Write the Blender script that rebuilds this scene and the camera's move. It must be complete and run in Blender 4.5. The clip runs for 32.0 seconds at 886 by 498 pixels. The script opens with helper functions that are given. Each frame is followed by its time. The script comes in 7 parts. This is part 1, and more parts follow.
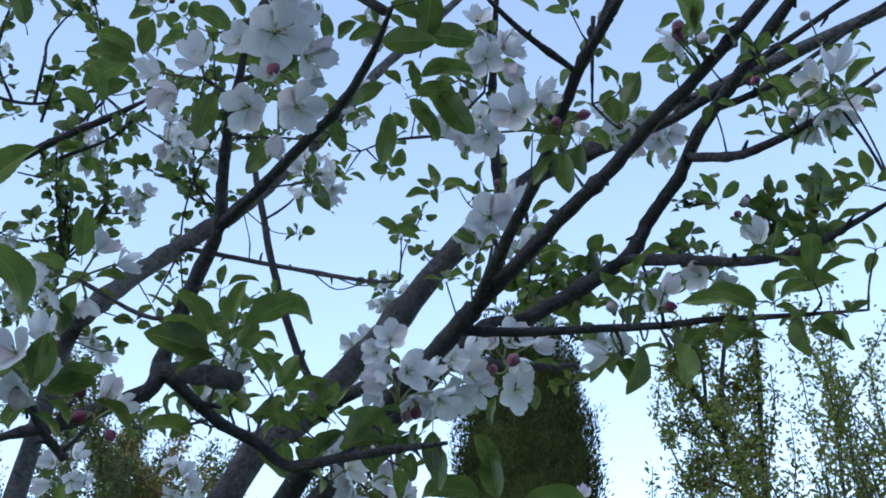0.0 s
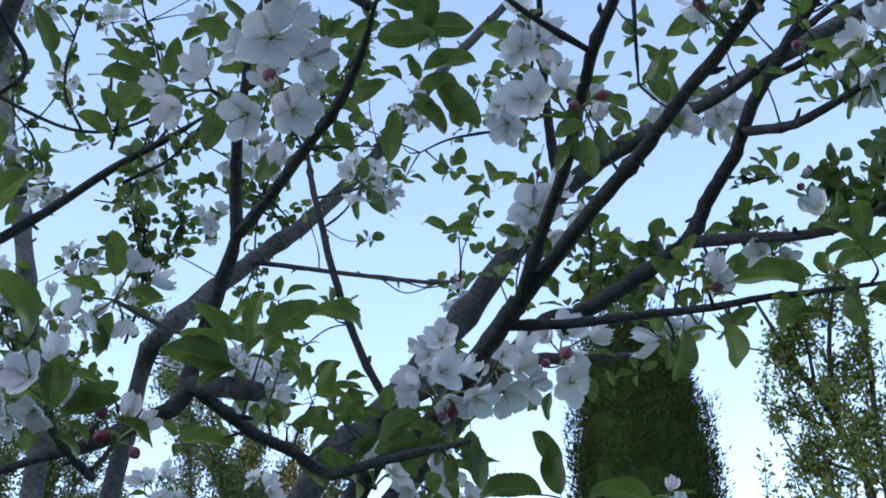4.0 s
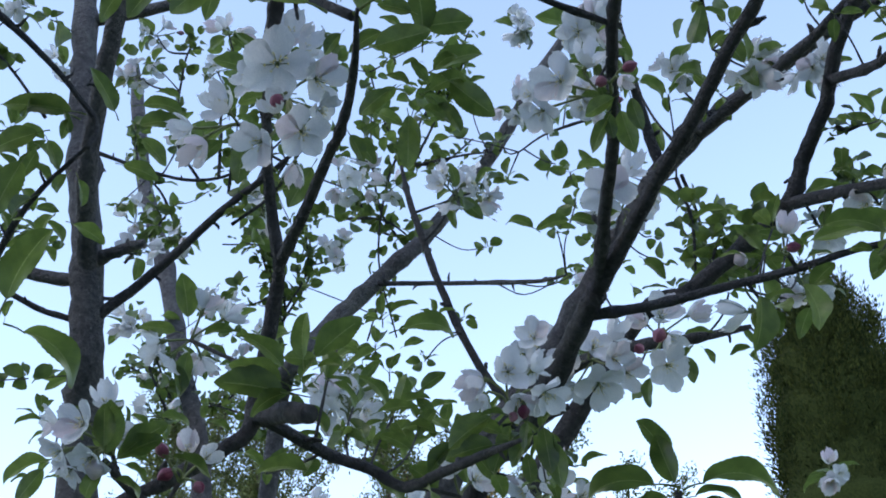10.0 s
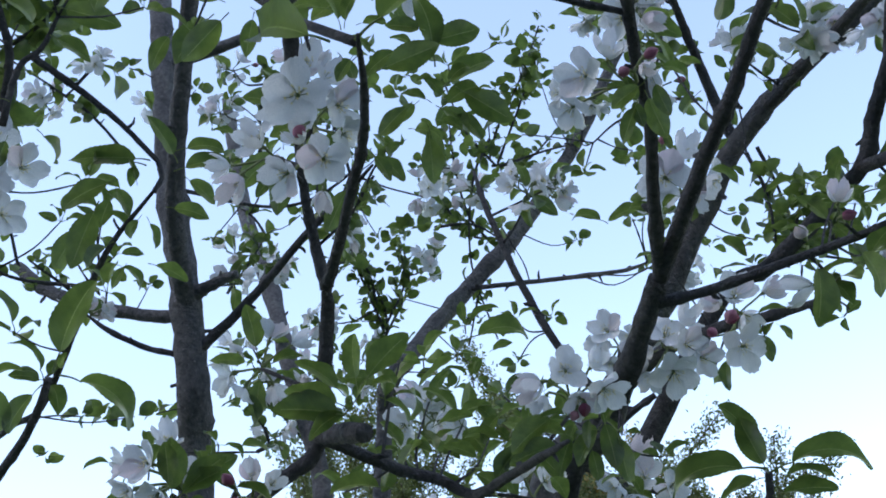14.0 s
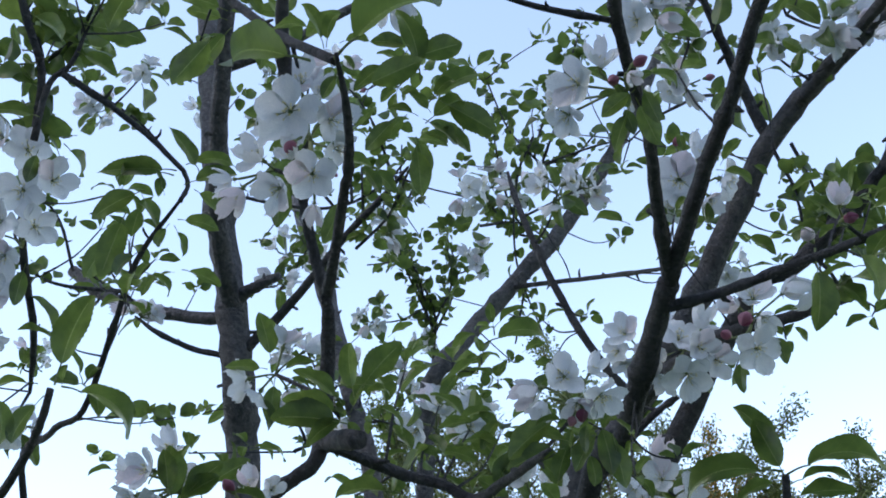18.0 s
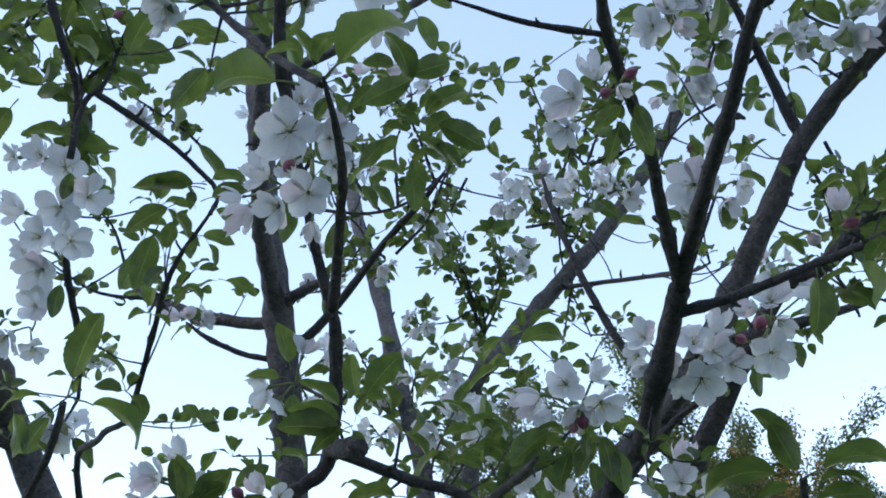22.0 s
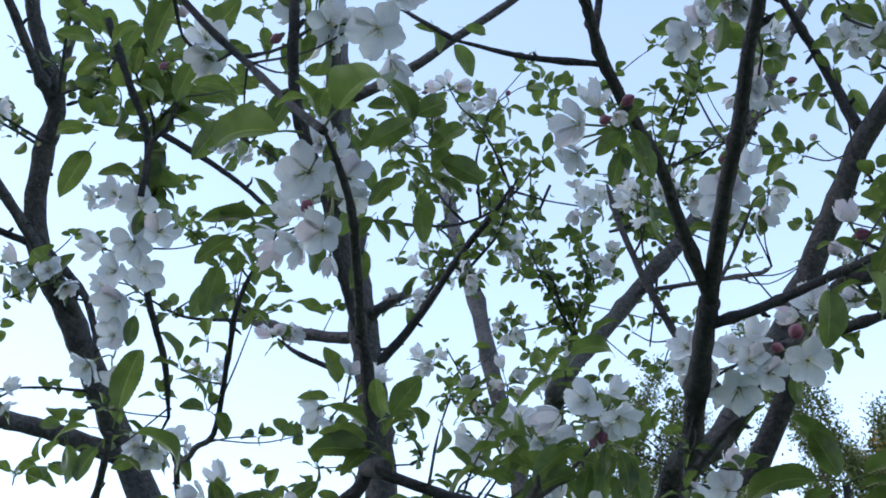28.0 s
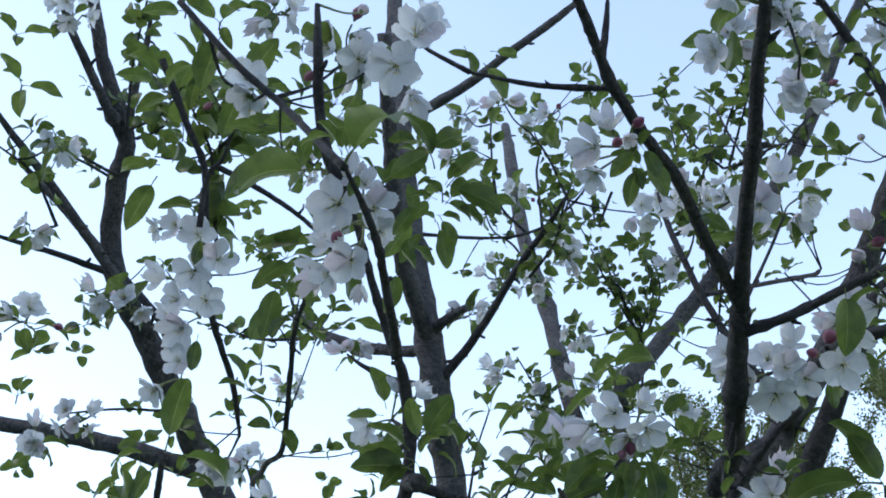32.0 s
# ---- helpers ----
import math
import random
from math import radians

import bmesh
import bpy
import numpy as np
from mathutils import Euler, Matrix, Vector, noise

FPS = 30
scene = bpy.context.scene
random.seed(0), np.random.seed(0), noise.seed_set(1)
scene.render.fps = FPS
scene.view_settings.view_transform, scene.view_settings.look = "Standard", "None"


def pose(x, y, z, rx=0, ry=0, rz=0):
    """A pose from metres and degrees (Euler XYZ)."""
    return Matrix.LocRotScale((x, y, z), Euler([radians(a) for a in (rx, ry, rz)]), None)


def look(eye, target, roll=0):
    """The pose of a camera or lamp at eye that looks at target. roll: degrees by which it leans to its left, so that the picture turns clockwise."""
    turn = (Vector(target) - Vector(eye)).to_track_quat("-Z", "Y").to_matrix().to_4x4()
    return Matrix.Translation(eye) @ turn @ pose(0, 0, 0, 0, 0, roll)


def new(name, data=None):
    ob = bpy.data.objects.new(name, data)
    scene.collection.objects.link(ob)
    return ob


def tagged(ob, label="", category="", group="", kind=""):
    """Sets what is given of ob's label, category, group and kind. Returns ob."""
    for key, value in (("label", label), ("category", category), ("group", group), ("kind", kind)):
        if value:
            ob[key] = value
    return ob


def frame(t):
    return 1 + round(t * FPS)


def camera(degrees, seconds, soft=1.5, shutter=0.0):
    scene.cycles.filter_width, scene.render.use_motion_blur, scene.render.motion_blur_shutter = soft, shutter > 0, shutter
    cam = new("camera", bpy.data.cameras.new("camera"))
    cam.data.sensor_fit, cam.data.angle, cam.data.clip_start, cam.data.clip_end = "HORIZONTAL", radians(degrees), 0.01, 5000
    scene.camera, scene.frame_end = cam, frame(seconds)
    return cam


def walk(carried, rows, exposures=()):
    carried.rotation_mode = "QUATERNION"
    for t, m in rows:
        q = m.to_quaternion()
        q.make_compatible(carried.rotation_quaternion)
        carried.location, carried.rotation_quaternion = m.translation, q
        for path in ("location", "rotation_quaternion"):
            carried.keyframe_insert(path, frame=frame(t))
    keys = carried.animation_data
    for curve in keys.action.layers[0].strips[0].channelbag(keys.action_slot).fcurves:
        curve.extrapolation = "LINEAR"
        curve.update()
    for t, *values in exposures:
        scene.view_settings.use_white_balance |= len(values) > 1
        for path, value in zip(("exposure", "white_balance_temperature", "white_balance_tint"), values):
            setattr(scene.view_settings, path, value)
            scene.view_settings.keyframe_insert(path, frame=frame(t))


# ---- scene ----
cam = camera(42.49, 32.0, 1.8)
PATH = [
    (0, (0.0009, 0.0005, 1.5504), (0.001, 1.7042, 2.5981), 0.00),
    (0.5, (0.0084, 0.0024, 1.5501), (-0.0158, 1.7053, 2.5988), -0.00),
    (1, (0.0154, 0.0056, 1.5521), (-0.0326, 1.7083, 2.6002), -0.06),
    (1.5, (0.0219, 0.0082, 1.5523), (-0.049, 1.7095, 2.6013), -0.15),
    (2, (0.0286, 0.011, 1.5535), (-0.0651, 1.7112, 2.6026), -0.22),
    (2.5, (0.0353, 0.0128, 1.5549), (-0.0824, 1.7126, 2.6022), -0.24),
    (3, (0.0419, 0.0161, 1.555), (-0.0994, 1.7127, 2.6046), -0.46),
    (3.5, (0.0491, 0.0175, 1.5554), (-0.1161, 1.7119, 2.605), -0.61),
    (5.5, (0.0757, 0.0263, 1.5557), (-0.1839, 1.7061, 2.6096), -1.27),
    (6, (0.0825, 0.0292, 1.556), (-0.2013, 1.7041, 2.6114), -1.43),
    (6.5, (0.0893, 0.032, 1.555), (-0.2186, 1.7008, 2.6134), -1.53),
    (7, (0.0959, 0.0344, 1.5558), (-0.236, 1.6983, 2.6148), -1.69),
    (7.5, (0.1027, 0.037, 1.5551), (-0.254, 1.6939, 2.6168), -1.89),
    (8, (0.1092, 0.0394, 1.5555), (-0.2726, 1.69, 2.6184), -2.10),
    (8.5, (0.116, 0.0414, 1.5559), (-0.2911, 1.6854, 2.6196), -2.31),
    (9, (0.1225, 0.0439, 1.5563), (-0.3101, 1.6805, 2.6213), -2.56),
    (9.5, (0.1294, 0.0458, 1.5563), (-0.3299, 1.6741, 2.6229), -2.82),
    (10, (0.1359, 0.0478, 1.5561), (-0.35, 1.6672, 2.6245), -3.13),
    (10.5, (0.1423, 0.0491, 1.556), (-0.3707, 1.659, 2.6261), -3.46),
    (11, (0.1483, 0.0499, 1.5553), (-0.3913, 1.6498, 2.6272), -3.91),
    (11.5, (0.1548, 0.0511, 1.5552), (-0.4121, 1.6404, 2.6288), -4.34),
    (12, (0.1606, 0.0525, 1.5547), (-0.4323, 1.6307, 2.6308), -4.85),
    (12.5, (0.1672, 0.0538, 1.5552), (-0.4523, 1.6214, 2.6317), -5.28),
    (13, (0.1748, 0.0559, 1.5551), (-0.4709, 1.6119, 2.6329), -5.39),
    (13.5, (0.1825, 0.0588, 1.555), (-0.4869, 1.6036, 2.6345), -5.35),
    (14, (0.1889, 0.0603, 1.5561), (-0.4995, 1.5972, 2.635), -5.34),
    (14.5, (0.1954, 0.063, 1.5565), (-0.5109, 1.5915, 2.6359), -5.13),
    (16.5, (0.2235, 0.0689, 1.5553), (-0.5454, 1.5669, 2.6345), -4.27),
    (17, (0.2304, 0.0696, 1.5549), (-0.5532, 1.5607, 2.6332), -4.07),
    (17.5, (0.2373, 0.0707, 1.5552), (-0.5613, 1.5547, 2.6323), -3.82),
    (18, (0.2441, 0.072, 1.5554), (-0.5693, 1.5487, 2.6313), -3.56),
    (18.5, (0.2512, 0.0726, 1.5552), (-0.5773, 1.5416, 2.6301), -3.35),
    (19, (0.2581, 0.0744, 1.5553), (-0.5857, 1.5349, 2.6301), -3.10),
    (19.5, (0.2652, 0.0758, 1.5551), (-0.5944, 1.5276, 2.6291), -2.87),
    (20, (0.2721, 0.0773, 1.5544), (-0.6021, 1.5197, 2.6292), -2.66),
    (20.5, (0.2791, 0.0781, 1.5537), (-0.6092, 1.5119, 2.6285), -2.48),
    (21, (0.2855, 0.0788, 1.5536), (-0.6167, 1.5043, 2.6278), -2.35),
    (21.5, (0.2926, 0.0799, 1.5528), (-0.624, 1.4959, 2.6274), -2.18),
    (22, (0.2989, 0.0814, 1.5526), (-0.6317, 1.4879, 2.6276), -2.01),
    (22.5, (0.3066, 0.083, 1.5525), (-0.6406, 1.479, 2.6267), -1.84),
    (23, (0.3143, 0.0844, 1.5523), (-0.649, 1.4696, 2.6262), -1.62),
    (23.5, (0.3215, 0.0858, 1.5527), (-0.6572, 1.4607, 2.6259), -1.46),
    (24, (0.3287, 0.0875, 1.552), (-0.6655, 1.4503, 2.6264), -1.27),
    (24.5, (0.3359, 0.0892, 1.5519), (-0.6738, 1.4406, 2.6262), -1.09),
    (25, (0.3431, 0.0899, 1.5515), (-0.6816, 1.4302, 2.6255), -1.00),
    (25.5, (0.3505, 0.0907, 1.551), (-0.6897, 1.4193, 2.6248), -0.84),
    (27.5, (0.3809, 0.0937, 1.5484), (-0.7191, 1.373, 2.6223), -0.31),
    (28, (0.3878, 0.096, 1.5487), (-0.7276, 1.3618, 2.6228), -0.19),
    (28.5, (0.3955, 0.0964, 1.5484), (-0.7351, 1.3491, 2.622), -0.09),
    (29, (0.4028, 0.097, 1.5471), (-0.7418, 1.336, 2.6216), 0.00),
    (29.5, (0.4103, 0.0971, 1.5461), (-0.7484, 1.3227, 2.621), 0.08),
    (30, (0.4179, 0.0972, 1.5451), (-0.7547, 1.3091, 2.6205), 0.14),
    (30.5, (0.4249, 0.0986, 1.5442), (-0.7615, 1.2957, 2.621), 0.23),
    (31, (0.4323, 0.0998, 1.5431), (-0.7684, 1.2815, 2.6211), 0.33),
    (31.5, (0.4394, 0.1005, 1.5428), (-0.7748, 1.2675, 2.6214), 0.38),
    (32, (0.4472, 0.1011, 1.5418), (-0.7813, 1.2526, 2.6211), 0.42),
]
walk(cam, [(t, look(eye, target, roll)) for t, eye, target, roll in PATH], [(0, 1.88, 7150, 11), (14, 2.07, 7600, 12), (32, 2.1, 7800, 11)])

# ---- light: a pale evening sky, the sun low behind the trees on the far side ----
world = bpy.data.worlds.new("world")
scene.world = world
world.use_nodes = True
wn = world.node_tree
sky = wn.nodes.new("ShaderNodeTexSky")
sky.sky_type, sky.sun_disc = "NISHITA", False
sky.sun_elevation, sky.sun_rotation = radians(42), radians(-144)
sky.air_density, sky.dust_density, sky.ozone_density = 0.8, 0.25, 0.4
back = wn.nodes["Background"]
back.inputs["Strength"].default_value = 0.15
wn.links.new(sky.outputs["Color"], back.inputs["Color"])
sun = new("sun", bpy.data.lights.new("sun", "SUN"))
sun.data.energy, sun.data.angle, sun.data.color = 0.15, radians(20), (1.0, 0.98, 0.96)
sun.matrix_world = look((-5.45, -7.5, 8.35), (0, 0, 0))


# ---- materials ----
def nodes_of(name):
    m = bpy.data.materials.new(name)
    m.use_nodes = True
    t = m.node_tree
    return m, t, t.nodes["Principled BSDF"], t.nodes["Material Output"]


def add(t, kind, **values):
    n = t.nodes.new(kind)
    for key, value in values.items():
        n.inputs[key.replace("_", " ")].default_value = value
    return n


def ramp(t, source, stops):
    r = t.nodes.new("ShaderNodeValToRGB")
    while len(r.color_ramp.elements) < len(stops):
        r.color_ramp.elements.new(0.5)
    for e, (at, colour) in zip(r.color_ramp.elements, stops):
        e.position, e.color = at, (*colour, 1)
    t.links.new(source, r.inputs[0])
    return r.outputs[0]


def mixed(t, fac, a, b, mode="MIX"):
    m = t.nodes.new("ShaderNodeMix")
    m.data_type, m.blend_type = "RGBA", mode
    for slot, value in ((m.inputs[0], fac), (m.inputs[6], a), (m.inputs[7], b)):
        if isinstance(value, (int, float)):
            slot.default_value = value
        elif isinstance(value, tuple):
            slot.default_value = (*value, 1)
        else:
            t.links.new(value, slot)
    return m.outputs[2]


def bark(name, dark, light, moss, scale=1.0):
    m, t, p, out = nodes_of(name)
    co = t.nodes.new("ShaderNodeTexCoord").outputs["Object"]
    big = add(t, "ShaderNodeTexNoise", Scale=22.0 * scale, Detail=6.0, Roughness=0.65)
    fine = add(t, "ShaderNodeTexNoise", Scale=190.0 * scale, Detail=5.0, Roughness=0.7)
    spots = add(t, "ShaderNodeTexVoronoi", Scale=130.0 * scale)
    for n in (big, fine, spots):
        t.links.new(co, n.inputs["Vector"])
    base = ramp(t, big.outputs[0], [(0.34, dark), (0.52, light), (0.68, moss)])
    grain = ramp(t, fine.outputs[0], [(0.35, (0.4, 0.4, 0.4)), (0.65, (1.3, 1.28, 1.25))])
    col = mixed(t, 0.8, base, grain, "MULTIPLY")
    lent = ramp(t, spots.outputs["Distance"], [(0.08, (1, 1, 1)), (0.16, (0, 0, 0))])
    col = mixed(t, lent, col, tuple(min(1, 1.5 * c) for c in light))
    t.links.new(col, p.inputs["Base Color"])
    p.inputs["Roughness"].default_value = 0.85
    bump = add(t, "ShaderNodeBump", Strength=0.9, Distance=0.006)
    t.links.new(grain, bump.inputs["Height"])
    t.links.new(bump.outputs[0], p.inputs["Normal"])
    return m


def leafy(name, deep, fresh, through_light, clear=0.35, gloss=0.52, veins=False):
    """Thin leaf: a glossy coat over green that lets some light through."""
    m, t, p, out = nodes_of(name)
    co = t.nodes.new("ShaderNodeTexCoord").outputs["Object"]
    info = t.nodes.new("ShaderNodeObjectInfo").outputs["Random"]
    isle = t.nodes.new("ShaderNodeNewGeometry").outputs["Random Per Island"]
    rnd = t.nodes.new("ShaderNodeMath")
    rnd.operation = "FRACT"
    s = t.nodes.new("ShaderNodeMath")
    s.operation = "ADD"
    t.links.new(info, s.inputs[0])
    t.links.new(isle, s.inputs[1])
    t.links.new(s.outputs[0], rnd.inputs[0])
    blotch = add(t, "ShaderNodeTexNoise", Scale=70.0, Detail=4.0)
    t.links.new(co, blotch.inputs["Vector"])
    tone = ramp(t, rnd.outputs[0], [(0.0, deep), (1.0, fresh)])
    var = ramp(t, blotch.outputs[0], [(0.3, (0.6, 0.64, 0.6)), (0.7, (1.3, 1.25, 1.1))])
    if veins:  # side veins that slant from the midrib, on a leaf one unit long
        axes = t.nodes.new("ShaderNodeSeparateXYZ")
        t.links.new(co, axes.inputs[0])
        chain = []
        for kind, b in (("ABSOLUTE", 0), ("MULTIPLY", -1.1), ("ADD", 0), ("MULTIPLY", 75.0), ("SINE", 0)):
            n = t.nodes.new("ShaderNodeMath")
            n.operation = kind
            n.inputs[1].default_value = b
            t.links.new(chain[-1].outputs[0] if chain else axes.outputs[0], n.inputs[0])
            chain.append(n)
        t.links.new(axes.outputs[1], chain[2].inputs[1])
        line = chain[-1]
        blotch.inputs["Scale"].default_value = 3.5
        var = mixed(t, 1.0, var, ramp(t, line.outputs[0], [(0.7, (1, 1, 1)), (1.0, (1.06, 1.05, 1.02))]), "MULTIPLY")
    col = mixed(t, 1.0, tone, var, "MULTIPLY")
    t.links.new(col, p.inputs["Base Color"])
    p.inputs["Roughness"].default_value = gloss
    p.inputs["Specular IOR Level"].default_value = 0.4 if gloss < 0.7 else 0.05
    glow = add(t, "ShaderNodeBsdfTranslucent")
    t.links.new(mixed(t, 1.0, mixed(t, 0.5, tone, through_light), var, "MULTIPLY"), glow.inputs["Color"])
    mix = t.nodes.new("ShaderNodeMixShader")
    mix.inputs[0].default_value = clear
    t.links.new(p.outputs[0], mix.inputs[1])
    t.links.new(glow.outputs[0], mix.inputs[2])
    t.links.new(mix.outputs[0], out.inputs["Surface"])
    bump = add(t, "ShaderNodeBump", Strength=0.35, Distance=0.002)
    t.links.new(blotch.outputs[0], bump.inputs["Height"])
    t.links.new(bump.outputs[0], p.inputs["Normal"])
    return m


def plain(name, colour, rough=0.6, spread=0.25, scale=60.0):
    m, t, p, out = nodes_of(name)
    co = t.nodes.new("ShaderNodeTexCoord").outputs["Object"]
    n = add(t, "ShaderNodeTexNoise", Scale=scale, Detail=4.0)
    t.links.new(co, n.inputs["Vector"])
    lo, hi = tuple(c * (1 - spread) for c in colour), tuple(min(1, c * (1 + spread)) for c in colour)
    t.links.new(ramp(t, n.outputs[0], [(0.3, lo), (0.7, hi)]), p.inputs["Base Color"])
    p.inputs["Roughness"].default_value = rough
    return m


BARK = bark("apple_bark", (0.026, 0.025, 0.030), (0.060, 0.057, 0.066), (0.078, 0.078, 0.080))
OLD_BARK = bark("old_apple_bark", (0.049, 0.047, 0.053), (0.104, 0.10, 0.11), (0.125, 0.125, 0.126), 0.7)
SHRUB_BARK = bark("shrub_bark", (0.05, 0.036, 0.028), (0.1, 0.072, 0.055), (0.09, 0.078, 0.06))
LEAF = leafy("apple_leaf", (0.022, 0.040, 0.017), (0.090, 0.132, 0.042), (0.27, 0.40, 0.09), 0.40, 0.42, True)
SPRIG_LEAF = leafy("apple_sprig_leaf", (0.022, 0.040, 0.017), (0.090, 0.132, 0.042), (0.27, 0.40, 0.09), 0.40, 0.42)
MIDRIB = leafy("midrib", (0.09, 0.125, 0.06), (0.14, 0.18, 0.08), (0.36, 0.46, 0.16), 0.42, 0.5)
STALK = plain("green_stalk", (0.13, 0.16, 0.06), 0.6)
PETAL = leafy("petal", (0.69, 0.71, 0.85), (0.77, 0.79, 0.91), (0.84, 0.86, 0.98), 0.27, 0.5)
PINK_PETAL = leafy("pink_petal", (0.66, 0.57, 0.71), (0.74, 0.70, 0.81), (0.82, 0.75, 0.87), 0.35, 0.55)
BUD = leafy("bud_petal", (0.19, 0.024, 0.075), (0.40, 0.18, 0.27), (0.46, 0.15, 0.24), 0.25, 0.5)
ANTHER = plain("anther", (0.72, 0.62, 0.30), 0.7)
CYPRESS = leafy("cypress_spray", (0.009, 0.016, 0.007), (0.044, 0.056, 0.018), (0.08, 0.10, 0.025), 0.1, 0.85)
SHRUB_LEAF = leafy("shrub_leaf", (0.075, 0.10, 0.028), (0.16, 0.19, 0.055), (0.36, 0.42, 0.10), 0.42)
TREE_LEAF = leafy("tree_leaf", (0.035, 0.055, 0.022), (0.10, 0.125, 0.045), (0.22, 0.26, 0.07), 0.3)
RUST_LEAF = leafy("rust_leaf", (0.17, 0.11, 0.03), (0.34, 0.21, 0.06), (0.5, 0.32, 0.08), 0.35)
PALE_TWIG = plain("pale_twig", (0.30, 0.20, 0.15), 0.8)
# blue-grey so that the added wall's bounce cools the shaded faces
FILL_WALL = plain("fill_wall_tint", (0.48, 0.52, 0.60), 0.9, 0.1, 3.0)
GRASS = plain("grass", (0.06, 0.10, 0.025), 0.9, 0.4, 6.0)


# ---- building helpers ----
def mesh_of(name, verts, faces, mats, which=None, smooth=True):
    me = bpy.data.meshes.new(name)
    me.from_pydata(np.asarray(verts, float).tolist(), [], faces)
    for m in mats:
        me.materials.append(m)
    if which is not None:
        me.polygons.foreach_set("material_index", which)
    if smooth:
        me.polygons.foreach_set("use_smooth", [True] * len(me.polygons))
    me.update()
    return me


def part(name, me, parent, label="", m=None):
    ob = new(name, me)
    ob.parent = parent
    if m is not None:
        ob.matrix_basis = m
    return tagged(ob, label)


def curve_points(ctrl, per=5):
    """A smooth line with radii through control points (x, y, z, radius)."""
    c = np.array(ctrl, float)
    c = np.vstack([2 * c[0] - c[1], c, 2 * c[-1] - c[-2]])
    out = []
    for i in range(1, len(c) - 2):
        for u in np.arange(per) / per:
            a, b, d, e = c[i - 1 : i + 3]
            out.append(0.5 * (2 * b + (d - a) * u + (2 * a - 5 * b + 4 * d - e) * u**2 + (3 * b - a - 3 * d + e) * u**3))
    out.append(c[-2])
    out = np.array(out)
    out[:, 3] = np.maximum(out[:, 3], 0.0006)
    return out


def tube(ctrl, sides=8, per=5, rough=0.08, knots=0.0, seed=0, close=True):
    """Verts and faces of a branch, with an uneven skin and some swellings."""
    rng = np.random.default_rng(seed)
    pts = curve_points(ctrl, per)
    n = len(pts)
    tang = np.gradient(pts[:, :3], axis=0)
    tang /= np.linalg.norm(tang, axis=1, keepdims=True) + 1e-9
    side = np.cross(tang[0], (0.31, 0.87, 0.38))
    rad = pts[:, 3] * (1 + rough * rng.normal(size=n))
    for k in range(int(knots * n)):
        at = rng.integers(1, n - 1) if n > 2 else 0
        rad[at] *= rng.uniform(1.12, 1.3)
    wob = pts[:, :3] + rng.normal(size=(n, 3)) * pts[:, 3:4] * 0.05
    verts, ang = [], np.arange(sides) * 2 * np.pi / sides
    for i in range(n):
        side = side - tang[i] * (side @ tang[i])
        side /= np.linalg.norm(side) + 1e-9
        up = np.cross(tang[i], side)
        ring = rad[i] * (1 + 0.5 * rough * rng.normal(size=sides))
        verts.extend(wob[i] + ring[:, None] * (np.cos(ang)[:, None] * side + np.sin(ang)[:, None] * up))
    faces = [(i * sides + k, i * sides + (k + 1) % sides, (i + 1) * sides + (k + 1) % sides, (i + 1) * sides + k) for i in range(n - 1) for k in range(sides)]
    if close:
        faces += [tuple(range(sides))[::-1], tuple((n - 1) * sides + k for k in range(sides))]
    return np.array(verts), faces


def join(pieces):
    """One list of verts and faces out of (verts, faces, material) pieces."""
    verts, faces, which, at = [], [], [], 0
    for v, f, w in pieces:
        verts.append(v)
        faces += [tuple(k + at for k in face) for face in f]
        which += [w] * len(f)
        at += len(v)
    return np.concatenate(verts), faces, which


def basis(ahead, up):
    """A turn whose y runs along ahead and whose z leans to up."""
    y = np.array(ahead, float) / np.linalg.norm(ahead)
    x = np.cross(y, up)
    if np.linalg.norm(x) < 1e-4:
        x = np.cross(y, (0.3, 0.5, 0.8))
    x /= np.linalg.norm(x)
    return np.stack([x, y, np.cross(x, y)], 1)


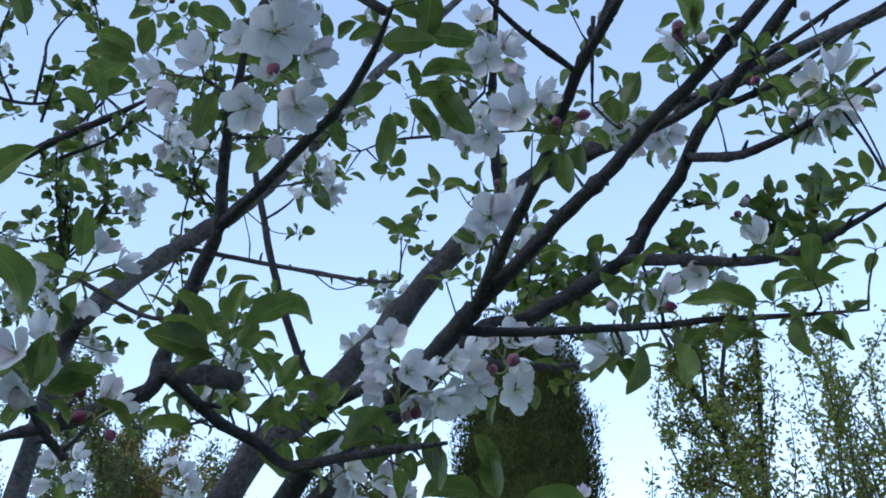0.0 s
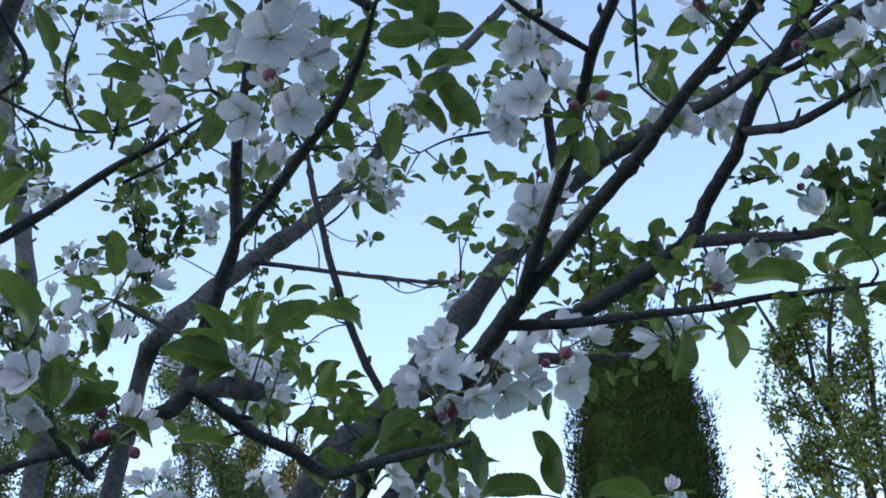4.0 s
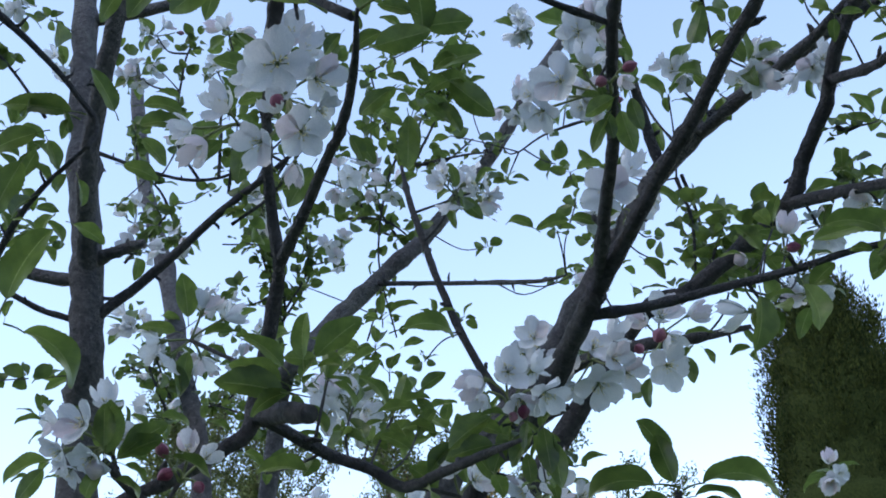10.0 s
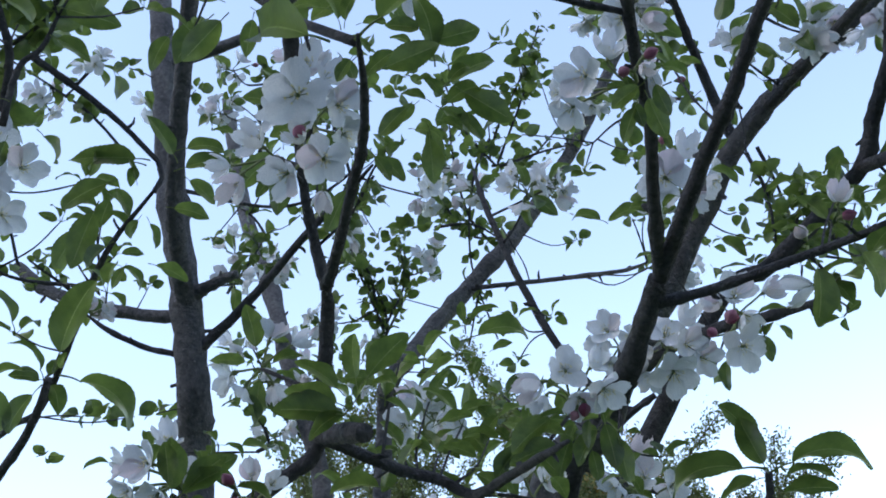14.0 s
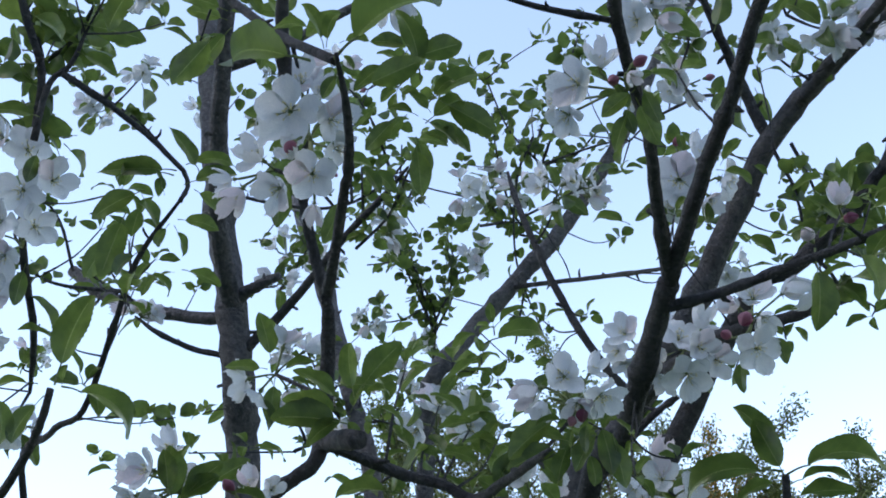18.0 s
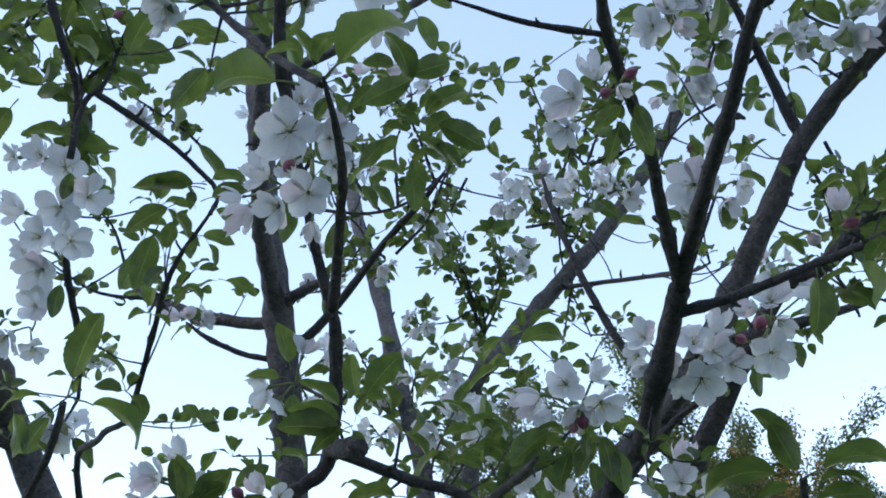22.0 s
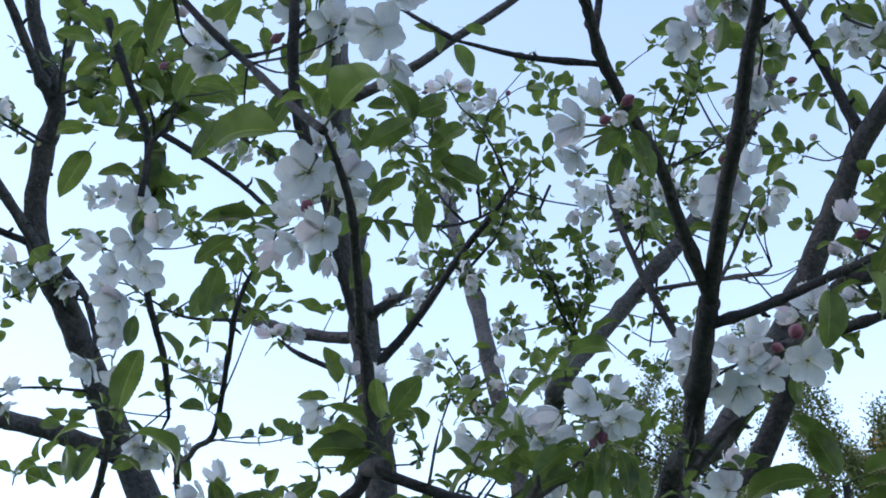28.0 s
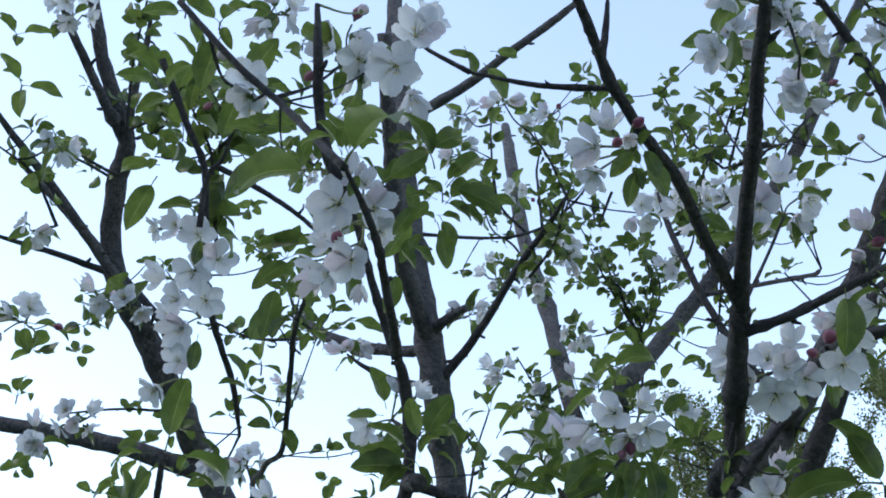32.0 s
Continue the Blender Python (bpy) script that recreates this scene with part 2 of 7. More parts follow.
def leaf_shape(seed, rows=14, broad=0.46, stalk=0.2, curl=0.5, fold=0.3, teeth=0.035, flat=False):
    """An apple leaf one unit long along y on a short stalk: ovate and pointed, folded at the sunk midrib, arched, its edge toothed and wavy."""
    rng = np.random.default_rng(seed)
    u = np.linspace(0, 1, rows + 1)
    wide = broad / 2 * np.sin(np.pi * u**0.86) ** 0.74
    wide[0], wide[-1] = 0.012, 0.006
    a, b = rng.uniform(0, 6.28, 2)
    across = (-1, -0.7, -0.35, -0.045, 0.045, 0.35, 0.7, 1) if not flat else (-1, -0.5, 0, 0.5, 1)
    twist = rng.normal() * 0.35
    verts, y, z = [], stalk, 0.0
    for i, t in enumerate(u):
        lean = -curl * (t - 0.25) * 1.6
        if i:
            y, z = y + (1 - stalk) / rows * math.cos(lean), z + (1 - stalk) / rows * math.sin(lean)
        for s in across:
            jag = 1 + (teeth * (1 if i % 2 else -1) if abs(s) == 1 and not flat else 0)
            h = fold * (abs(s) ** 1.3) * wide[i] - 0.25 * s * s * wide[i] * t + 0.022 * math.sin(11 * t + (a if s < 0 else b)) * abs(s) ** 2 * min(1, 4 * t) + twist * s * wide[i] * t
            verts.append((s * wide[i] * jag, y - h * math.sin(lean), z + h * math.cos(lean)))
    m = len(across)
    faces = [(m * i + k, m * i + k + 1, m * i + m + k + 1, m * i + m + k) for i in range(rows) for k in range(m - 1)]
    if flat:
        return np.array(verts), faces, [0] * len(faces)
    which = [1 if k == 3 and i < rows * 0.85 else 0 for i in range(rows) for k in range(m - 1)]
    sv, sf = tube([(0, 0, -0.02, 0.012), (0, stalk * 0.6, 0.005, 0.009), (0, stalk + 0.02, -0.002, 0.008)], 5, 3, 0.0, 0, 1, False)
    at = len(verts)
    return np.concatenate([np.array(verts), sv]), faces + [tuple(k + at for k in f) for f in sf], which + [1] * len(sf)


LEAVES = [mesh_of("leaf", *(lambda v, f, w: (v, f, [LEAF, MIDRIB], w))(*leaf_shape(k, 28, b, s, c, d, 0.028))) for k, (b, s, c, d) in enumerate([(0.38, 0.18, 0.6, 0.5), (0.35, 0.21, 0.9, 0.4), (0.42, 0.17, 0.4, 0.7), (0.34, 0.2, 1.15, 0.45), (0.39, 0.18, 0.3, 0.45), (0.33, 0.22, 0.7, 0.7)])]
TINY = (np.array([(0, 0, 0), (-0.2, 0.3, 0.06), (-0.19, 0.66, 0.05), (0, 1.0, -0.08), (0.19, 0.66, 0.05), (0.2, 0.3, 0.06)]), [(0, 3, 2, 1), (0, 5, 4, 3)])
SMALL = [leaf_shape(20 + k, 6, b, 0.2, c, f, 0.0, True)[:2] for k, (b, c, f) in enumerate([(0.56, 0.5, 0.4), (0.5, 0.8, 0.3), (0.58, 0.3, 0.6)])]


def petal_shape(rng, cup, flare):
    """One petal, a unit long: a narrow claw, a broad rounded blade with a wavy rim, cupped."""
    rows, verts = 8, []
    u = np.linspace(0, 1, rows + 1)
    wide = (0.40 + 0.02 * rng.normal()) * np.sin(np.pi * np.clip(u, 0, 0.93) ** 1.22) ** 0.72
    wide[0], wide[-1] = 0.05, 0.2
    wig, a, b = rng.normal(size=rows + 1) * 0.02, rng.uniform(0, 6.28), rng.normal() * 0.07
    shut = 0.5 * max(0.0, cup - 0.6)
    for i, t in enumerate(u):
        for s in (-1, -0.66, -0.33, 0, 0.33, 0.66, 1):
            z = cup * t**1.6 - flare * max(0, t - 0.55) ** 2 + 0.5 * wide[i] * s * s * (0.5 + cup) + wig[i] * s + 0.05 * t * t * math.sin(5 * s + a) + b * s * t
            rim = (0.07 * s * s + 0.025 * math.cos(7 * s + a)) if i == rows else 0.0
            verts.append((s * wide[i] * (1 - 0.15 * cup), 0.06 + 0.94 * t * (1 - 0.22 * cup - shut * t * t) - rim, z))
    faces = [(7 * i + k, 7 * i + k + 1, 7 * i + k + 8, 7 * i + k + 7) for i in range(rows) for k in range(6)]
    return np.array(verts), faces


def turned(v, angle):
    c, s = math.cos(angle), math.sin(angle)
    return v @ np.array([[c, s, 0], [-s, c, 0], [0, 0, 1]])


def flower_mesh(seed, cup, flare, pink=0.2):
    """An apple flower of radius one that faces +z: five petals, stamens, a green calyx and its stalk."""
    rng = np.random.default_rng(seed)
    pieces = []
    for k in range(5):
        v, f = petal_shape(rng, max(-0.05, cup + rng.normal() * 0.16), flare)
        v = v * (1, 1 + rng.normal() * 0.05, 1) + (0, 0, 0.03 * ((k * 2) % 5))
        pieces.append((turned(v, k * 2 * math.pi / 5 + rng.normal() * 0.1), f, 1 if rng.random() < pink else 0))
    for k in range(18):
        a, lean, tall = rng.uniform(0, 6.28), rng.uniform(0.06, 0.3), rng.uniform(0.3, 0.48)
        tip = np.array((math.cos(a) * lean, math.sin(a) * lean, tall))
        v, f = tube([(math.cos(a) * 0.04, math.sin(a) * 0.04, 0.0, 0.009), (*(tip * 0.55), 0.008), (*tip, 0.007)], 3, 1, 0, 0, k, False)
        pieces.append((v, f, 3))
        d = 0.032
        o = np.array([(d, 0, 0), (-d, 0, 0), (0, d, 0), (0, -d, 0), (0, 0, 1.3 * d), (0, 0, -1.3 * d)]) + tip
        pieces.append((o, [(0, 2, 4), (2, 1, 4), (1, 3, 4), (3, 0, 4), (2, 0, 5), (1, 2, 5), (3, 1, 5), (0, 3, 5)], 2))
    v, f = tube([(0, 0, -0.34, 0.035), (0, 0, -0.2, 0.085), (0, 0, -0.05, 0.1), (0, 0, 0.0, 0.05)], 6, 2, 0.03, 0, seed)
    pieces.append((v, f, 3))
    for k in range(5):
        v = np.array([(-0.05, 0.05, -0.05), (0.05, 0.05, -0.05), (0.0, 0.32, -0.1), (0, 0.12, -0.09)])
        pieces.append((turned(v, (k + 0.5) * 2 * math.pi / 5), [(0, 1, 2), (0, 3, 2), (1, 2, 3)], 3))
    v, f, w = join(pieces)
    return mesh_of("flower", v, f, [PETAL, PINK_PETAL, ANTHER, STALK], w)


def bud_mesh(seed, mat, swell):
    """A closed bud along +z with overlapping petals and sepals."""
    rng = np.random.default_rng(seed)
    pieces = []
    for k in range(5):
        rows, verts = 6, []
        for i in range(rows + 1):
            t = i / rows
            r = swell * math.sin(math.pi * (0.12 + 0.85 * t)) ** 0.8 * (1 + 0.05 * rng.normal())
            for j in range(5):
                a = k * 1.2566 + (j - 2) * 0.42 + 0.5 * t
                verts.append((math.cos(a) * r * (1 + 0.03 * j), math.sin(a) * r * (1 + 0.03 * j), t * 1.15))
        pieces.append((np.array(verts), [(5 * i + j, 5 * i + j + 1, 5 * i + j + 6, 5 * i + j + 5) for i in range(rows) for j in range(4)], 0))
    v, f = tube([(0, 0, -0.35, 0.06), (0, 0, -0.15, 0.2), (0, 0, 0.05, 0.26), (0, 0, 0.18, 0.2)], 6, 2, 0.03, 0, seed)
    pieces.append((v, f, 1))
    v, f, w = join(pieces)
    return mesh_of("bud", v, f, [mat, STALK], w)


FLOWERS = [flower_mesh(k, c, fl, pk) for k, (c, fl, pk) in enumerate([(0.36, 0.2, 0.05), (0.55, -0.2, 0.15), (0.26, 0.2, 0.0), (0.8, -0.3, 0.25), (0.48, 0.9, 0.1), (1.1, -0.1, 0.5)])]
BUDS = [bud_mesh(40, BUD, 0.42), bud_mesh(41, BUD, 0.5), bud_mesh(42, PINK_PETAL, 0.55)]

# ---- the ground ----
gv = [(x, y, 0.04 * math.sin(0.7 * x + 0.3 * y)) if abs(x) < 40 and abs(y) < 40 else (x, y, 0) for y in (-2000, -300, *range(-36, 37, 3), 300, 2000) for x in (-2000, -300, *range(-36, 37, 3), 300, 2000)]
w = 29
tagged(new("ground", mesh_of("ground", gv, [(j * w + i, j * w + i + 1, (j + 1) * w + i + 1, (j + 1) * w + i) for j in range(w - 1) for i in range(w - 1)], [GRASS])), "rough green orchard grass on level ground", "ground", kind="structure")

# ---- added wall behind the camera, out of view: blocks sky, bounces cool fill ----
wv = [(x, y, z) for x in (-13.0, 9.0) for y in (-2.9, -2.6) for z in (-0.1, 4.4)]
tagged(new("unseen_fill_wall", mesh_of("unseen_fill_wall", wv, [(0, 1, 3, 2), (4, 6, 7, 5), (0, 4, 5, 1), (2, 3, 7, 6), (1, 5, 7, 3), (0, 2, 6, 4)], [FILL_WALL], None, False)), "added unseen blue-grey wall that blocks sky and bounces fill light", "wall", kind="structure")

# ---- the apple tree ----
tree = tagged(new("apple_tree"), "apple tree in white and pink blossom with dark grey limbs", "tree")
tree.location = (0, 0, 0)
WOOD = []  # points along all limbs, for twigs to spring from
COUNT = [0]


def limb(name, ctrl, mat, sides=9, spurs=True, label=""):
    COUNT[0] += 1
    seed = COUNT[0]
    rng = np.random.default_rng(500 + seed)
    v, f = tube(ctrl, sides, 6, 0.035, 0.08, seed)
    pieces = [(v, f, 0)]
    pts = curve_points(ctrl, 6)
    WOOD.extend(pts)
    if spurs:
        far = 0.0
        for a, b in zip(pts[:-1], pts[1:]):
            far += np.linalg.norm(b[:3] - a[:3])
            if far > rng.uniform(0.035, 0.12):
                far = 0.0
                d = rng.normal(size=3) + (0, 0, 0.4)
                d /= np.linalg.norm(d)
                ln = rng.uniform(0.003, 0.014)
                r = min(0.0026, 0.5 * a[3])
                sv, sf = tube([(*a[:3], r), (*(a[:3] + d * (a[3] + ln * 0.5)), r * 0.9), (*(a[:3] + d * (a[3] + ln) + rng.normal(size=3) * 0.002), r * 0.45)], 6, 3, 0.08, 0.2, seed)
                pieces.append((sv, sf, 0))
    v, f, which = join(pieces)
    return part(name, mesh_of(name, v, f, [mat], which), tree, label)


def place(origin, ahead, up, size):
    b = basis(ahead, up)
    return Matrix.Translation(origin) @ Matrix(b.tolist()).to_4x4() @ Matrix.Diagonal((size, size, size, 1))


def twig_to(at, rng, thick=0.0008):
    """Verts of a thin twig from the nearest wood to a point."""
    wood = np.array(WOOD)
    at = np.array(at, float)
    gap = np.linalg.norm(wood[:, :3] - (at - (0, 0, 0.015)), axis=1)
    k = int(gap.argmin())
    root = wood[k, :3]
    if gap[k] > 0.12 or gap[k] < 0.004:
        return None
    mid = (root + at) / 2 + rng.normal(size=3) * 0.05 * gap[k] - (0, 0, 0.06 * gap[k])
    return tube([(*root, thick * 1.5), (*mid, thick * 1.15), (*at, thick)], 5, 4, 0.08, 0.2, int(rng.integers(1000)))


def leaf(base, tip, up=(0, 0, 1), kind=0):
    """One large leaf from the foot of its stalk to its tip."""
    d = np.subtract(tip, base)
    return part("leaf", LEAVES[kind % len(LEAVES)], tree, m=place(base, d, up, float(np.linalg.norm(d)) * 1.1))


def spur(at, size, count=6, seed=0, up=(0, 0, 1)):
    """A rosette of leaves at the end of a short spur."""
    rng = np.random.default_rng(900 + seed)
    tw = twig_to(at, rng)
    stem = part("leaf_spur", mesh_of("leaf_spur", *(tw if tw else tube([(*np.subtract(at, (0, 0, 0.01)), 0.0008), (*at, 0.0008)], 5, 2)), [BARK]), tree)
    turn = rng.uniform(0, 6.28)
    for k in range(count):
        a = turn + k * 2.4
        rise = rng.uniform(-0.25, 0.75) if k < count - 1 else 1.6
        d = np.array((math.cos(a), math.sin(a), rise))
        part("leaf", LEAVES[int(rng.integers(6))], stem, m=place(at, d, np.array((0, 0, 1.0)) + rng.normal(size=3) * 0.35, size * rng.uniform(0.6, 1.1)))
    return stem


def blossoms(at, radius, count=5, buds=0, face=(0, -0.5, -0.3), seed=0, size=0.021):
    """A cluster of flowers on short stalks round one spur, with small leaves beneath."""
    rng = np.random.default_rng(2000 + seed)
    at, face = np.array(at, float), np.array(face, float) / np.linalg.norm(face)
    foot = at - face * radius * 0.6 - (0, 0, radius * 0.3)
    heads = []
    for k in range(count + buds):
        for _ in range(12):
            d = rng.normal(size=3) + face * 0.55
            d /= np.linalg.norm(d)
            q = at + d * radius * rng.uniform(0.55, 0.9)
            if k >= count:
                d = d - face * (d @ face) * 0.9
                d /= np.linalg.norm(d)
                q = at + d * (radius * 1.05 + 0.012)
            if all(np.linalg.norm(q - h[0]) > size * 1.15 for h in heads):
                break
        heads.append((q, d))
    pieces = []
    tw = twig_to(foot, rng, 0.0012)
    if tw:
        pieces.append((*tw, 0))
    for q, d in heads:
        n = d + 0.3 * face + rng.normal(size=3) * 0.25
        n /= np.linalg.norm(n)
        v, f = tube([(*foot, 0.0011), (*((foot + q) / 2 + rng.normal(size=3) * 0.003 - (0, 0, 0.002)), 0.0009), (*(q - n * size * 0.3), 0.001)], 4, 3, 0.03, 0, k)
        pieces.append((v, f, 1))
    v, f, which = join(pieces)
    cluster = part("blossom", mesh_of("blossom", v, f, [BARK, STALK], which), tree)
    for k, (q, d) in enumerate(heads):
        n = d + 0.3 * face + rng.normal(size=3) * 0.25
        s = size * rng.uniform(0.88, 1.1)
        b = basis(np.cross(n, rng.normal(size=3)), n)
        m = Matrix.Translation(q) @ Matrix(b.tolist()).to_4x4()
        if k < count:
            part("flower", FLOWERS[int(rng.integers(6))], cluster, m=m @ Matrix.Diagonal((s, s, s, 1)))
        else:
            s = 0.0085 * rng.uniform(0.8, 1.1)
            part("bud", BUDS[int(rng.integers(3))], cluster, "deep pink closed bud", m=m @ Matrix.Diagonal((s, s, s * 1.1, 1)))
    for k in range(5):
        d = rng.normal(size=3) - face * 0.4 + (0, 0, 0.1)
        part("leaf", LEAVES[int(rng.integers(6))], cluster, m=place(foot, d, np.array((0, 0, 1.0)) + rng.normal(size=3) * 0.4, rng.uniform(0.032, 0.056)))
    return cluster


def bouquet(foot, heads, buds=()):
    """A cluster whose flowers (place, facing, radius, kind) and buds each have their own place."""
    rng = np.random.default_rng(int(abs(foot[0]) * 9000 + abs(foot[1]) * 700))
    foot = np.array(foot, float)
    pieces = []
    tw = twig_to(foot, rng, 0.0014)
    if tw:
        pieces.append((*tw, 0))
    for x, y, z, nx, ny, nz, s, k in list(heads) + list(buds):
        q, n = np.array((x, y, z)), np.array((nx, ny, nz))
        end = q - n * s * 0.32
        pieces.append((*tube([(*foot, 0.0011), (*((foot + end) / 2 - n * 0.2 * np.linalg.norm(end - foot)), 0.0009), (*end, 0.001)], 5, 3, 0.03, 0, 1), 1))
    v, f, which = join(pieces)
    cluster = part("blossom", mesh_of("blossom", v, f, [BARK, STALK], which), tree)
    for things, shapes, name, label in ((heads, FLOWERS, "flower", ""), (buds, BUDS, "bud", "deep pink closed bud")):
        for x, y, z, nx, ny, nz, s, k in things:
            b = basis(np.cross((nx, ny, nz), rng.normal(size=3)), (nx, ny, nz))
            part(name, shapes[k], cluster, label, Matrix.Translation((x, y, z)) @ Matrix(b.tolist()).to_4x4() @ Matrix.Diagonal((s, s, s, 1)))
    return cluster


def bud(at, face, size=0.009, kind=0):
    """A single closed bud on its thin stalk."""
    rng = np.random.default_rng(3000 + kind)
    face = np.array(face, float) / np.linalg.norm(face)
    foot = np.array(at, float) - face * size * 0.4
    tw = twig_to(foot, rng, 0.0008)
    if tw is None:
        tw = tube([(*(foot - face * 0.02), 0.0008), (*foot, 0.0008)], 5, 2)
    stalk = part("bud_stalk", mesh_of("bud_stalk", *tw, [STALK]), tree)
    b = basis(np.cross(face, (0.3, 0.2, 0.9)), face)
    return part("bud", BUDS[kind % 3], stalk, "deep pink closed bud", Matrix.Translation(at) @ Matrix(b.tolist()).to_4x4() @ Matrix.Diagonal((size, size, size, 1)))


# ---- the cypress behind ----
def spray_mesh(name, centres, dirs, sizes, mat, shape, rng):
    """Many small sprays or leaves in one mesh."""
    v0, f0 = shape
    n, k = len(centres), len(v0)
    y = np.array(dirs, float)
    y /= np.linalg.norm(y, axis=1, keepdims=True)
    x = np.cross(y, rng.normal(size=(n, 3)) + (0, 0, 0.8))
    x /= np.linalg.norm(x, axis=1, keepdims=True) + 1e-9
    turn = np.stack([x, y, np.cross(x, y)], 2)
    verts = np.einsum("nij,nkj->nki", turn, np.array(v0)[None] * np.array(sizes)[:, None, None]) + np.array(centres)[:, None, :]
    base = np.array(f0)
    faces = (base[None] + (np.arange(n) * k)[:, None, None]).reshape(-1, base.shape[1]).tolist()
    return mesh_of(name, verts.reshape(-1, 3), faces, [mat])


def cypress(at, tall, wide, seed):
    rng = np.random.default_rng(seed)
    thing = tagged(new("cypress"), "tall dark green columnar cypress with a rounded top", "tree")
    thing.location = at
    v, f = tube([(0, 0, -0.1, 0.11), (0.02, 0, tall * 0.4, 0.08), (0, 0.02, tall * 0.9, 0.03)], 10, 5, 0.06, 0.1, seed)
    part("trunk", mesh_of("trunk", v, f, [SHRUB_BARK]), thing)
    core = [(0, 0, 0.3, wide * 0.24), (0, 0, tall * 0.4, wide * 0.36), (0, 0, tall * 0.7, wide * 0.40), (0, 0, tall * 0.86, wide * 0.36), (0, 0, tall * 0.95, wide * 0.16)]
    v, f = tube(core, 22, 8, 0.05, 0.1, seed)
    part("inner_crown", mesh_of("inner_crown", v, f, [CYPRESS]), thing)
    plumes, per = 1900, 52
    n = plumes * per
    h = rng.uniform(0.1, 1, plumes) ** 0.62
    a = rng.uniform(0, 2 * np.pi, plumes)
    prof = wide / 2 * np.clip(np.minimum(1.0, 0.72 + 0.36 * h) * (1 - np.clip((h - 0.78) / 0.22, 0, 1) ** 2.2) ** 0.5, 0.03, 1)
    r = prof * (1 + 0.06 * np.sin(7 * a + 9 * h)) * rng.uniform(0.7, 0.93, plumes)
    foot = np.stack([r * np.cos(a), r * np.sin(a), h * tall - 0.16], 1)
    lean = np.stack([0.12 * np.cos(a), 0.12 * np.sin(a), np.ones(plumes)], 1) + rng.normal(size=(plumes, 3)) * 0.09
    ln = rng.uniform(0.16, 0.34, plumes)
    u = rng.uniform(0, 1, (plumes, per, 1))
    fat = 0.028 * np.sin(np.pi * (0.12 + 0.8 * u)) * rng.normal(size=(plumes, per, 3))
    centres = (foot[:, None] + lean[:, None] * ln[:, None, None] * u + fat).reshape(-1, 3)
    dirs = (lean[:, None] + fat * 20 + rng.normal(size=(plumes, per, 3)) * 0.22).reshape(-1, 3)
    shape = (np.array([(0, 0, 0), (-0.17, 0.3, 0.03), (0, 0.45, 0.05), (0.15, 0.35, -0.03), (-0.1, 0.75, 0.02), (0.1, 0.8, 0.0), (0, 1.1, 0)]), [(0, 1, 2), (0, 2, 3), (1, 4, 2), (2, 5, 3), (4, 6, 2), (2, 6, 5)])
    tagged(part("crown", spray_mesh("crown", centres, dirs, rng.uniform(0.016, 0.036, n), CYPRESS, shape, rng), thing), kind="stuff")
    return thing


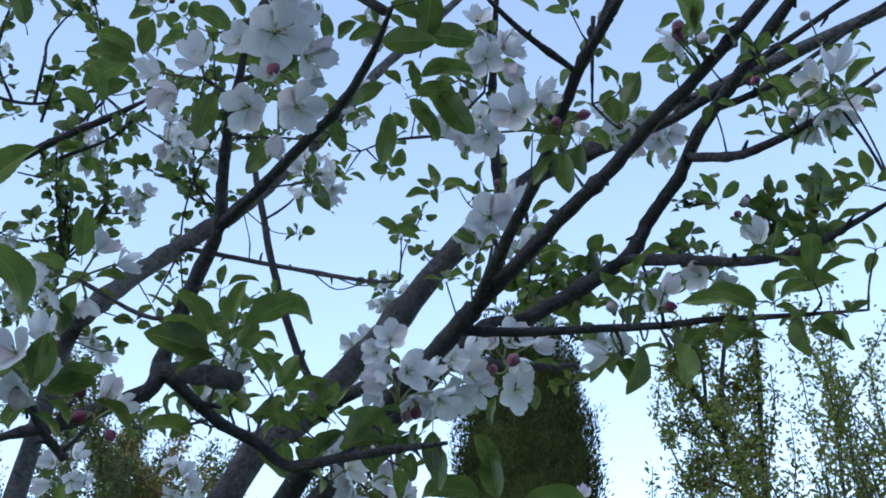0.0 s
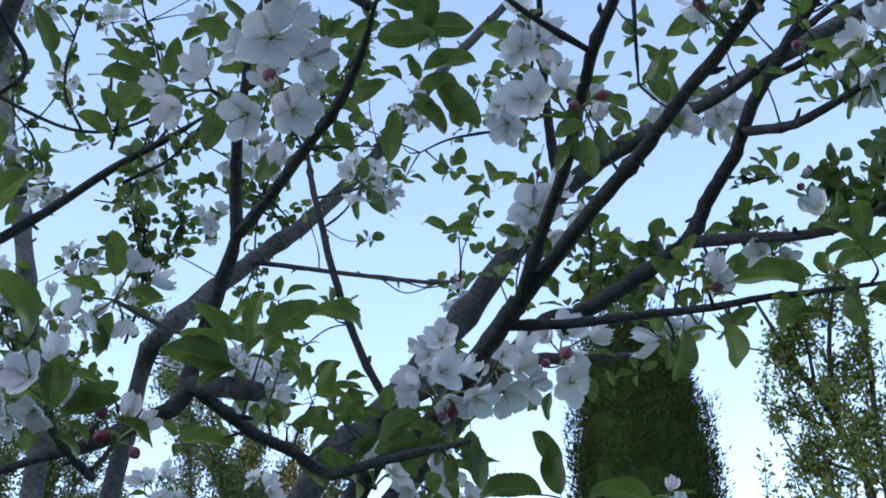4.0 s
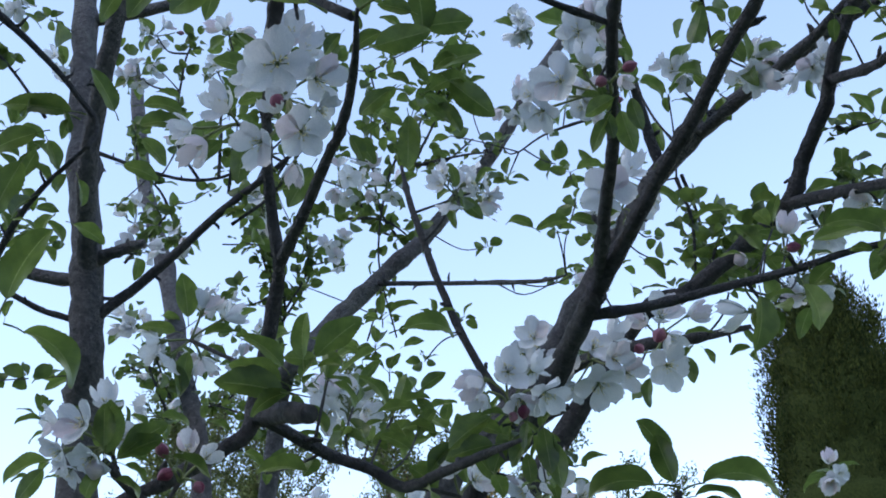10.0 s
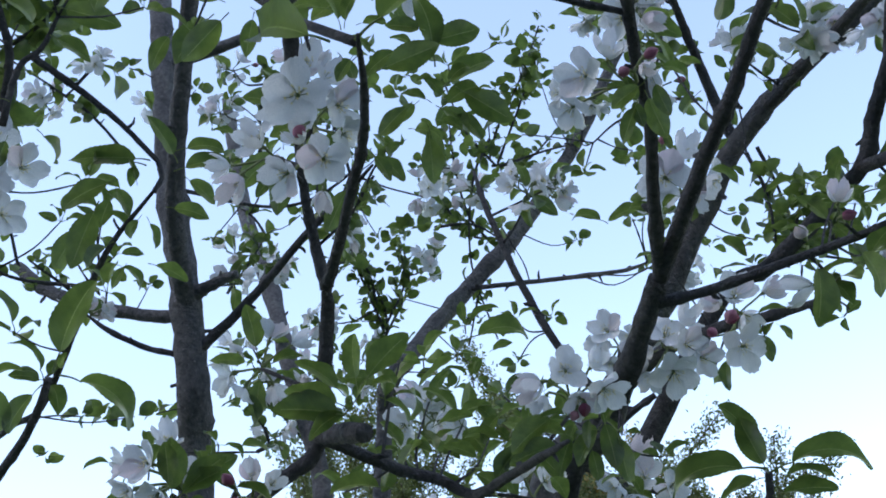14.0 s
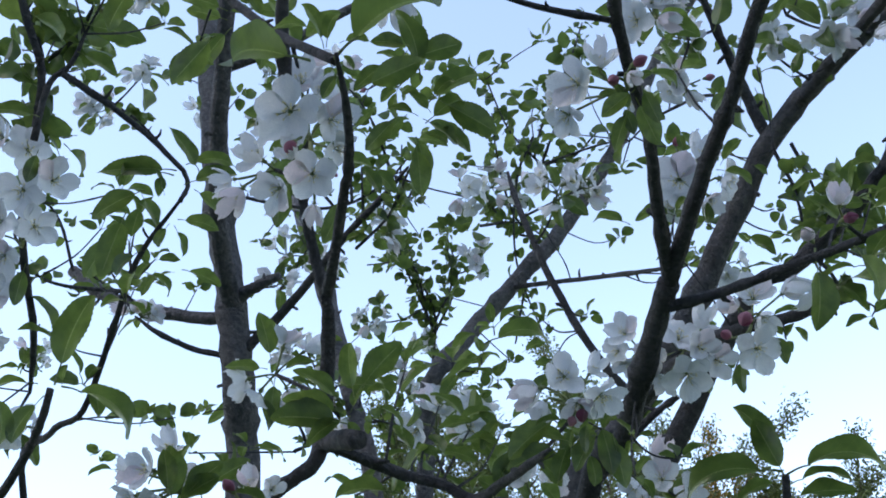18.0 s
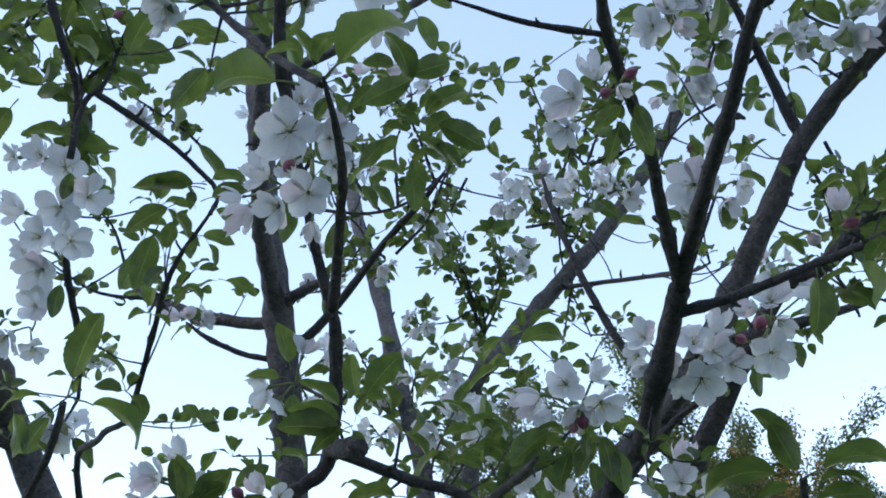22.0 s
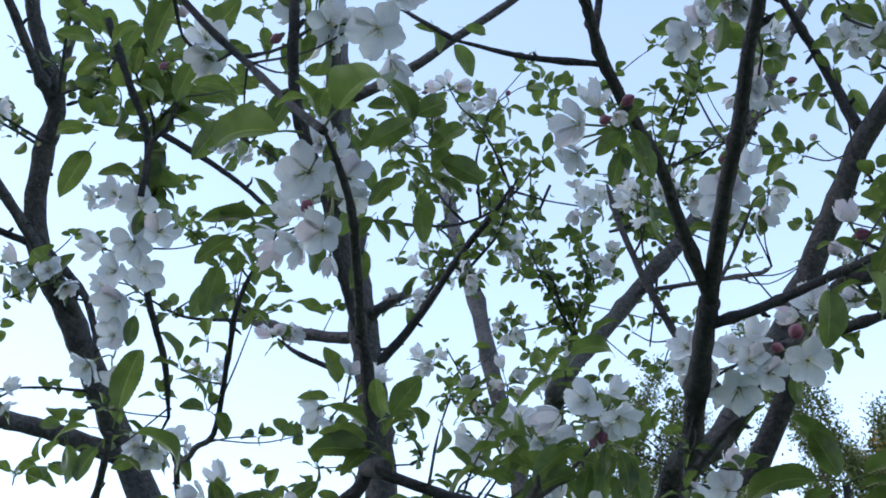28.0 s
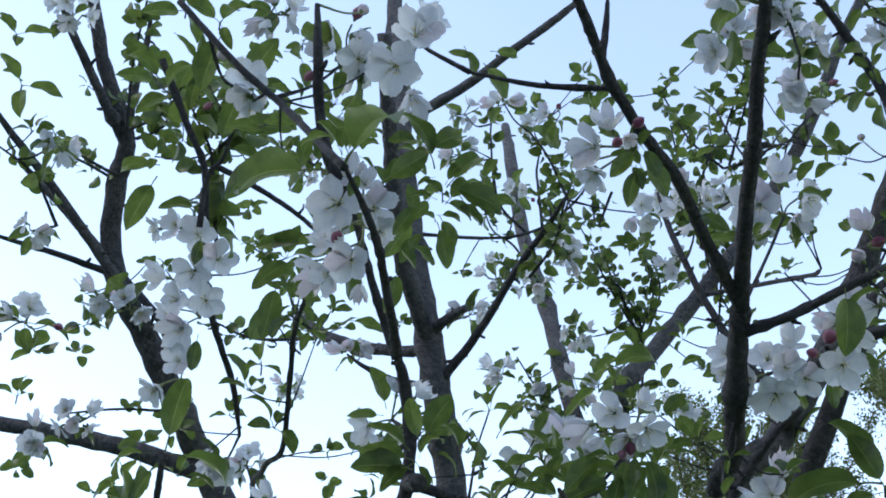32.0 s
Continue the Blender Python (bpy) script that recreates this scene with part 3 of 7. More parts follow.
def broadleaf(name, at, tall, wide, count, leaf_size, mat, label, seed, stems=1, twig_mat=None, spread=0.5, category="tree", start=0.42, second=None, flare=1.0, group="", loose=0.025, extra=(), bed=None):
    """A tree or shrub: forked stems, twigs and a loose crown of small leaves."""
    rng = np.random.default_rng(seed)
    thing = tagged(new(name), label, category, group)
    thing.location = at
    tips, nodes = [], []

    def grow(p, d, length, radius, depth):
        q = np.array(p)
        ctrl = [(*q, radius)]
        for k in range(3):
            d = d + rng.normal(size=3) * 0.13 + (0, 0, 0.06)
            d = d / np.linalg.norm(d)
            q = q + d * length / 3
            if bed and (q[0] < bed[0] or q[1] < bed[1]):
                return
            ctrl.append((*q, radius * (1 - 0.16 * (k + 1))))
            nodes.append((np.array(ctrl[-2][:3]), q.copy(), d.copy(), depth))
        v, f = tube(ctrl, 6 if depth < 2 else 4, 3, 0.06, 0.1, int(rng.integers(9999)), False)
        bits[min(depth, 1)].append((v, f, 0))
        if depth < 3:
            for k in range(3 if depth else 4):
                e = d + rng.normal(size=3) * spread
                grow(q if k < 2 else np.array(ctrl[2][:3]), e / np.linalg.norm(e), length * rng.uniform(0.55, 0.8), radius * 0.52, depth + 1)
        else:
            tips.append(q)

    for s in range(stems):
        bits = ([], [])
        lean = rng.normal(size=3) * (0.28 if stems > 1 else 0.08) * flare
        grow(np.array((lean[0] * 0.3, lean[1] * 0.3, -0.05)), np.array((lean[0], lean[1], 1.0)), tall * (start if stems == 1 else 0.42), 0.045 * tall / 4 if stems == 1 else 0.016 * tall / 3, 0)
        if not bits[0] or not bits[1]:
            continue
        v, f, which = join(bits[0])
        part("trunk" if stems == 1 else "stem", mesh_of("trunk", v, f, [twig_mat or SHRUB_BARK]), thing)
        v, f, which = join(bits[1])
        tagged(part("brushwood", mesh_of("brushwood", v, f, [twig_mat or SHRUB_BARK]), thing), kind="stuff")
    for line in extra:
        bits = ([], [])
        c = curve_points([(x - at[0], y - at[1], z - at[2], r) for x, y, z, r in line], 4)
        bits[0].append((*tube(c, 7, 2, 0.05, 0.1, len(c), False), 0))
        for p, q in zip(c[4:-1:3], c[5::3]):
            d = q[:3] - p[:3] + rng.normal(size=3) * 0.09
            grow(p[:3], d / np.linalg.norm(d), rng.uniform(0.08, 0.18), 0.003, 3)
            grow(p[:3], rng.normal(size=3) * 0.5 + (0, 0, 0.8), rng.uniform(0.06, 0.16), 0.003, 3)
        if not bits[1]:
            continue
        v, f, which = join(bits[0])
        part("stem", mesh_of("stem", v, f, [twig_mat or SHRUB_BARK]), thing)
        v, f, which = join(bits[1])
        tagged(part("brushwood", mesh_of("brushwood", v, f, [twig_mat or SHRUB_BARK]), thing), kind="stuff")
    use = [n for n in nodes if n[3] >= 1]
    high = [n for n in use if n[1][2] > 0.45 * tall]
    c, d = [], []
    for k in range(count):
        pick = high if k % 5 else use
        p, q, e, deep = pick[int(rng.integers(len(pick)))]
        c.append(p + (q - p) * rng.uniform(0, 1) + rng.normal(size=3) * loose)
        d.append(e * 0.6 + rng.normal(size=3))
    mats = [mat] if second is None else [mat, second]
    groups = np.array([0 if second is None or q[0] > -0.1 * wide + 0.15 * math.sin(9 * q[2]) or q[2] < 0.8 * tall or rng.random() < 0.45 else 1 for q in c])
    for g, m in enumerate(mats):
        idx = np.nonzero(groups == g)[0]
        if len(idx):
            tagged(part("crown", spray_mesh("crown", np.array(c)[idx], np.array(d)[idx], rng.uniform(0.7, 1.25, len(idx)) * leaf_size, m, TINY, rng), thing), kind="stuff")
    return thing



# limbs, each through a few points (x, y, z, radius)
limb("bole", [(-0.6, 1.3, -0.1, 0.09), (-0.62, 1.3, 0.3, 0.07), (-0.64, 1.3, 0.7, 0.065), (-0.64, 1.3, 1.1, 0.055)], OLD_BARK, 14, False)
limb("branch", [(-0.179, 0.653, 1.858, 0.0053), (-0.165, 0.641, 1.900, 0.0051), (-0.147, 0.617, 1.929, 0.0048), (-0.136, 0.599, 1.942, 0.0024)], BARK, 9)
limb("twig", [(-0.139, 0.604, 1.938, 0.0046), (-0.138, 0.588, 1.965, 0.0039), (-0.134, 0.572, 1.990, 0.0033), (-0.126, 0.551, 2.019, 0.0027), (-0.120, 0.533, 2.044, 0.0012)], BARK, 7)
limb("twig", [(-0.137, 0.602, 1.940, 0.0042), (-0.111, 0.574, 1.946, 0.0038), (-0.084, 0.543, 1.955, 0.0033), (-0.059, 0.515, 1.962, 0.0029), (-0.040, 0.485, 1.972, 0.0025), (-0.026, 0.455, 1.984, 0.0011)], BARK, 7)
limb("branch", [(-0.176, 0.650, 1.867, 0.0055), (-0.180, 0.649, 1.848, 0.0053), (-0.194, 0.643, 1.837, 0.0051), (-0.228, 0.631, 1.816, 0.0048), (-0.261, 0.617, 1.800, 0.0025), (-0.360, 0.579, 1.745, 0.0055), (-0.467, 0.557, 1.655, 0.0070), (-0.600, 0.900, 1.450, 0.0100), (-0.620, 1.250, 1.100, 0.0160)], BARK, 12)
limb("branch", [(-0.178, 0.652, 1.861, 0.0066), (-0.150, 0.634, 1.850, 0.0064), (-0.121, 0.612, 1.835, 0.0062)], BARK, 11)
limb("branch", [(-0.177, 0.650, 1.862, 0.0045), (-0.150, 0.700, 1.849, 0.0043), (-0.124, 0.717, 1.839, 0.0040), (-0.101, 0.721, 1.824, 0.0037), (-0.066, 0.696, 1.820, 0.0033), (-0.028, 0.658, 1.811, 0.0028), (0.003, 0.618, 1.799, 0.0013)], BARK, 7)
limb("limb", [(-0.500, 1.280, 1.150, 0.0300), (-0.300, 1.150, 1.650, 0.0180), (-0.134, 1.000, 1.915, 0.0104), (-0.074, 0.947, 1.936, 0.0098), (-0.035, 0.899, 1.959, 0.0093), (0.008, 0.847, 1.988, 0.0088), (0.027, 0.827, 2.001, 0.0086)], BARK, 12)
limb("branch", [(0.027, 0.827, 2.001, 0.0054), (0.050, 0.752, 2.020, 0.0050), (0.071, 0.690, 2.037, 0.0046), (0.081, 0.639, 2.045, 0.0043), (0.093, 0.590, 2.056, 0.0040), (0.107, 0.555, 2.065, 0.0037), (0.115, 0.535, 2.071, 0.0035), (0.158, 0.427, 2.103, 0.0015)], BARK, 9)
limb("branch", [(0.027, 0.827, 2.001, 0.0070), (0.067, 0.776, 2.022, 0.0065), (0.096, 0.743, 2.039, 0.0061), (0.128, 0.708, 2.056, 0.0057), (0.155, 0.675, 2.074, 0.0052), (0.185, 0.643, 2.091, 0.0048), (0.209, 0.614, 2.108, 0.0045), (0.226, 0.593, 2.121, 0.0041), (0.409, 0.367, 2.256, 0.0017)], BARK, 9)
limb("twig", [(0.011, 0.844, 1.990, 0.0047), (0.061, 0.837, 1.984, 0.0042), (0.119, 0.820, 1.978, 0.0036), (0.175, 0.806, 1.974, 0.0032), (0.211, 0.796, 1.974, 0.0028), (0.252, 0.790, 1.973, 0.0024), (0.331, 0.778, 1.973, 0.0010)], BARK, 7)
limb("limb", [(-0.600, 1.300, 1.050, 0.0340), (-0.420, 1.250, 1.600, 0.0240), (-0.218, 1.159, 1.975, 0.0168), (-0.162, 1.193, 2.056, 0.0161), (-0.084, 1.211, 2.159, 0.0153), (0.011, 1.194, 2.276, 0.0140), (0.073, 1.167, 2.338, 0.0126), (0.147, 1.144, 2.379, 0.0110), (0.214, 1.121, 2.402, 0.0094), (0.574, 0.998, 2.525, 0.0071)], OLD_BARK, 12)
limb("branch", [(0.073, 1.167, 2.339, 0.0073), (0.065, 1.144, 2.395, 0.0064), (0.062, 1.099, 2.440, 0.0054), (0.062, 1.038, 2.468, 0.0044), (0.064, 0.926, 2.512, 0.0018)], BARK, 9)
limb("branch", [(-0.250, 1.180, 1.800, 0.0140), (-0.100, 1.120, 1.970, 0.0120), (0.033, 1.068, 2.099, 0.0087), (0.081, 1.068, 2.116, 0.0085), (0.141, 1.055, 2.146, 0.0081), (0.195, 1.033, 2.174, 0.0078), (0.219, 1.004, 2.206, 0.0074), (0.247, 0.970, 2.236, 0.0070), (0.263, 0.933, 2.264, 0.0066), (0.293, 0.884, 2.292, 0.0061), (0.320, 0.832, 2.314, 0.0056), (0.449, 0.584, 2.423, 0.0023)], BARK, 12)
limb("branch", [(0.254, 0.954, 2.248, 0.0054), (0.281, 0.883, 2.198, 0.0046), (0.307, 0.839, 2.183, 0.0040), (0.339, 0.816, 2.190, 0.0034), (0.367, 0.814, 2.212, 0.0030), (0.431, 0.809, 2.260, 0.0012)], BARK, 9)
limb("branch", [(0.192, 1.034, 2.172, 0.0067), (0.237, 0.982, 2.141, 0.0057), (0.279, 0.930, 2.108, 0.0049), (0.308, 0.890, 2.089, 0.0041), (0.331, 0.849, 2.079, 0.0035), (0.349, 0.812, 2.075, 0.0029), (0.374, 0.757, 2.070, 0.0012)], BARK, 9)
limb("limb", [(-0.620, 1.320, 1.100, 0.0300), (-0.560, 1.360, 1.750, 0.0180), (-0.503, 1.352, 2.208, 0.0120), (-0.462, 1.301, 2.248, 0.0118), (-0.432, 1.381, 2.355, 0.0136), (-0.369, 1.423, 2.442, 0.0131), (-0.308, 1.458, 2.521, 0.0125), (-0.257, 1.480, 2.598, 0.0117), (-0.211, 1.497, 2.666, 0.0108), (-0.160, 1.507, 2.754, 0.0099), (-0.107, 1.514, 2.844, 0.0090), (-0.030, 1.523, 2.946, 0.0080), (0.042, 1.531, 3.042, 0.0060)], OLD_BARK, 12)
limb("branch", [(-0.141, 1.198, 2.085, 0.0050), (-0.170, 1.162, 2.142, 0.0047), (-0.195, 1.134, 2.220, 0.0044), (-0.209, 1.120, 2.279, 0.0041), (-0.223, 1.114, 2.339, 0.0038), (-0.231, 1.112, 2.390, 0.0019)], BARK, 9)
limb("twig", [(-0.383, 1.414, 2.423, 0.0040), (-0.274, 1.384, 2.382, 0.0036), (-0.173, 1.308, 2.318, 0.0031), (-0.093, 1.213, 2.250, 0.0026), (-0.050, 1.143, 2.209, 0.0012)], BARK, 7)
limb("trunk", [(-0.660, 1.300, 0.850, 0.0450), (-0.690, 1.260, 1.450, 0.0340), (-0.711, 1.211, 2.112, 0.0240), (-0.684, 1.162, 2.235, 0.0228), (-0.677, 1.126, 2.357, 0.0217), (-0.682, 1.101, 2.479, 0.0205), (-0.694, 1.087, 2.628, 0.0193), (-0.711, 1.084, 2.781, 0.0182), (-0.735, 1.092, 2.947, 0.0170), (-0.762, 1.100, 3.145, 0.0128)], OLD_BARK, 12)
limb("limb", [(-0.678, 1.131, 2.339, 0.0092), (-0.746, 1.119, 2.358, 0.0093), (-0.830, 1.108, 2.396, 0.0094), (-0.906, 1.098, 2.441, 0.0095), (-0.965, 1.089, 2.498, 0.0095)], OLD_BARK, 9)
limb("branch", [(-0.681, 1.147, 2.285, 0.0046), (-0.733, 1.117, 2.302, 0.0042), (-0.774, 1.088, 2.328, 0.0037), (-0.807, 1.074, 2.359, 0.0017)], BARK, 7)
limb("limb", [(-0.677, 1.125, 2.360, 0.0102), (-0.628, 1.117, 2.366, 0.0081), (-0.588, 1.119, 2.370, 0.0061)], OLD_BARK, 9)
limb("branch", [(-0.681, 1.147, 2.285, 0.0080), (-0.586, 1.141, 2.335, 0.0065), (-0.473, 1.107, 2.382, 0.0052), (-0.397, 1.088, 2.408, 0.0040), (-0.348, 1.069, 2.421, 0.0017)], BARK, 9)
limb("trunk", [(-0.640, 1.340, 1.000, 0.0300), (-0.700, 1.480, 1.700, 0.0210), (-0.747, 1.583, 2.218, 0.0161), (-0.832, 1.630, 2.480, 0.0163), (-0.910, 1.672, 2.722, 0.0161), (-0.999, 1.705, 2.957, 0.0156), (-1.081, 1.760, 3.249, 0.0150), (-1.121, 1.787, 3.392, 0.0112)], OLD_BARK, 12)
limb("limb", [(-0.680, 1.300, 0.950, 0.0360), (-0.869, 1.211, 1.695, 0.0300), (-0.989, 0.991, 2.145, 0.0222), (-0.944, 0.878, 2.243, 0.0199), (-0.920, 0.792, 2.325, 0.0179), (-0.896, 0.709, 2.404, 0.0159), (-0.841, 0.666, 2.494, 0.0141), (-0.794, 0.647, 2.549, 0.0123), (-0.763, 0.582, 2.617, 0.0104), (-0.722, 0.529, 2.682, 0.0086), (-0.657, 0.445, 2.788, 0.0065)], OLD_BARK, 12)
limb("limb", [(-0.975, 0.955, 2.176, 0.0153), (-1.050, 0.861, 2.212, 0.0139), (-1.134, 0.782, 2.239, 0.0127), (-1.219, 0.704, 2.264, 0.0113), (-1.361, 0.570, 2.309, 0.0085)], OLD_BARK, 12)
limb("branch", [(-0.923, 0.803, 2.315, 0.0099), (-0.896, 0.776, 2.334, 0.0087), (-0.870, 0.675, 2.396, 0.0075), (-0.844, 0.585, 2.446, 0.0064), (-0.819, 0.518, 2.473, 0.0053), (-0.769, 0.386, 2.526, 0.0022)], OLD_BARK, 9)
limb("branch", [(-0.899, 0.721, 2.393, 0.0057), (-0.914, 0.628, 2.398, 0.0044), (-0.921, 0.552, 2.394, 0.0031), (-0.928, 0.453, 2.390, 0.0013)], BARK, 9)
limb("branch", [(-0.800, 0.649, 2.542, 0.0080), (-0.766, 0.582, 2.577, 0.0068), (-0.727, 0.506, 2.627, 0.0056), (-0.706, 0.483, 2.639, 0.0045), (-0.627, 0.402, 2.680, 0.0019)], OLD_BARK, 9)
limb("branch", [(-0.853, 1.186, 1.630, 0.0060), (-0.873, 0.986, 2.080, 0.0044), (-0.714, 0.877, 2.088, 0.0038), (-0.633, 0.848, 2.083, 0.0035), (-0.513, 0.767, 2.110, 0.0031), (-0.444, 0.722, 2.138, 0.0029), (-0.372, 0.701, 2.170, 0.0015)], BARK, 9)
limb("branch", [(-0.427, 0.508, 2.367, 0.0038), (-0.443, 0.560, 2.310, 0.0038), (-0.454, 0.590, 2.282, 0.0038), (-0.491, 0.622, 2.244, 0.0038), (-0.535, 0.656, 2.207, 0.0038), (-0.574, 0.697, 2.176, 0.0039), (-0.624, 0.762, 2.140, 0.0040), (-0.684, 0.818, 2.109, 0.0022)], BARK, 7)
limb("branch", [(-0.031, 0.461, 1.985, 0.0030), (-0.089, 0.477, 2.051, 0.0029), (-0.132, 0.472, 2.107, 0.0029), (-0.150, 0.441, 2.138, 0.0029), (-0.183, 0.400, 2.202, 0.0028)], BARK, 7)
limb("twig", [(0.092, 0.594, 2.055, 0.0023), (0.052, 0.562, 2.064, 0.0021), (0.017, 0.529, 2.078, 0.0011)], BARK, 7)
limb("branch", [(0.122, 1.152, 2.366, 0.0072), (0.187, 1.037, 2.323, 0.0063), (0.237, 0.967, 2.303, 0.0055), (0.278, 0.919, 2.301, 0.0048), (0.315, 0.891, 2.318, 0.0040), (0.361, 0.859, 2.336, 0.0033), (0.556, 0.723, 2.413, 0.0014)], BARK, 9)
limb("twig", [(0.277, 0.910, 2.277, 0.0044), (0.311, 0.905, 2.289, 0.0038), (0.338, 0.882, 2.291, 0.0031), (0.398, 0.863, 2.330, 0.0025), (0.559, 0.811, 2.436, 0.0010)], BARK, 7)
limb("branch", [(-0.687, 1.096, 2.537, 0.0030), (-0.644, 1.233, 2.570, 0.0027), (-0.601, 1.302, 2.599, 0.0024), (-0.540, 1.327, 2.636, 0.0022), (-0.479, 1.314, 2.664, 0.0010)], BARK, 9)
limb("branch", [(-0.595, 1.305, 2.603, 0.0027), (-0.590, 1.294, 2.673, 0.0024), (-0.589, 1.293, 2.722, 0.0019), (-0.538, 1.271, 2.784, 0.0008)], BARK, 9)
limb("branch", [(-0.154, 1.194, 2.066, 0.0085), (-0.037, 1.054, 2.052, 0.0070), (0.026, 1.008, 2.038, 0.0061), (0.076, 0.994, 2.028, 0.0052), (0.134, 1.022, 2.043, 0.0025)], BARK, 9)
limb("limb", [(-0.677, 1.130, 2.344, 0.0143), (-0.637, 1.055, 2.394, 0.0134), (-0.607, 1.006, 2.431, 0.0126), (-0.559, 0.948, 2.488, 0.0117), (-0.504, 0.887, 2.555, 0.0108), (-0.446, 0.825, 2.624, 0.0100)], OLD_BARK, 12)
limb("branch", [(-0.896, 0.709, 2.404, 0.0072), (-0.914, 0.643, 2.464, 0.0064), (-0.929, 0.590, 2.509, 0.0056), (-0.934, 0.554, 2.532, 0.0026)], OLD_BARK, 9)
limb("branch", [(-0.797, 0.649, 2.545, 0.0063), (-0.757, 0.629, 2.596, 0.0055), (-0.714, 0.614, 2.643, 0.0047), (-0.674, 0.595, 2.676, 0.0021)], OLD_BARK, 9)
limb("branch", [(-0.897, 0.713, 2.400, 0.0068), (-0.868, 0.745, 2.356, 0.0061), (-0.841, 0.767, 2.314, 0.0054), (-0.825, 0.780, 2.265, 0.0047), (-0.810, 0.780, 2.226, 0.0023)], BARK, 9)
limb("branch", [(-0.121, 0.536, 2.040, 0.0045), (-0.094, 0.495, 2.043, 0.0043), (-0.076, 0.469, 2.064, 0.0041), (-0.059, 0.452, 2.096, 0.0038), (-0.051, 0.442, 2.133, 0.0020)], BARK, 7)
limb("branch", [(-0.710, 1.085, 2.770, 0.0092), (-0.590, 1.112, 2.786, 0.0083), (-0.504, 1.130, 2.814, 0.0073), (-0.413, 1.162, 2.859, 0.0064), (-0.357, 1.185, 2.898, 0.0030)], OLD_BARK, 9)
limb("twig", [(0.101, 0.570, 2.061, 0.0030), (0.108, 0.568, 2.082, 0.0026), (0.115, 0.564, 2.102, 0.0012)], BARK, 7)

limb("twig", [(-0.456, 0.596, 2.206, 0.0036), (-0.434, 0.585, 2.253, 0.0030), (-0.414, 0.589, 2.270, 0.0024), (-0.393, 0.583, 2.292, 0.0018)], BARK, 7)
limb("twig", [(-0.422, 0.588, 2.263, 0.0034), (-0.401, 0.629, 2.243, 0.0031), (-0.384, 0.662, 2.223, 0.0027), (-0.369, 0.697, 2.197, 0.0024)], BARK, 7)
limb("twig", [(-0.369, 0.697, 2.197, 0.0024), (-0.368, 0.703, 2.183, 0.0023), (-0.372, 0.699, 2.165, 0.0022)], BARK, 7)
limb("twig", [(-0.241, 0.476, 1.852, 0.0022), (-0.254, 0.483, 1.838, 0.0025), (-0.276, 0.495, 1.829, 0.0027), (-0.319, 0.515, 1.818, 0.0030)], BARK, 7)
limb("branch", [(-0.140, 1.048, 1.947, 0.0052), (-0.109, 1.040, 1.968, 0.0045), (-0.074, 1.032, 1.988, 0.0037), (-0.042, 1.026, 1.999, 0.0030)], BARK, 7)
limb("twig", [(-0.222, 0.562, 1.805, 0.0020), (-0.223, 0.590, 1.798, 0.0025), (-0.217, 0.621, 1.791, 0.0030)], BARK, 7)
limb("twig", [(0.051, 0.970, 1.882, 0.0030), (0.044, 0.982, 1.858, 0.0040), (0.030, 1.012, 1.822, 0.0050)], BARK, 7)

# fine twigs with small leaves along them
FINE = []


def fine_twig(ctrl, size, count, seed):
    """A thin twig; its small leaves go into the joined foliage."""
    rng = np.random.default_rng(seed)
    limb("twig", ctrl, BARK, 6)
    pts = curve_points(ctrl, 6)
    for k in range(count):
        p = pts[int(rng.integers(2, len(pts)))][:3]
        for j in range(int(rng.integers(2, 5))):
            FINE.append((p + rng.normal(size=3) * 0.006, rng.normal(size=3) + (0, 0, 0.35), size * rng.uniform(0.6, 1.2)))


fine_twig([(0.094, 1.182, 2.335, 0.0026), (0.102, 1.186, 2.290, 0.0019), (0.106, 1.188, 2.243, 0.0013)], 0.025, 3, 1)
fine_twig([(0.093, 1.054, 2.245, 0.0026), (0.099, 1.081, 2.207, 0.0019), (0.092, 1.109, 2.161, 0.0013)], 0.025, 5, 2)
fine_twig([(-0.762, 1.505, 2.614, 0.0026), (-0.780, 1.441, 2.705, 0.0022), (-0.809, 1.405, 2.748, 0.0017), (-0.800, 1.365, 2.813, 0.0013)], 0.030, 18, 3)
fine_twig([(-0.588, 1.326, 2.583, 0.0026), (-0.565, 1.289, 2.649, 0.0013)], 0.030, 6, 4)
fine_twig([(-0.605, 1.538, 2.533, 0.0026), (-0.597, 1.481, 2.576, 0.0019), (-0.656, 1.437, 2.573, 0.0013)], 0.025, 13, 5)
fine_twig([(-0.456, 1.475, 2.596, 0.0026), (-0.388, 1.476, 2.576, 0.0019), (-0.337, 1.491, 2.526, 0.0013)], 0.025, 7, 6)
fine_twig([(-0.644, 1.606, 2.403, 0.0026), (-0.604, 1.568, 2.516, 0.0022), (-0.616, 1.529, 2.593, 0.0017), (-0.617, 1.507, 2.652, 0.0013)], 0.026, 18, 7)
fine_twig([(-0.600, 1.560, 2.500, 0.0026), (-0.554, 1.545, 2.556, 0.0019), (-0.541, 1.510, 2.613, 0.0013)], 0.026, 13, 8)
fine_twig([(-0.330, 1.457, 2.659, 0.0026), (-0.356, 1.407, 2.708, 0.0019), (-0.362, 1.352, 2.779, 0.0013)], 0.028, 15, 9)
fine_twig([(-0.366, 1.522, 2.543, 0.0026), (-0.392, 1.472, 2.592, 0.0022), (-0.386, 1.418, 2.670, 0.0017), (-0.371, 1.381, 2.732, 0.0013)], 0.025, 13, 10)
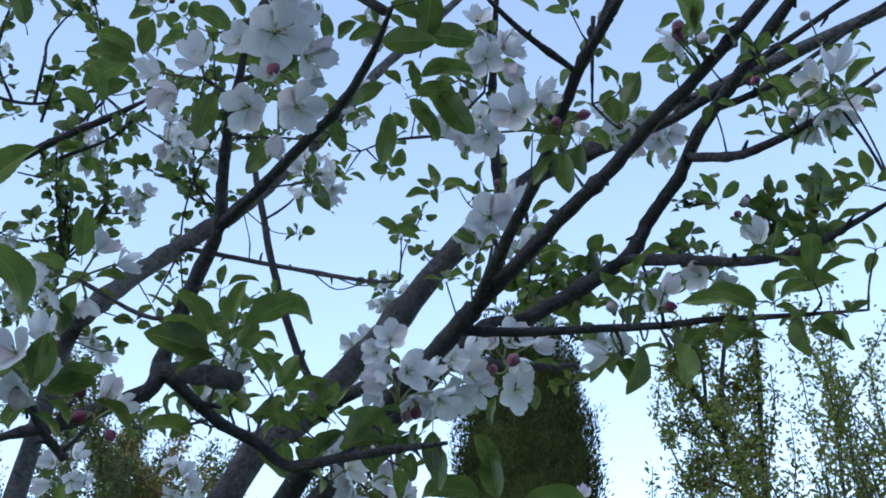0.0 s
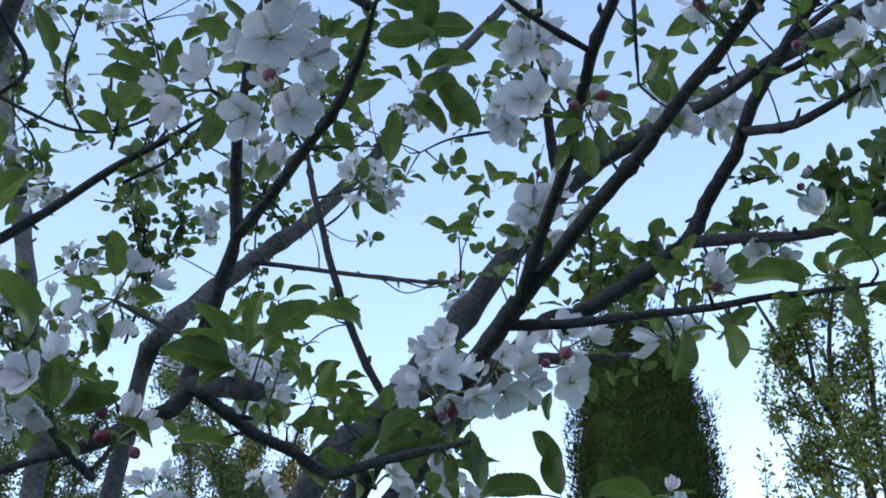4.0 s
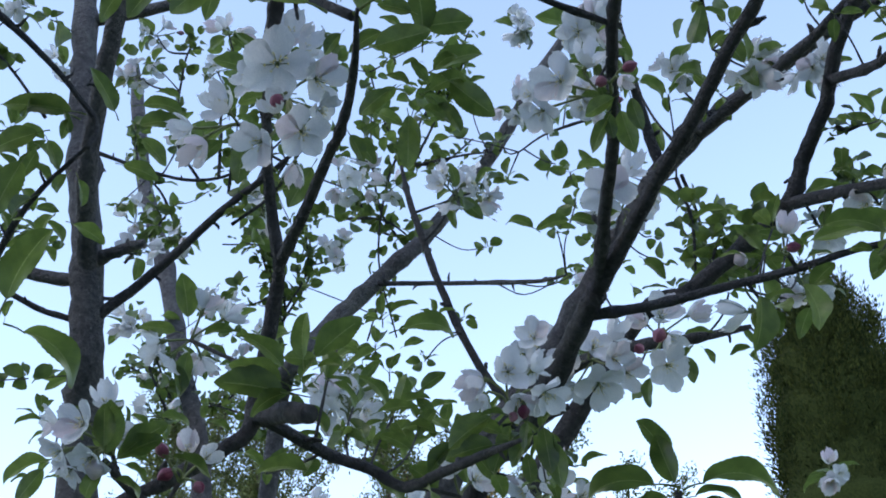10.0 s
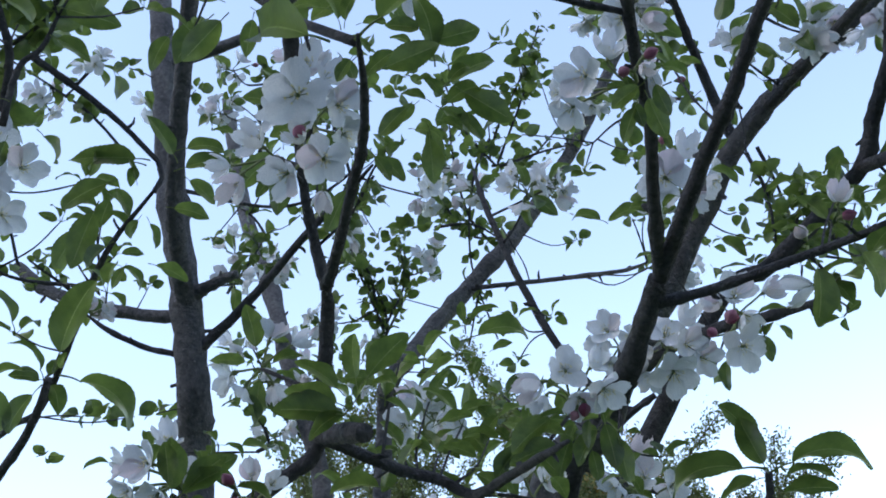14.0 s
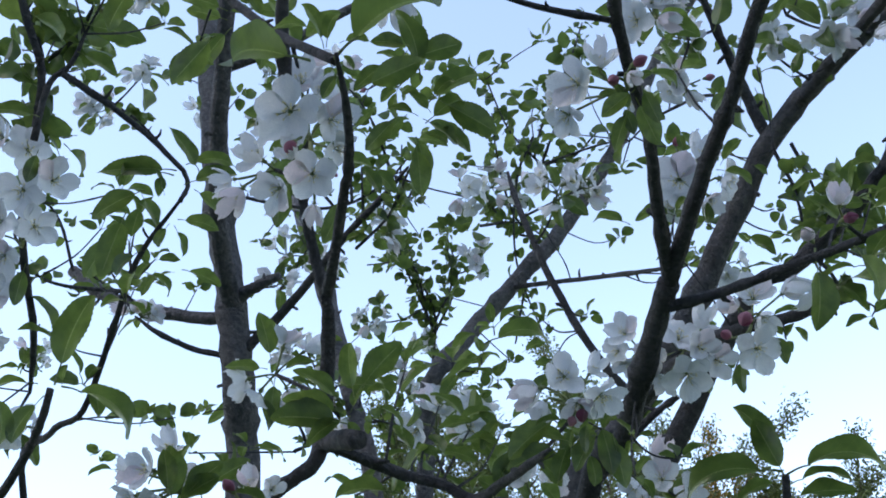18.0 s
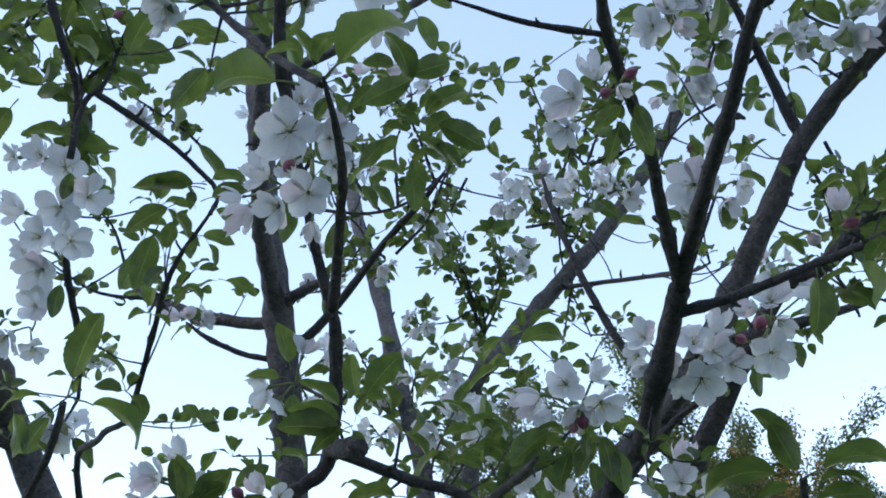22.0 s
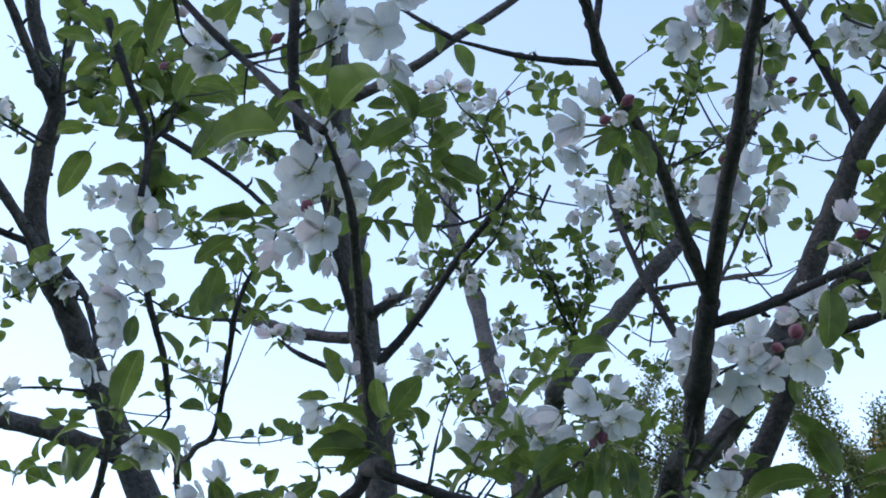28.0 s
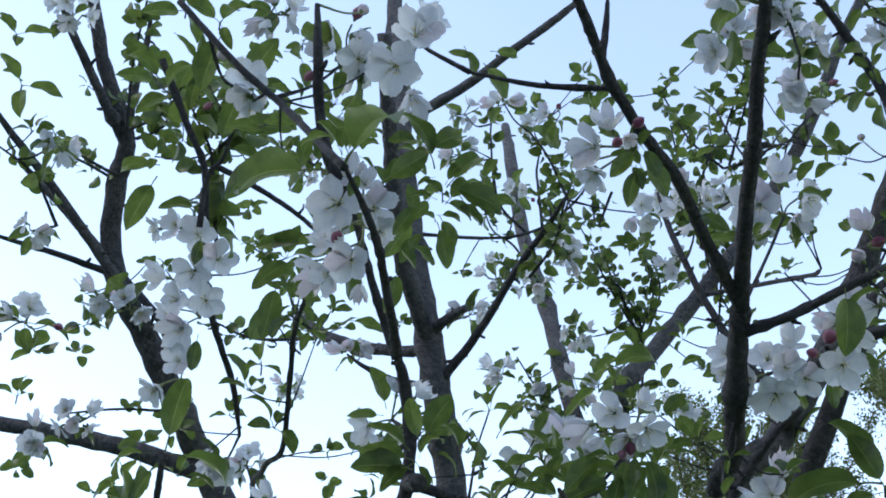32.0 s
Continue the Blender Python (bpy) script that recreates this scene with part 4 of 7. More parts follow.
fine_twig([(-0.351, 1.486, 2.697, 0.0026), (-0.321, 1.468, 2.744, 0.0022), (-0.262, 1.450, 2.813, 0.0017), (-0.211, 1.427, 2.883, 0.0013)], 0.028, 18, 11)
fine_twig([(-0.350, 1.492, 2.689, 0.0026), (-0.298, 1.517, 2.694, 0.0019), (-0.243, 1.520, 2.731, 0.0013)], 0.025, 7, 12)
fine_twig([(-0.464, 1.121, 2.369, 0.0026), (-0.397, 1.100, 2.385, 0.0022), (-0.349, 1.066, 2.407, 0.0017), (-0.306, 1.038, 2.415, 0.0013)], 0.026, 15, 13)
fine_twig([(-0.553, 0.675, 2.263, 0.0026), (-0.515, 0.639, 2.309, 0.0022), (-0.488, 0.613, 2.336, 0.0017), (-0.474, 0.572, 2.371, 0.0013)], 0.040, 15, 14)
fine_twig([(-0.509, 0.633, 2.354, 0.0026), (-0.455, 0.626, 2.358, 0.0019), (-0.415, 0.607, 2.367, 0.0013)], 0.035, 10, 15)
fine_twig([(-0.722, 1.051, 2.566, 0.0026), (-0.751, 0.993, 2.624, 0.0022), (-0.788, 0.945, 2.662, 0.0017), (-0.831, 0.894, 2.700, 0.0013)], 0.025, 13, 16)
fine_twig([(-0.931, 1.060, 2.471, 0.0026), (-0.926, 1.010, 2.543, 0.0019), (-0.961, 0.958, 2.589, 0.0013)], 0.025, 10, 17)
fine_twig([(-0.751, 0.987, 2.335, 0.0026), (-0.784, 0.944, 2.369, 0.0013)], 0.025, 6, 18)
fine_twig([(-0.645, 1.647, 2.253, 0.0026), (-0.653, 1.595, 2.318, 0.0019), (-0.725, 1.534, 2.347, 0.0013)], 0.025, 13, 19)
fine_twig([(-0.503, 1.047, 2.069, 0.0026), (-0.488, 1.048, 2.079, 0.0019), (-0.494, 1.012, 2.124, 0.0013)], 0.025, 6, 20)
fine_twig([(0.042, 1.171, 2.421, 0.0026), (0.004, 1.191, 2.454, 0.0022), (-0.063, 1.209, 2.463, 0.0017), (-0.110, 1.243, 2.470, 0.0013)], 0.025, 5, 21)
fine_twig([(-0.624, 1.592, 2.491, 0.0026), (-0.559, 1.573, 2.574, 0.0019), (-0.549, 1.528, 2.641, 0.0013)], 0.025, 15, 22)
fine_twig([(-0.620, 1.588, 2.499, 0.0026), (-0.617, 1.518, 2.592, 0.0019), (-0.613, 1.482, 2.643, 0.0013)], 0.025, 13, 23)
fine_twig([(-0.368, 1.555, 2.583, 0.0026), (-0.418, 1.512, 2.592, 0.0019), (-0.439, 1.447, 2.657, 0.0013)], 0.025, 10, 24)
fine_twig([(-0.467, 1.221, 2.551, 0.0026), (-0.465, 1.178, 2.608, 0.0019), (-0.472, 1.145, 2.645, 0.0013)], 0.025, 10, 25)
fine_twig([(-0.834, 1.674, 2.383, 0.0026), (-0.864, 1.611, 2.437, 0.0019), (-0.904, 1.561, 2.465, 0.0013)], 0.025, 15, 26)
fine_twig([(-0.395, 1.514, 2.518, 0.0026), (-0.423, 1.536, 2.464, 0.0019), (-0.452, 1.558, 2.410, 0.0013)], 0.022, 6, 27)
fine_twig([(-0.544, 1.438, 2.714, 0.0026), (-0.588, 1.441, 2.664, 0.0019), (-0.552, 1.395, 2.756, 0.0013)], 0.025, 7, 28)
fine_twig([(-0.625, 1.301, 2.600, 0.0026), (-0.639, 1.247, 2.648, 0.0022), (-0.608, 1.199, 2.736, 0.0017), (-0.587, 1.184, 2.775, 0.0013)], 0.025, 13, 29)
fine_twig([(-0.609, 1.567, 2.497, 0.0026), (-0.613, 1.498, 2.572, 0.0019), (-0.610, 1.450, 2.631, 0.0013)], 0.025, 15, 30)
fine_twig([(-0.338, 1.490, 2.688, 0.0026), (-0.283, 1.472, 2.767, 0.0019), (-0.224, 1.451, 2.855, 0.0013)], 0.025, 15, 31)
fine_twig([(-0.336, 1.495, 2.684, 0.0026), (-0.254, 1.493, 2.681, 0.0019), (-0.191, 1.484, 2.665, 0.0013)], 0.025, 7, 32)
fine_twig([(-0.322, 1.424, 2.689, 0.0026), (-0.365, 1.437, 2.627, 0.0022), (-0.406, 1.494, 2.519, 0.0017), (-0.409, 1.578, 2.418, 0.0013)], 0.024, 13, 33)
fine_twig([(-0.831, 1.611, 2.395, 0.0026), (-0.835, 1.554, 2.457, 0.0019), (-0.839, 1.497, 2.518, 0.0013)], 0.025, 18, 34)
fine_twig([(-0.808, 1.632, 2.395, 0.0026), (-0.766, 1.663, 2.404, 0.0019), (-0.717, 1.671, 2.448, 0.0013)], 0.025, 13, 35)
fine_twig([(-0.791, 1.369, 2.530, 0.0026), (-0.751, 1.370, 2.572, 0.0019), (-0.708, 1.367, 2.622, 0.0013)], 0.025, 10, 36)
fine_twig([(-0.934, 0.849, 2.233, 0.0026), (-0.985, 0.799, 2.237, 0.0019), (-1.045, 0.747, 2.233, 0.0013)], 0.025, 2, 37)
fine_twig([(-0.775, 0.653, 2.536, 0.0026), (-0.722, 0.664, 2.533, 0.0019), (-0.671, 0.652, 2.554, 0.0013)], 0.030, 7, 38)
fine_twig([(-0.862, 0.666, 2.521, 0.0026), (-0.883, 0.630, 2.541, 0.0019), (-0.904, 0.595, 2.558, 0.0013)], 0.025, 6, 39)
fine_twig([(-0.811, 0.649, 2.490, 0.0026), (-0.831, 0.609, 2.510, 0.0019), (-0.852, 0.562, 2.536, 0.0013)], 0.025, 6, 40)
fine_twig([(-0.696, 0.606, 2.481, 0.0026), (-0.638, 0.622, 2.484, 0.0019), (-0.584, 0.618, 2.504, 0.0013)], 0.030, 7, 41)
fine_twig([(-0.635, 0.888, 2.251, 0.0026), (-0.653, 0.804, 2.227, 0.0019), (-0.640, 0.737, 2.220, 0.0013)], 0.025, 7, 42)
fine_twig([(-0.737, 0.620, 2.512, 0.0026), (-0.680, 0.586, 2.567, 0.0019), (-0.614, 0.559, 2.625, 0.0013)], 0.030, 10, 43)
fine_twig([(-0.812, 0.584, 2.374, 0.0026), (-0.764, 0.522, 2.400, 0.0019), (-0.738, 0.464, 2.400, 0.0013)], 0.030, 7, 44)
fine_twig([(0.250, 0.981, 2.214, 0.0026), (0.258, 0.985, 2.209, 0.0019), (0.272, 0.985, 2.211, 0.0013)], 0.022, 3, 45)
fine_twig([(0.257, 1.058, 2.186, 0.0026), (0.259, 1.051, 2.198, 0.0019), (0.262, 1.047, 2.204, 0.0013)], 0.025, 5, 46)
fine_twig([(0.091, 1.173, 2.168, 0.0026), (0.113, 1.153, 2.204, 0.0019), (0.134, 1.135, 2.237, 0.0013)], 0.030, 13, 47)
fine_twig([(0.127, 1.219, 2.194, 0.0026), (0.108, 1.200, 2.223, 0.0019), (0.090, 1.184, 2.246, 0.0013)], 0.030, 13, 48)
fine_twig([(0.145, 1.127, 2.155, 0.0026), (0.150, 1.113, 2.178, 0.0019), (0.167, 1.101, 2.200, 0.0013)], 0.030, 10, 49)
fine_twig([(0.334, 1.021, 2.161, 0.0026), (0.347, 1.004, 2.190, 0.0019), (0.338, 0.979, 2.229, 0.0013)], 0.025, 13, 50)
fine_twig([(0.354, 0.977, 2.139, 0.0026), (0.372, 0.959, 2.172, 0.0019), (0.380, 0.936, 2.209, 0.0013)], 0.035, 10, 51)
fine_twig([(0.052, 0.941, 2.443, 0.0026), (0.052, 0.967, 2.401, 0.0019), (0.047, 0.990, 2.364, 0.0013)], 0.025, 6, 52)
fine_twig([(0.156, 0.876, 2.371, 0.0026), (0.155, 0.903, 2.328, 0.0019), (0.155, 0.924, 2.294, 0.0013)], 0.025, 5, 53)

# clusters of blossom
bouquet((-0.105, 0.538, 2.012), [(-0.0993, 0.5104, 2.015, 0.29, -0.74, -0.61, 0.0245, 0), (-0.0837, 0.5296, 2.0139, 0.74, -0.28, -0.61, 0.0192, 1), (-0.0975, 0.5179, 2.0402, 0.51, -0.86, 0.05, 0.0189, 1), (-0.0836, 0.5118, 1.9607, 0.44, -0.61, -0.66, 0.0183, 1), (-0.1102, 0.5163, 1.9641, -0.2, -0.72, -0.66, 0.0172, 1), (-0.095, 0.5298, 1.9535, -0.1, 0.06, -0.99, 0.0105, 5), (-0.0847, 0.5365, 1.9964, 0.89, 0.04, -0.45, 0.0142, 4), (-0.12, 0.5172, 2.0131, -0.21, -0.94, -0.28, 0.0132, 0), (-0.0909, 0.5254, 2.0348, 0.84, -0.54, -0.07, 0.0153, 3), (-0.1026, 0.5186, 1.9849, 0.17, -0.98, 0.14, 0.012, 3)], [(-0.096, 0.5099, 1.9884, -0.31, -0.41, -0.86, 0.0086, 0)])
bouquet((-0.151, 0.560, 2.022), [(-0.1502, 0.5452, 2.0208, -0.09, -1, -0, 0.0167, 3), (-0.1645, 0.5435, 2.0015, -0.25, -0.47, -0.85, 0.0173, 5), (-0.1749, 0.5458, 2.0152, -0.62, -0.73, -0.29, 0.0125, 3)], [])
bouquet((0.081, 0.627, 2.028), [(0.0502, 0.6231, 2.0446, -0.15, -0.9, -0.41, 0.0201, 1), (0.0682, 0.6173, 2.047, 0.42, -0.9, 0.14, 0.0157, 3), (0.0331, 0.6434, 2.041, -0.43, -0.57, -0.7, 0.0169, 0), (0.0284, 0.635, 2.0487, -0.63, -0.73, -0.27, 0.0125, 4), (0.0891, 0.6055, 2.0213, 0.47, -0.29, -0.83, 0.0092, 5)], [(0.0919, 0.6119, 2.0324, 0.98, -0.15, 0.1, 0.0085, 0), (0.0793, 0.6137, 2.0284, -0.6, -0.63, -0.49, 0.0068, 1)])
bouquet((0.048, 0.887, 2.110), [(0.0426, 0.8591, 2.1123, 0.04, -0.82, -0.57, 0.0288, 1), (0.073, 0.8791, 2.1116, 0.8, -0.06, -0.6, 0.0216, 4), (0.0288, 0.8725, 2.1058, -0.14, -0.29, -0.95, 0.0206, 0), (0.0592, 0.8678, 2.132, 0.61, -0.77, 0.21, 0.0198, 3), (0.0563, 0.8911, 2.1066, 0.35, -0.03, -0.94, 0.017, 1)], [(0.0488, 0.8449, 2.136, 0.33, -0.73, 0.6, 0.0068, 0)])
bouquet((0.060, 0.927, 1.997), [(0.0631, 0.9092, 1.9664, 0.37, -0.68, -0.63, 0.0219, 2), (0.0617, 0.9451, 2.0293, 0.35, -0.91, 0.22, 0.0219, 1), (0.0851, 0.9589, 2.0334, 0.78, -0.61, -0.17, 0.0168, 5), (0.066, 0.9378, 2.0079, 0.43, -0.32, -0.84, 0.0178, 3), (0.0477, 0.9442, 2.0253, -0.31, -0.95, -0.09, 0.0162, 5)], [(0.0648, 0.9005, 1.9935, -0.45, -0.34, -0.83, 0.011, 1), (0.0456, 0.9035, 1.9801, -0.29, -0.95, 0.05, 0.0095, 0)])
bouquet((0.001, 0.922, 1.990), [(0.0074, 0.8951, 1.9548, 0.29, -0.56, -0.78, 0.0232, 0), (0.0291, 0.9071, 1.9658, 0.58, -0.52, -0.62, 0.018, 1), (0.0066, 0.8915, 1.9844, 0.56, -0.83, -0.01, 0.0207, 4), (-0.0157, 0.8993, 1.9789, -0.25, -0.89, -0.37, 0.0191, 1), (0.0196, 0.9055, 1.9979, 0.75, -0.58, 0.33, 0.0183, 3), (-0.0135, 0.9083, 1.9621, -0.37, -0.52, -0.77, 0.0164, 0), (0.0219, 0.8904, 1.9723, 0.61, -0.65, -0.44, 0.0178, 1)], [])
bouquet((-0.049, 0.955, 2.019), [(-0.0466, 0.9207, 2.0194, -0.02, -1, -0.01, 0.019, 1), (-0.058, 0.9324, 2.0124, -0.54, -0.77, -0.33, 0.0173, 4), (-0.0535, 0.9396, 2.0017, -0.31, -0.41, -0.86, 0.0163, 0)], [])
bouquet((-0.031, 0.741, 1.873), [(-0.0383, 0.7039, 1.8812, -0.42, -0.76, -0.5, 0.0166, 5), (-0.0246, 0.717, 1.8907, 0.39, -0.89, -0.24, 0.019, 3), (-0.0027, 0.7222, 1.8742, 0.52, -0.25, -0.82, 0.0173, 0), (-0.0193, 0.7222, 1.8728, 0.13, -0.42, -0.9, 0.0152, 1), (-0.0422, 0.7214, 1.879, -0.45, -0.39, -0.81, 0.0125, 3), (-0.0111, 0.7317, 1.8959, 0.81, -0.53, 0.25, 0.0126, 3)], [(-0.0168, 0.7216, 1.8666, -0.15, 0.15, -0.98, 0.0076, 1), (-0.0229, 0.7208, 1.8625, -0.43, -0.02, -0.9, 0.0059, 1)])
bouquet((-0.258, 0.702, 1.956), [(-0.2473, 0.6975, 1.9764, 0.41, -0.09, 0.91, 0.0178, 1), (-0.2758, 0.69, 1.9526, -1, -0.08, -0.05, 0.0195, 0), (-0.2709, 0.6996, 1.9438, -0.81, 0.24, -0.54, 0.017, 4), (-0.2353, 0.7093, 1.9726, 0.86, 0.34, 0.39, 0.0144, 3), (-0.2541, 0.7118, 1.946, -0.1, 0.73, -0.67, 0.0144, 1)], [])
bouquet((-0.231, 0.582, 1.817), [(-0.2257, 0.5452, 1.8203, -0.15, -0.98, -0.12, 0.0157, 1), (-0.2423, 0.5518, 1.8104, -0.55, -0.64, -0.53, 0.0146, 0), (-0.2196, 0.5553, 1.8338, 0.37, -0.84, 0.4, 0.0134, 3), (-0.2249, 0.5535, 1.8051, 0.01, -0.53, -0.84, 0.0144, 4), (-0.2486, 0.5514, 1.8282, -0.68, -0.73, -0.02, 0.0123, 1), (-0.2214, 0.5732, 1.8225, 0.69, -0.68, -0.26, 0.0123, 3), (-0.2421, 0.5616, 1.8041, -0.44, -0.25, -0.86, 0.0122, 0)], [(-0.2232, 0.5566, 1.8031, -0.2, 0.15, -0.97, 0.0092, 2)])
bouquet((-0.203, 0.611, 1.806), [(-0.1921, 0.5992, 1.8185, 0.43, -0.89, 0.14, 0.013, 5), (-0.1884, 0.6133, 1.8191, 0.79, -0.6, -0.1, 0.0106, 3)], [(-0.2042, 0.5956, 1.8171, -0.12, -0.83, 0.54, 0.0085, 0), (-0.2011, 0.5994, 1.8088, -0.77, -0.36, -0.53, 0.0085, 0), (-0.1909, 0.6093, 1.8029, 0.59, 0.1, -0.8, 0.0064, 1)])
bouquet((-0.177, 0.810, 1.921), [(-0.1801, 0.7837, 1.9195, -0.27, -0.67, -0.69, 0.0196, 0), (-0.1637, 0.7877, 1.9304, 0.64, -0.75, 0.13, 0.0188, 3), (-0.1631, 0.8036, 1.9243, 0.85, -0.11, -0.51, 0.0147, 1)], [])
bouquet((-0.076, 0.764, 1.828), [(-0.0751, 0.7482, 1.8397, 0.3, -0.92, 0.26, 0.0151, 3), (-0.0669, 0.7645, 1.8378, 0.85, -0.52, 0.09, 0.0145, 1)], [])
bouquet((-0.046, 0.980, 1.889), [(-0.0498, 0.9638, 1.8995, 0.2, -0.98, 0.07, 0.0198, 1), (-0.0345, 0.9821, 1.8933, 0.84, -0.52, -0.17, 0.0171, 0)], [])
bouquet((-0.501, 0.628, 2.222), [(-0.4931, 0.5932, 2.2226, 0.1, -0.98, -0.17, 0.0221, 1), (-0.4778, 0.6082, 2.212, 0.71, -0.61, -0.34, 0.0242, 0), (-0.5209, 0.5841, 2.23, -0.42, -0.87, -0.27, 0.0191, 4)], [])
bouquet((-0.495, 0.636, 2.173), [(-0.4745, 0.6092, 2.1666, 0.36, -0.67, -0.65, 0.0257, 0), (-0.4567, 0.623, 2.1776, 0.88, -0.3, -0.37, 0.0236, 1), (-0.5103, 0.5953, 2.1678, -0.09, -0.99, -0.06, 0.0207, 3)], [])
bouquet((-0.500, 0.637, 2.130), [(-0.4819, 0.6004, 2.1301, 0.19, -0.97, -0.18, 0.0232, 4), (-0.4899, 0.613, 2.107, 0.17, -0.59, -0.79, 0.0264, 1), (-0.4745, 0.6259, 2.1367, 0.8, -0.34, -0.49, 0.0224, 0), (-0.506, 0.6061, 2.1298, -0.29, -0.78, -0.55, 0.0183, 1)], [])
bouquet((-0.535, 0.643, 2.070), [(-0.5047, 0.6223, 2.0752, 0.67, -0.71, -0.21, 0.0201, 1), (-0.5249, 0.6143, 2.0502, -0.22, -0.57, -0.79, 0.0222, 0), (-0.5162, 0.6341, 2.0437, 0.38, 0.03, -0.93, 0.0158, 4)], [])
bouquet((-0.012, 0.505, 2.109), [(0.0062, 0.4875, 2.0919, 0.78, -0.61, -0.15, 0.0217, 1), (-0.0126, 0.4864, 2.0776, 0.26, -0.61, -0.75, 0.0232, 4), (-0.0213, 0.5076, 2.0694, 0.13, 0.11, -0.99, 0.0182, 3), (0.0106, 0.4937, 2.1053, 0.97, -0.15, 0.18, 0.0167, 0)], [])
bouquet((0.170, 0.776, 1.970), [(0.1706, 0.7591, 1.978, 0.26, -0.96, 0.11, 0.0137, 5)], [(0.17, 0.7652, 1.9691, 1, -0, -0.04, 0.0087, 0)])
blossoms((-0.150, 1.056, 2.298), 0.024, 6, 0, (0.093, -0.648, -0.459), 4, 0.0185)
blossoms((-0.383, 1.282, 2.521), 0.030, 6, 0, (0.186, -0.620, -0.470), 5, 0.0185)
blossoms((-0.493, 1.521, 2.566), 0.032, 5, 0, (0.260, -0.624, -0.427), 6, 0.0185)
blossoms((-0.513, 1.480, 2.104), 0.035, 7, 0, (0.248, -0.712, -0.267), 10, 0.0185)
blossoms((-0.348, 1.438, 2.077), 0.028, 6, 0, (0.178, -0.732, -0.268), 11, 0.0185)
blossoms((-0.069, 1.008, 1.917), 0.021, 5, 0, (0.052, -0.750, -0.273), 12, 0.0205)
blossoms((-0.089, 1.257, 2.179), 0.026, 7, 0, (0.051, -0.714, -0.357), 13, 0.0185)
blossoms((0.258, 1.089, 2.377), 0.021, 5, 0, (-0.148, -0.626, -0.476), 21, 0.0185)
blossoms((0.183, 0.924, 2.264), 0.018, 5, 0, (-0.123, -0.625, -0.483), 22, 0.0185)
blossoms((0.317, 0.725, 2.148), 0.018, 3, 2, (-0.255, -0.585, -0.482), 23, 0.0205)
blossoms((0.207, 1.255, 2.184), 0.021, 5, 0, (-0.116, -0.707, -0.357), 24, 0.0185)
blossoms((0.049, 0.838, 2.279), 0.019, 6, 0, (0.055, -0.590, -0.537), 25, 0.0205)
blossoms((-0.467, 1.209, 2.450), 0.018, 5, 0, (0.237, -0.613, -0.456), 26, 0.0185)
blossoms((-0.809, 1.411, 2.646), 0.034, 6, 0, (0.376, -0.552, -0.440), 27, 0.0185)
blossoms((-0.745, 1.445, 2.619), 0.030, 6, 0, (0.354, -0.572, -0.434), 28, 0.0185)
blossoms((-0.345, 1.394, 2.578), 0.019, 3, 0, (0.213, -0.615, -0.465), 29, 0.0185)
blossoms((-0.683, 1.193, 2.750), 0.028, 6, 0, (0.350, -0.499, -0.518), 30, 0.0185)
blossoms((-0.643, 1.171, 2.800), 0.019, 3, 1, (0.332, -0.489, -0.539), 31, 0.0185)
blossoms((-0.871, 1.249, 2.869), 0.025, 5, 0, (0.390, -0.472, -0.515), 32, 0.0185)
blossoms((-0.625, 1.327, 2.849), 0.019, 3, 1, (0.304, -0.521, -0.525), 33, 0.0185)
blossoms((-0.702, 1.363, 2.762), 0.019, 3, 1, (0.335, -0.536, -0.490), 34, 0.0185)
blossoms((-0.137, 1.390, 2.669), 0.028, 6, 0, (0.118, -0.610, -0.504), 35, 0.0185)
blossoms((-0.111, 1.330, 2.772), 0.019, 5, 0, (0.105, -0.576, -0.545), 36, 0.0185)
blossoms((-0.213, 0.902, 1.979), 0.020, 6, 0, (0.264, -0.677, -0.333), 37, 0.0205)
blossoms((0.195, 1.553, 2.083), 0.020, 5, 0, (-0.036, -0.755, -0.263), 38, 0.0185)
blossoms((-0.777, 1.380, 2.424), 0.022, 5, 0, (0.393, -0.584, -0.380), 39, 0.0185)
blossoms((-0.842, 1.580, 2.372), 0.031, 6, 0, (0.388, -0.618, -0.328), 40, 0.0185)
blossoms((-0.833, 0.979, 2.681), 0.021, 6, 0, (0.455, -0.417, -0.509), 41, 0.0185)
blossoms((-0.750, 0.985, 2.721), 0.018, 3, 0, (0.422, -0.424, -0.532), 42, 0.0185)
blossoms((-0.684, 1.487, 2.500), 0.022, 5, 0, (0.358, -0.597, -0.394), 43, 0.0185)
blossoms((-0.843, 0.934, 2.153), 0.021, 5, 0, (0.576, -0.457, -0.316), 47, 0.0185)
blossoms((-0.799, 1.077, 2.362), 0.019, 5, 0, (0.503, -0.485, -0.389), 48, 0.0185)
blossoms((-0.761, 1.572, 2.454), 0.030, 6, 0, (0.399, -0.595, -0.357), 49, 0.0185)
blossoms((-0.702, 1.613, 2.442), 0.025, 5, 0, (0.376, -0.612, -0.352), 50, 0.0185)
blossoms((-0.649, 1.603, 2.496), 0.018, 3, 0, (0.356, -0.610, -0.375), 51, 0.0185)
blossoms((-0.407, 1.431, 2.636), 0.030, 6, 0, (0.281, -0.586, -0.466), 52, 0.0185)
blossoms((-0.148, 1.142, 2.356), 0.022, 6, 0, (0.225, -0.615, -0.460), 53, 0.0185)
blossoms((0.023, 1.061, 2.447), 0.020, 6, 0, (0.131, -0.586, -0.529), 54, 0.0185)
blossoms((-0.083, 1.510, 2.402), 0.025, 6, 0, (0.154, -0.677, -0.398), 55, 0.0185)
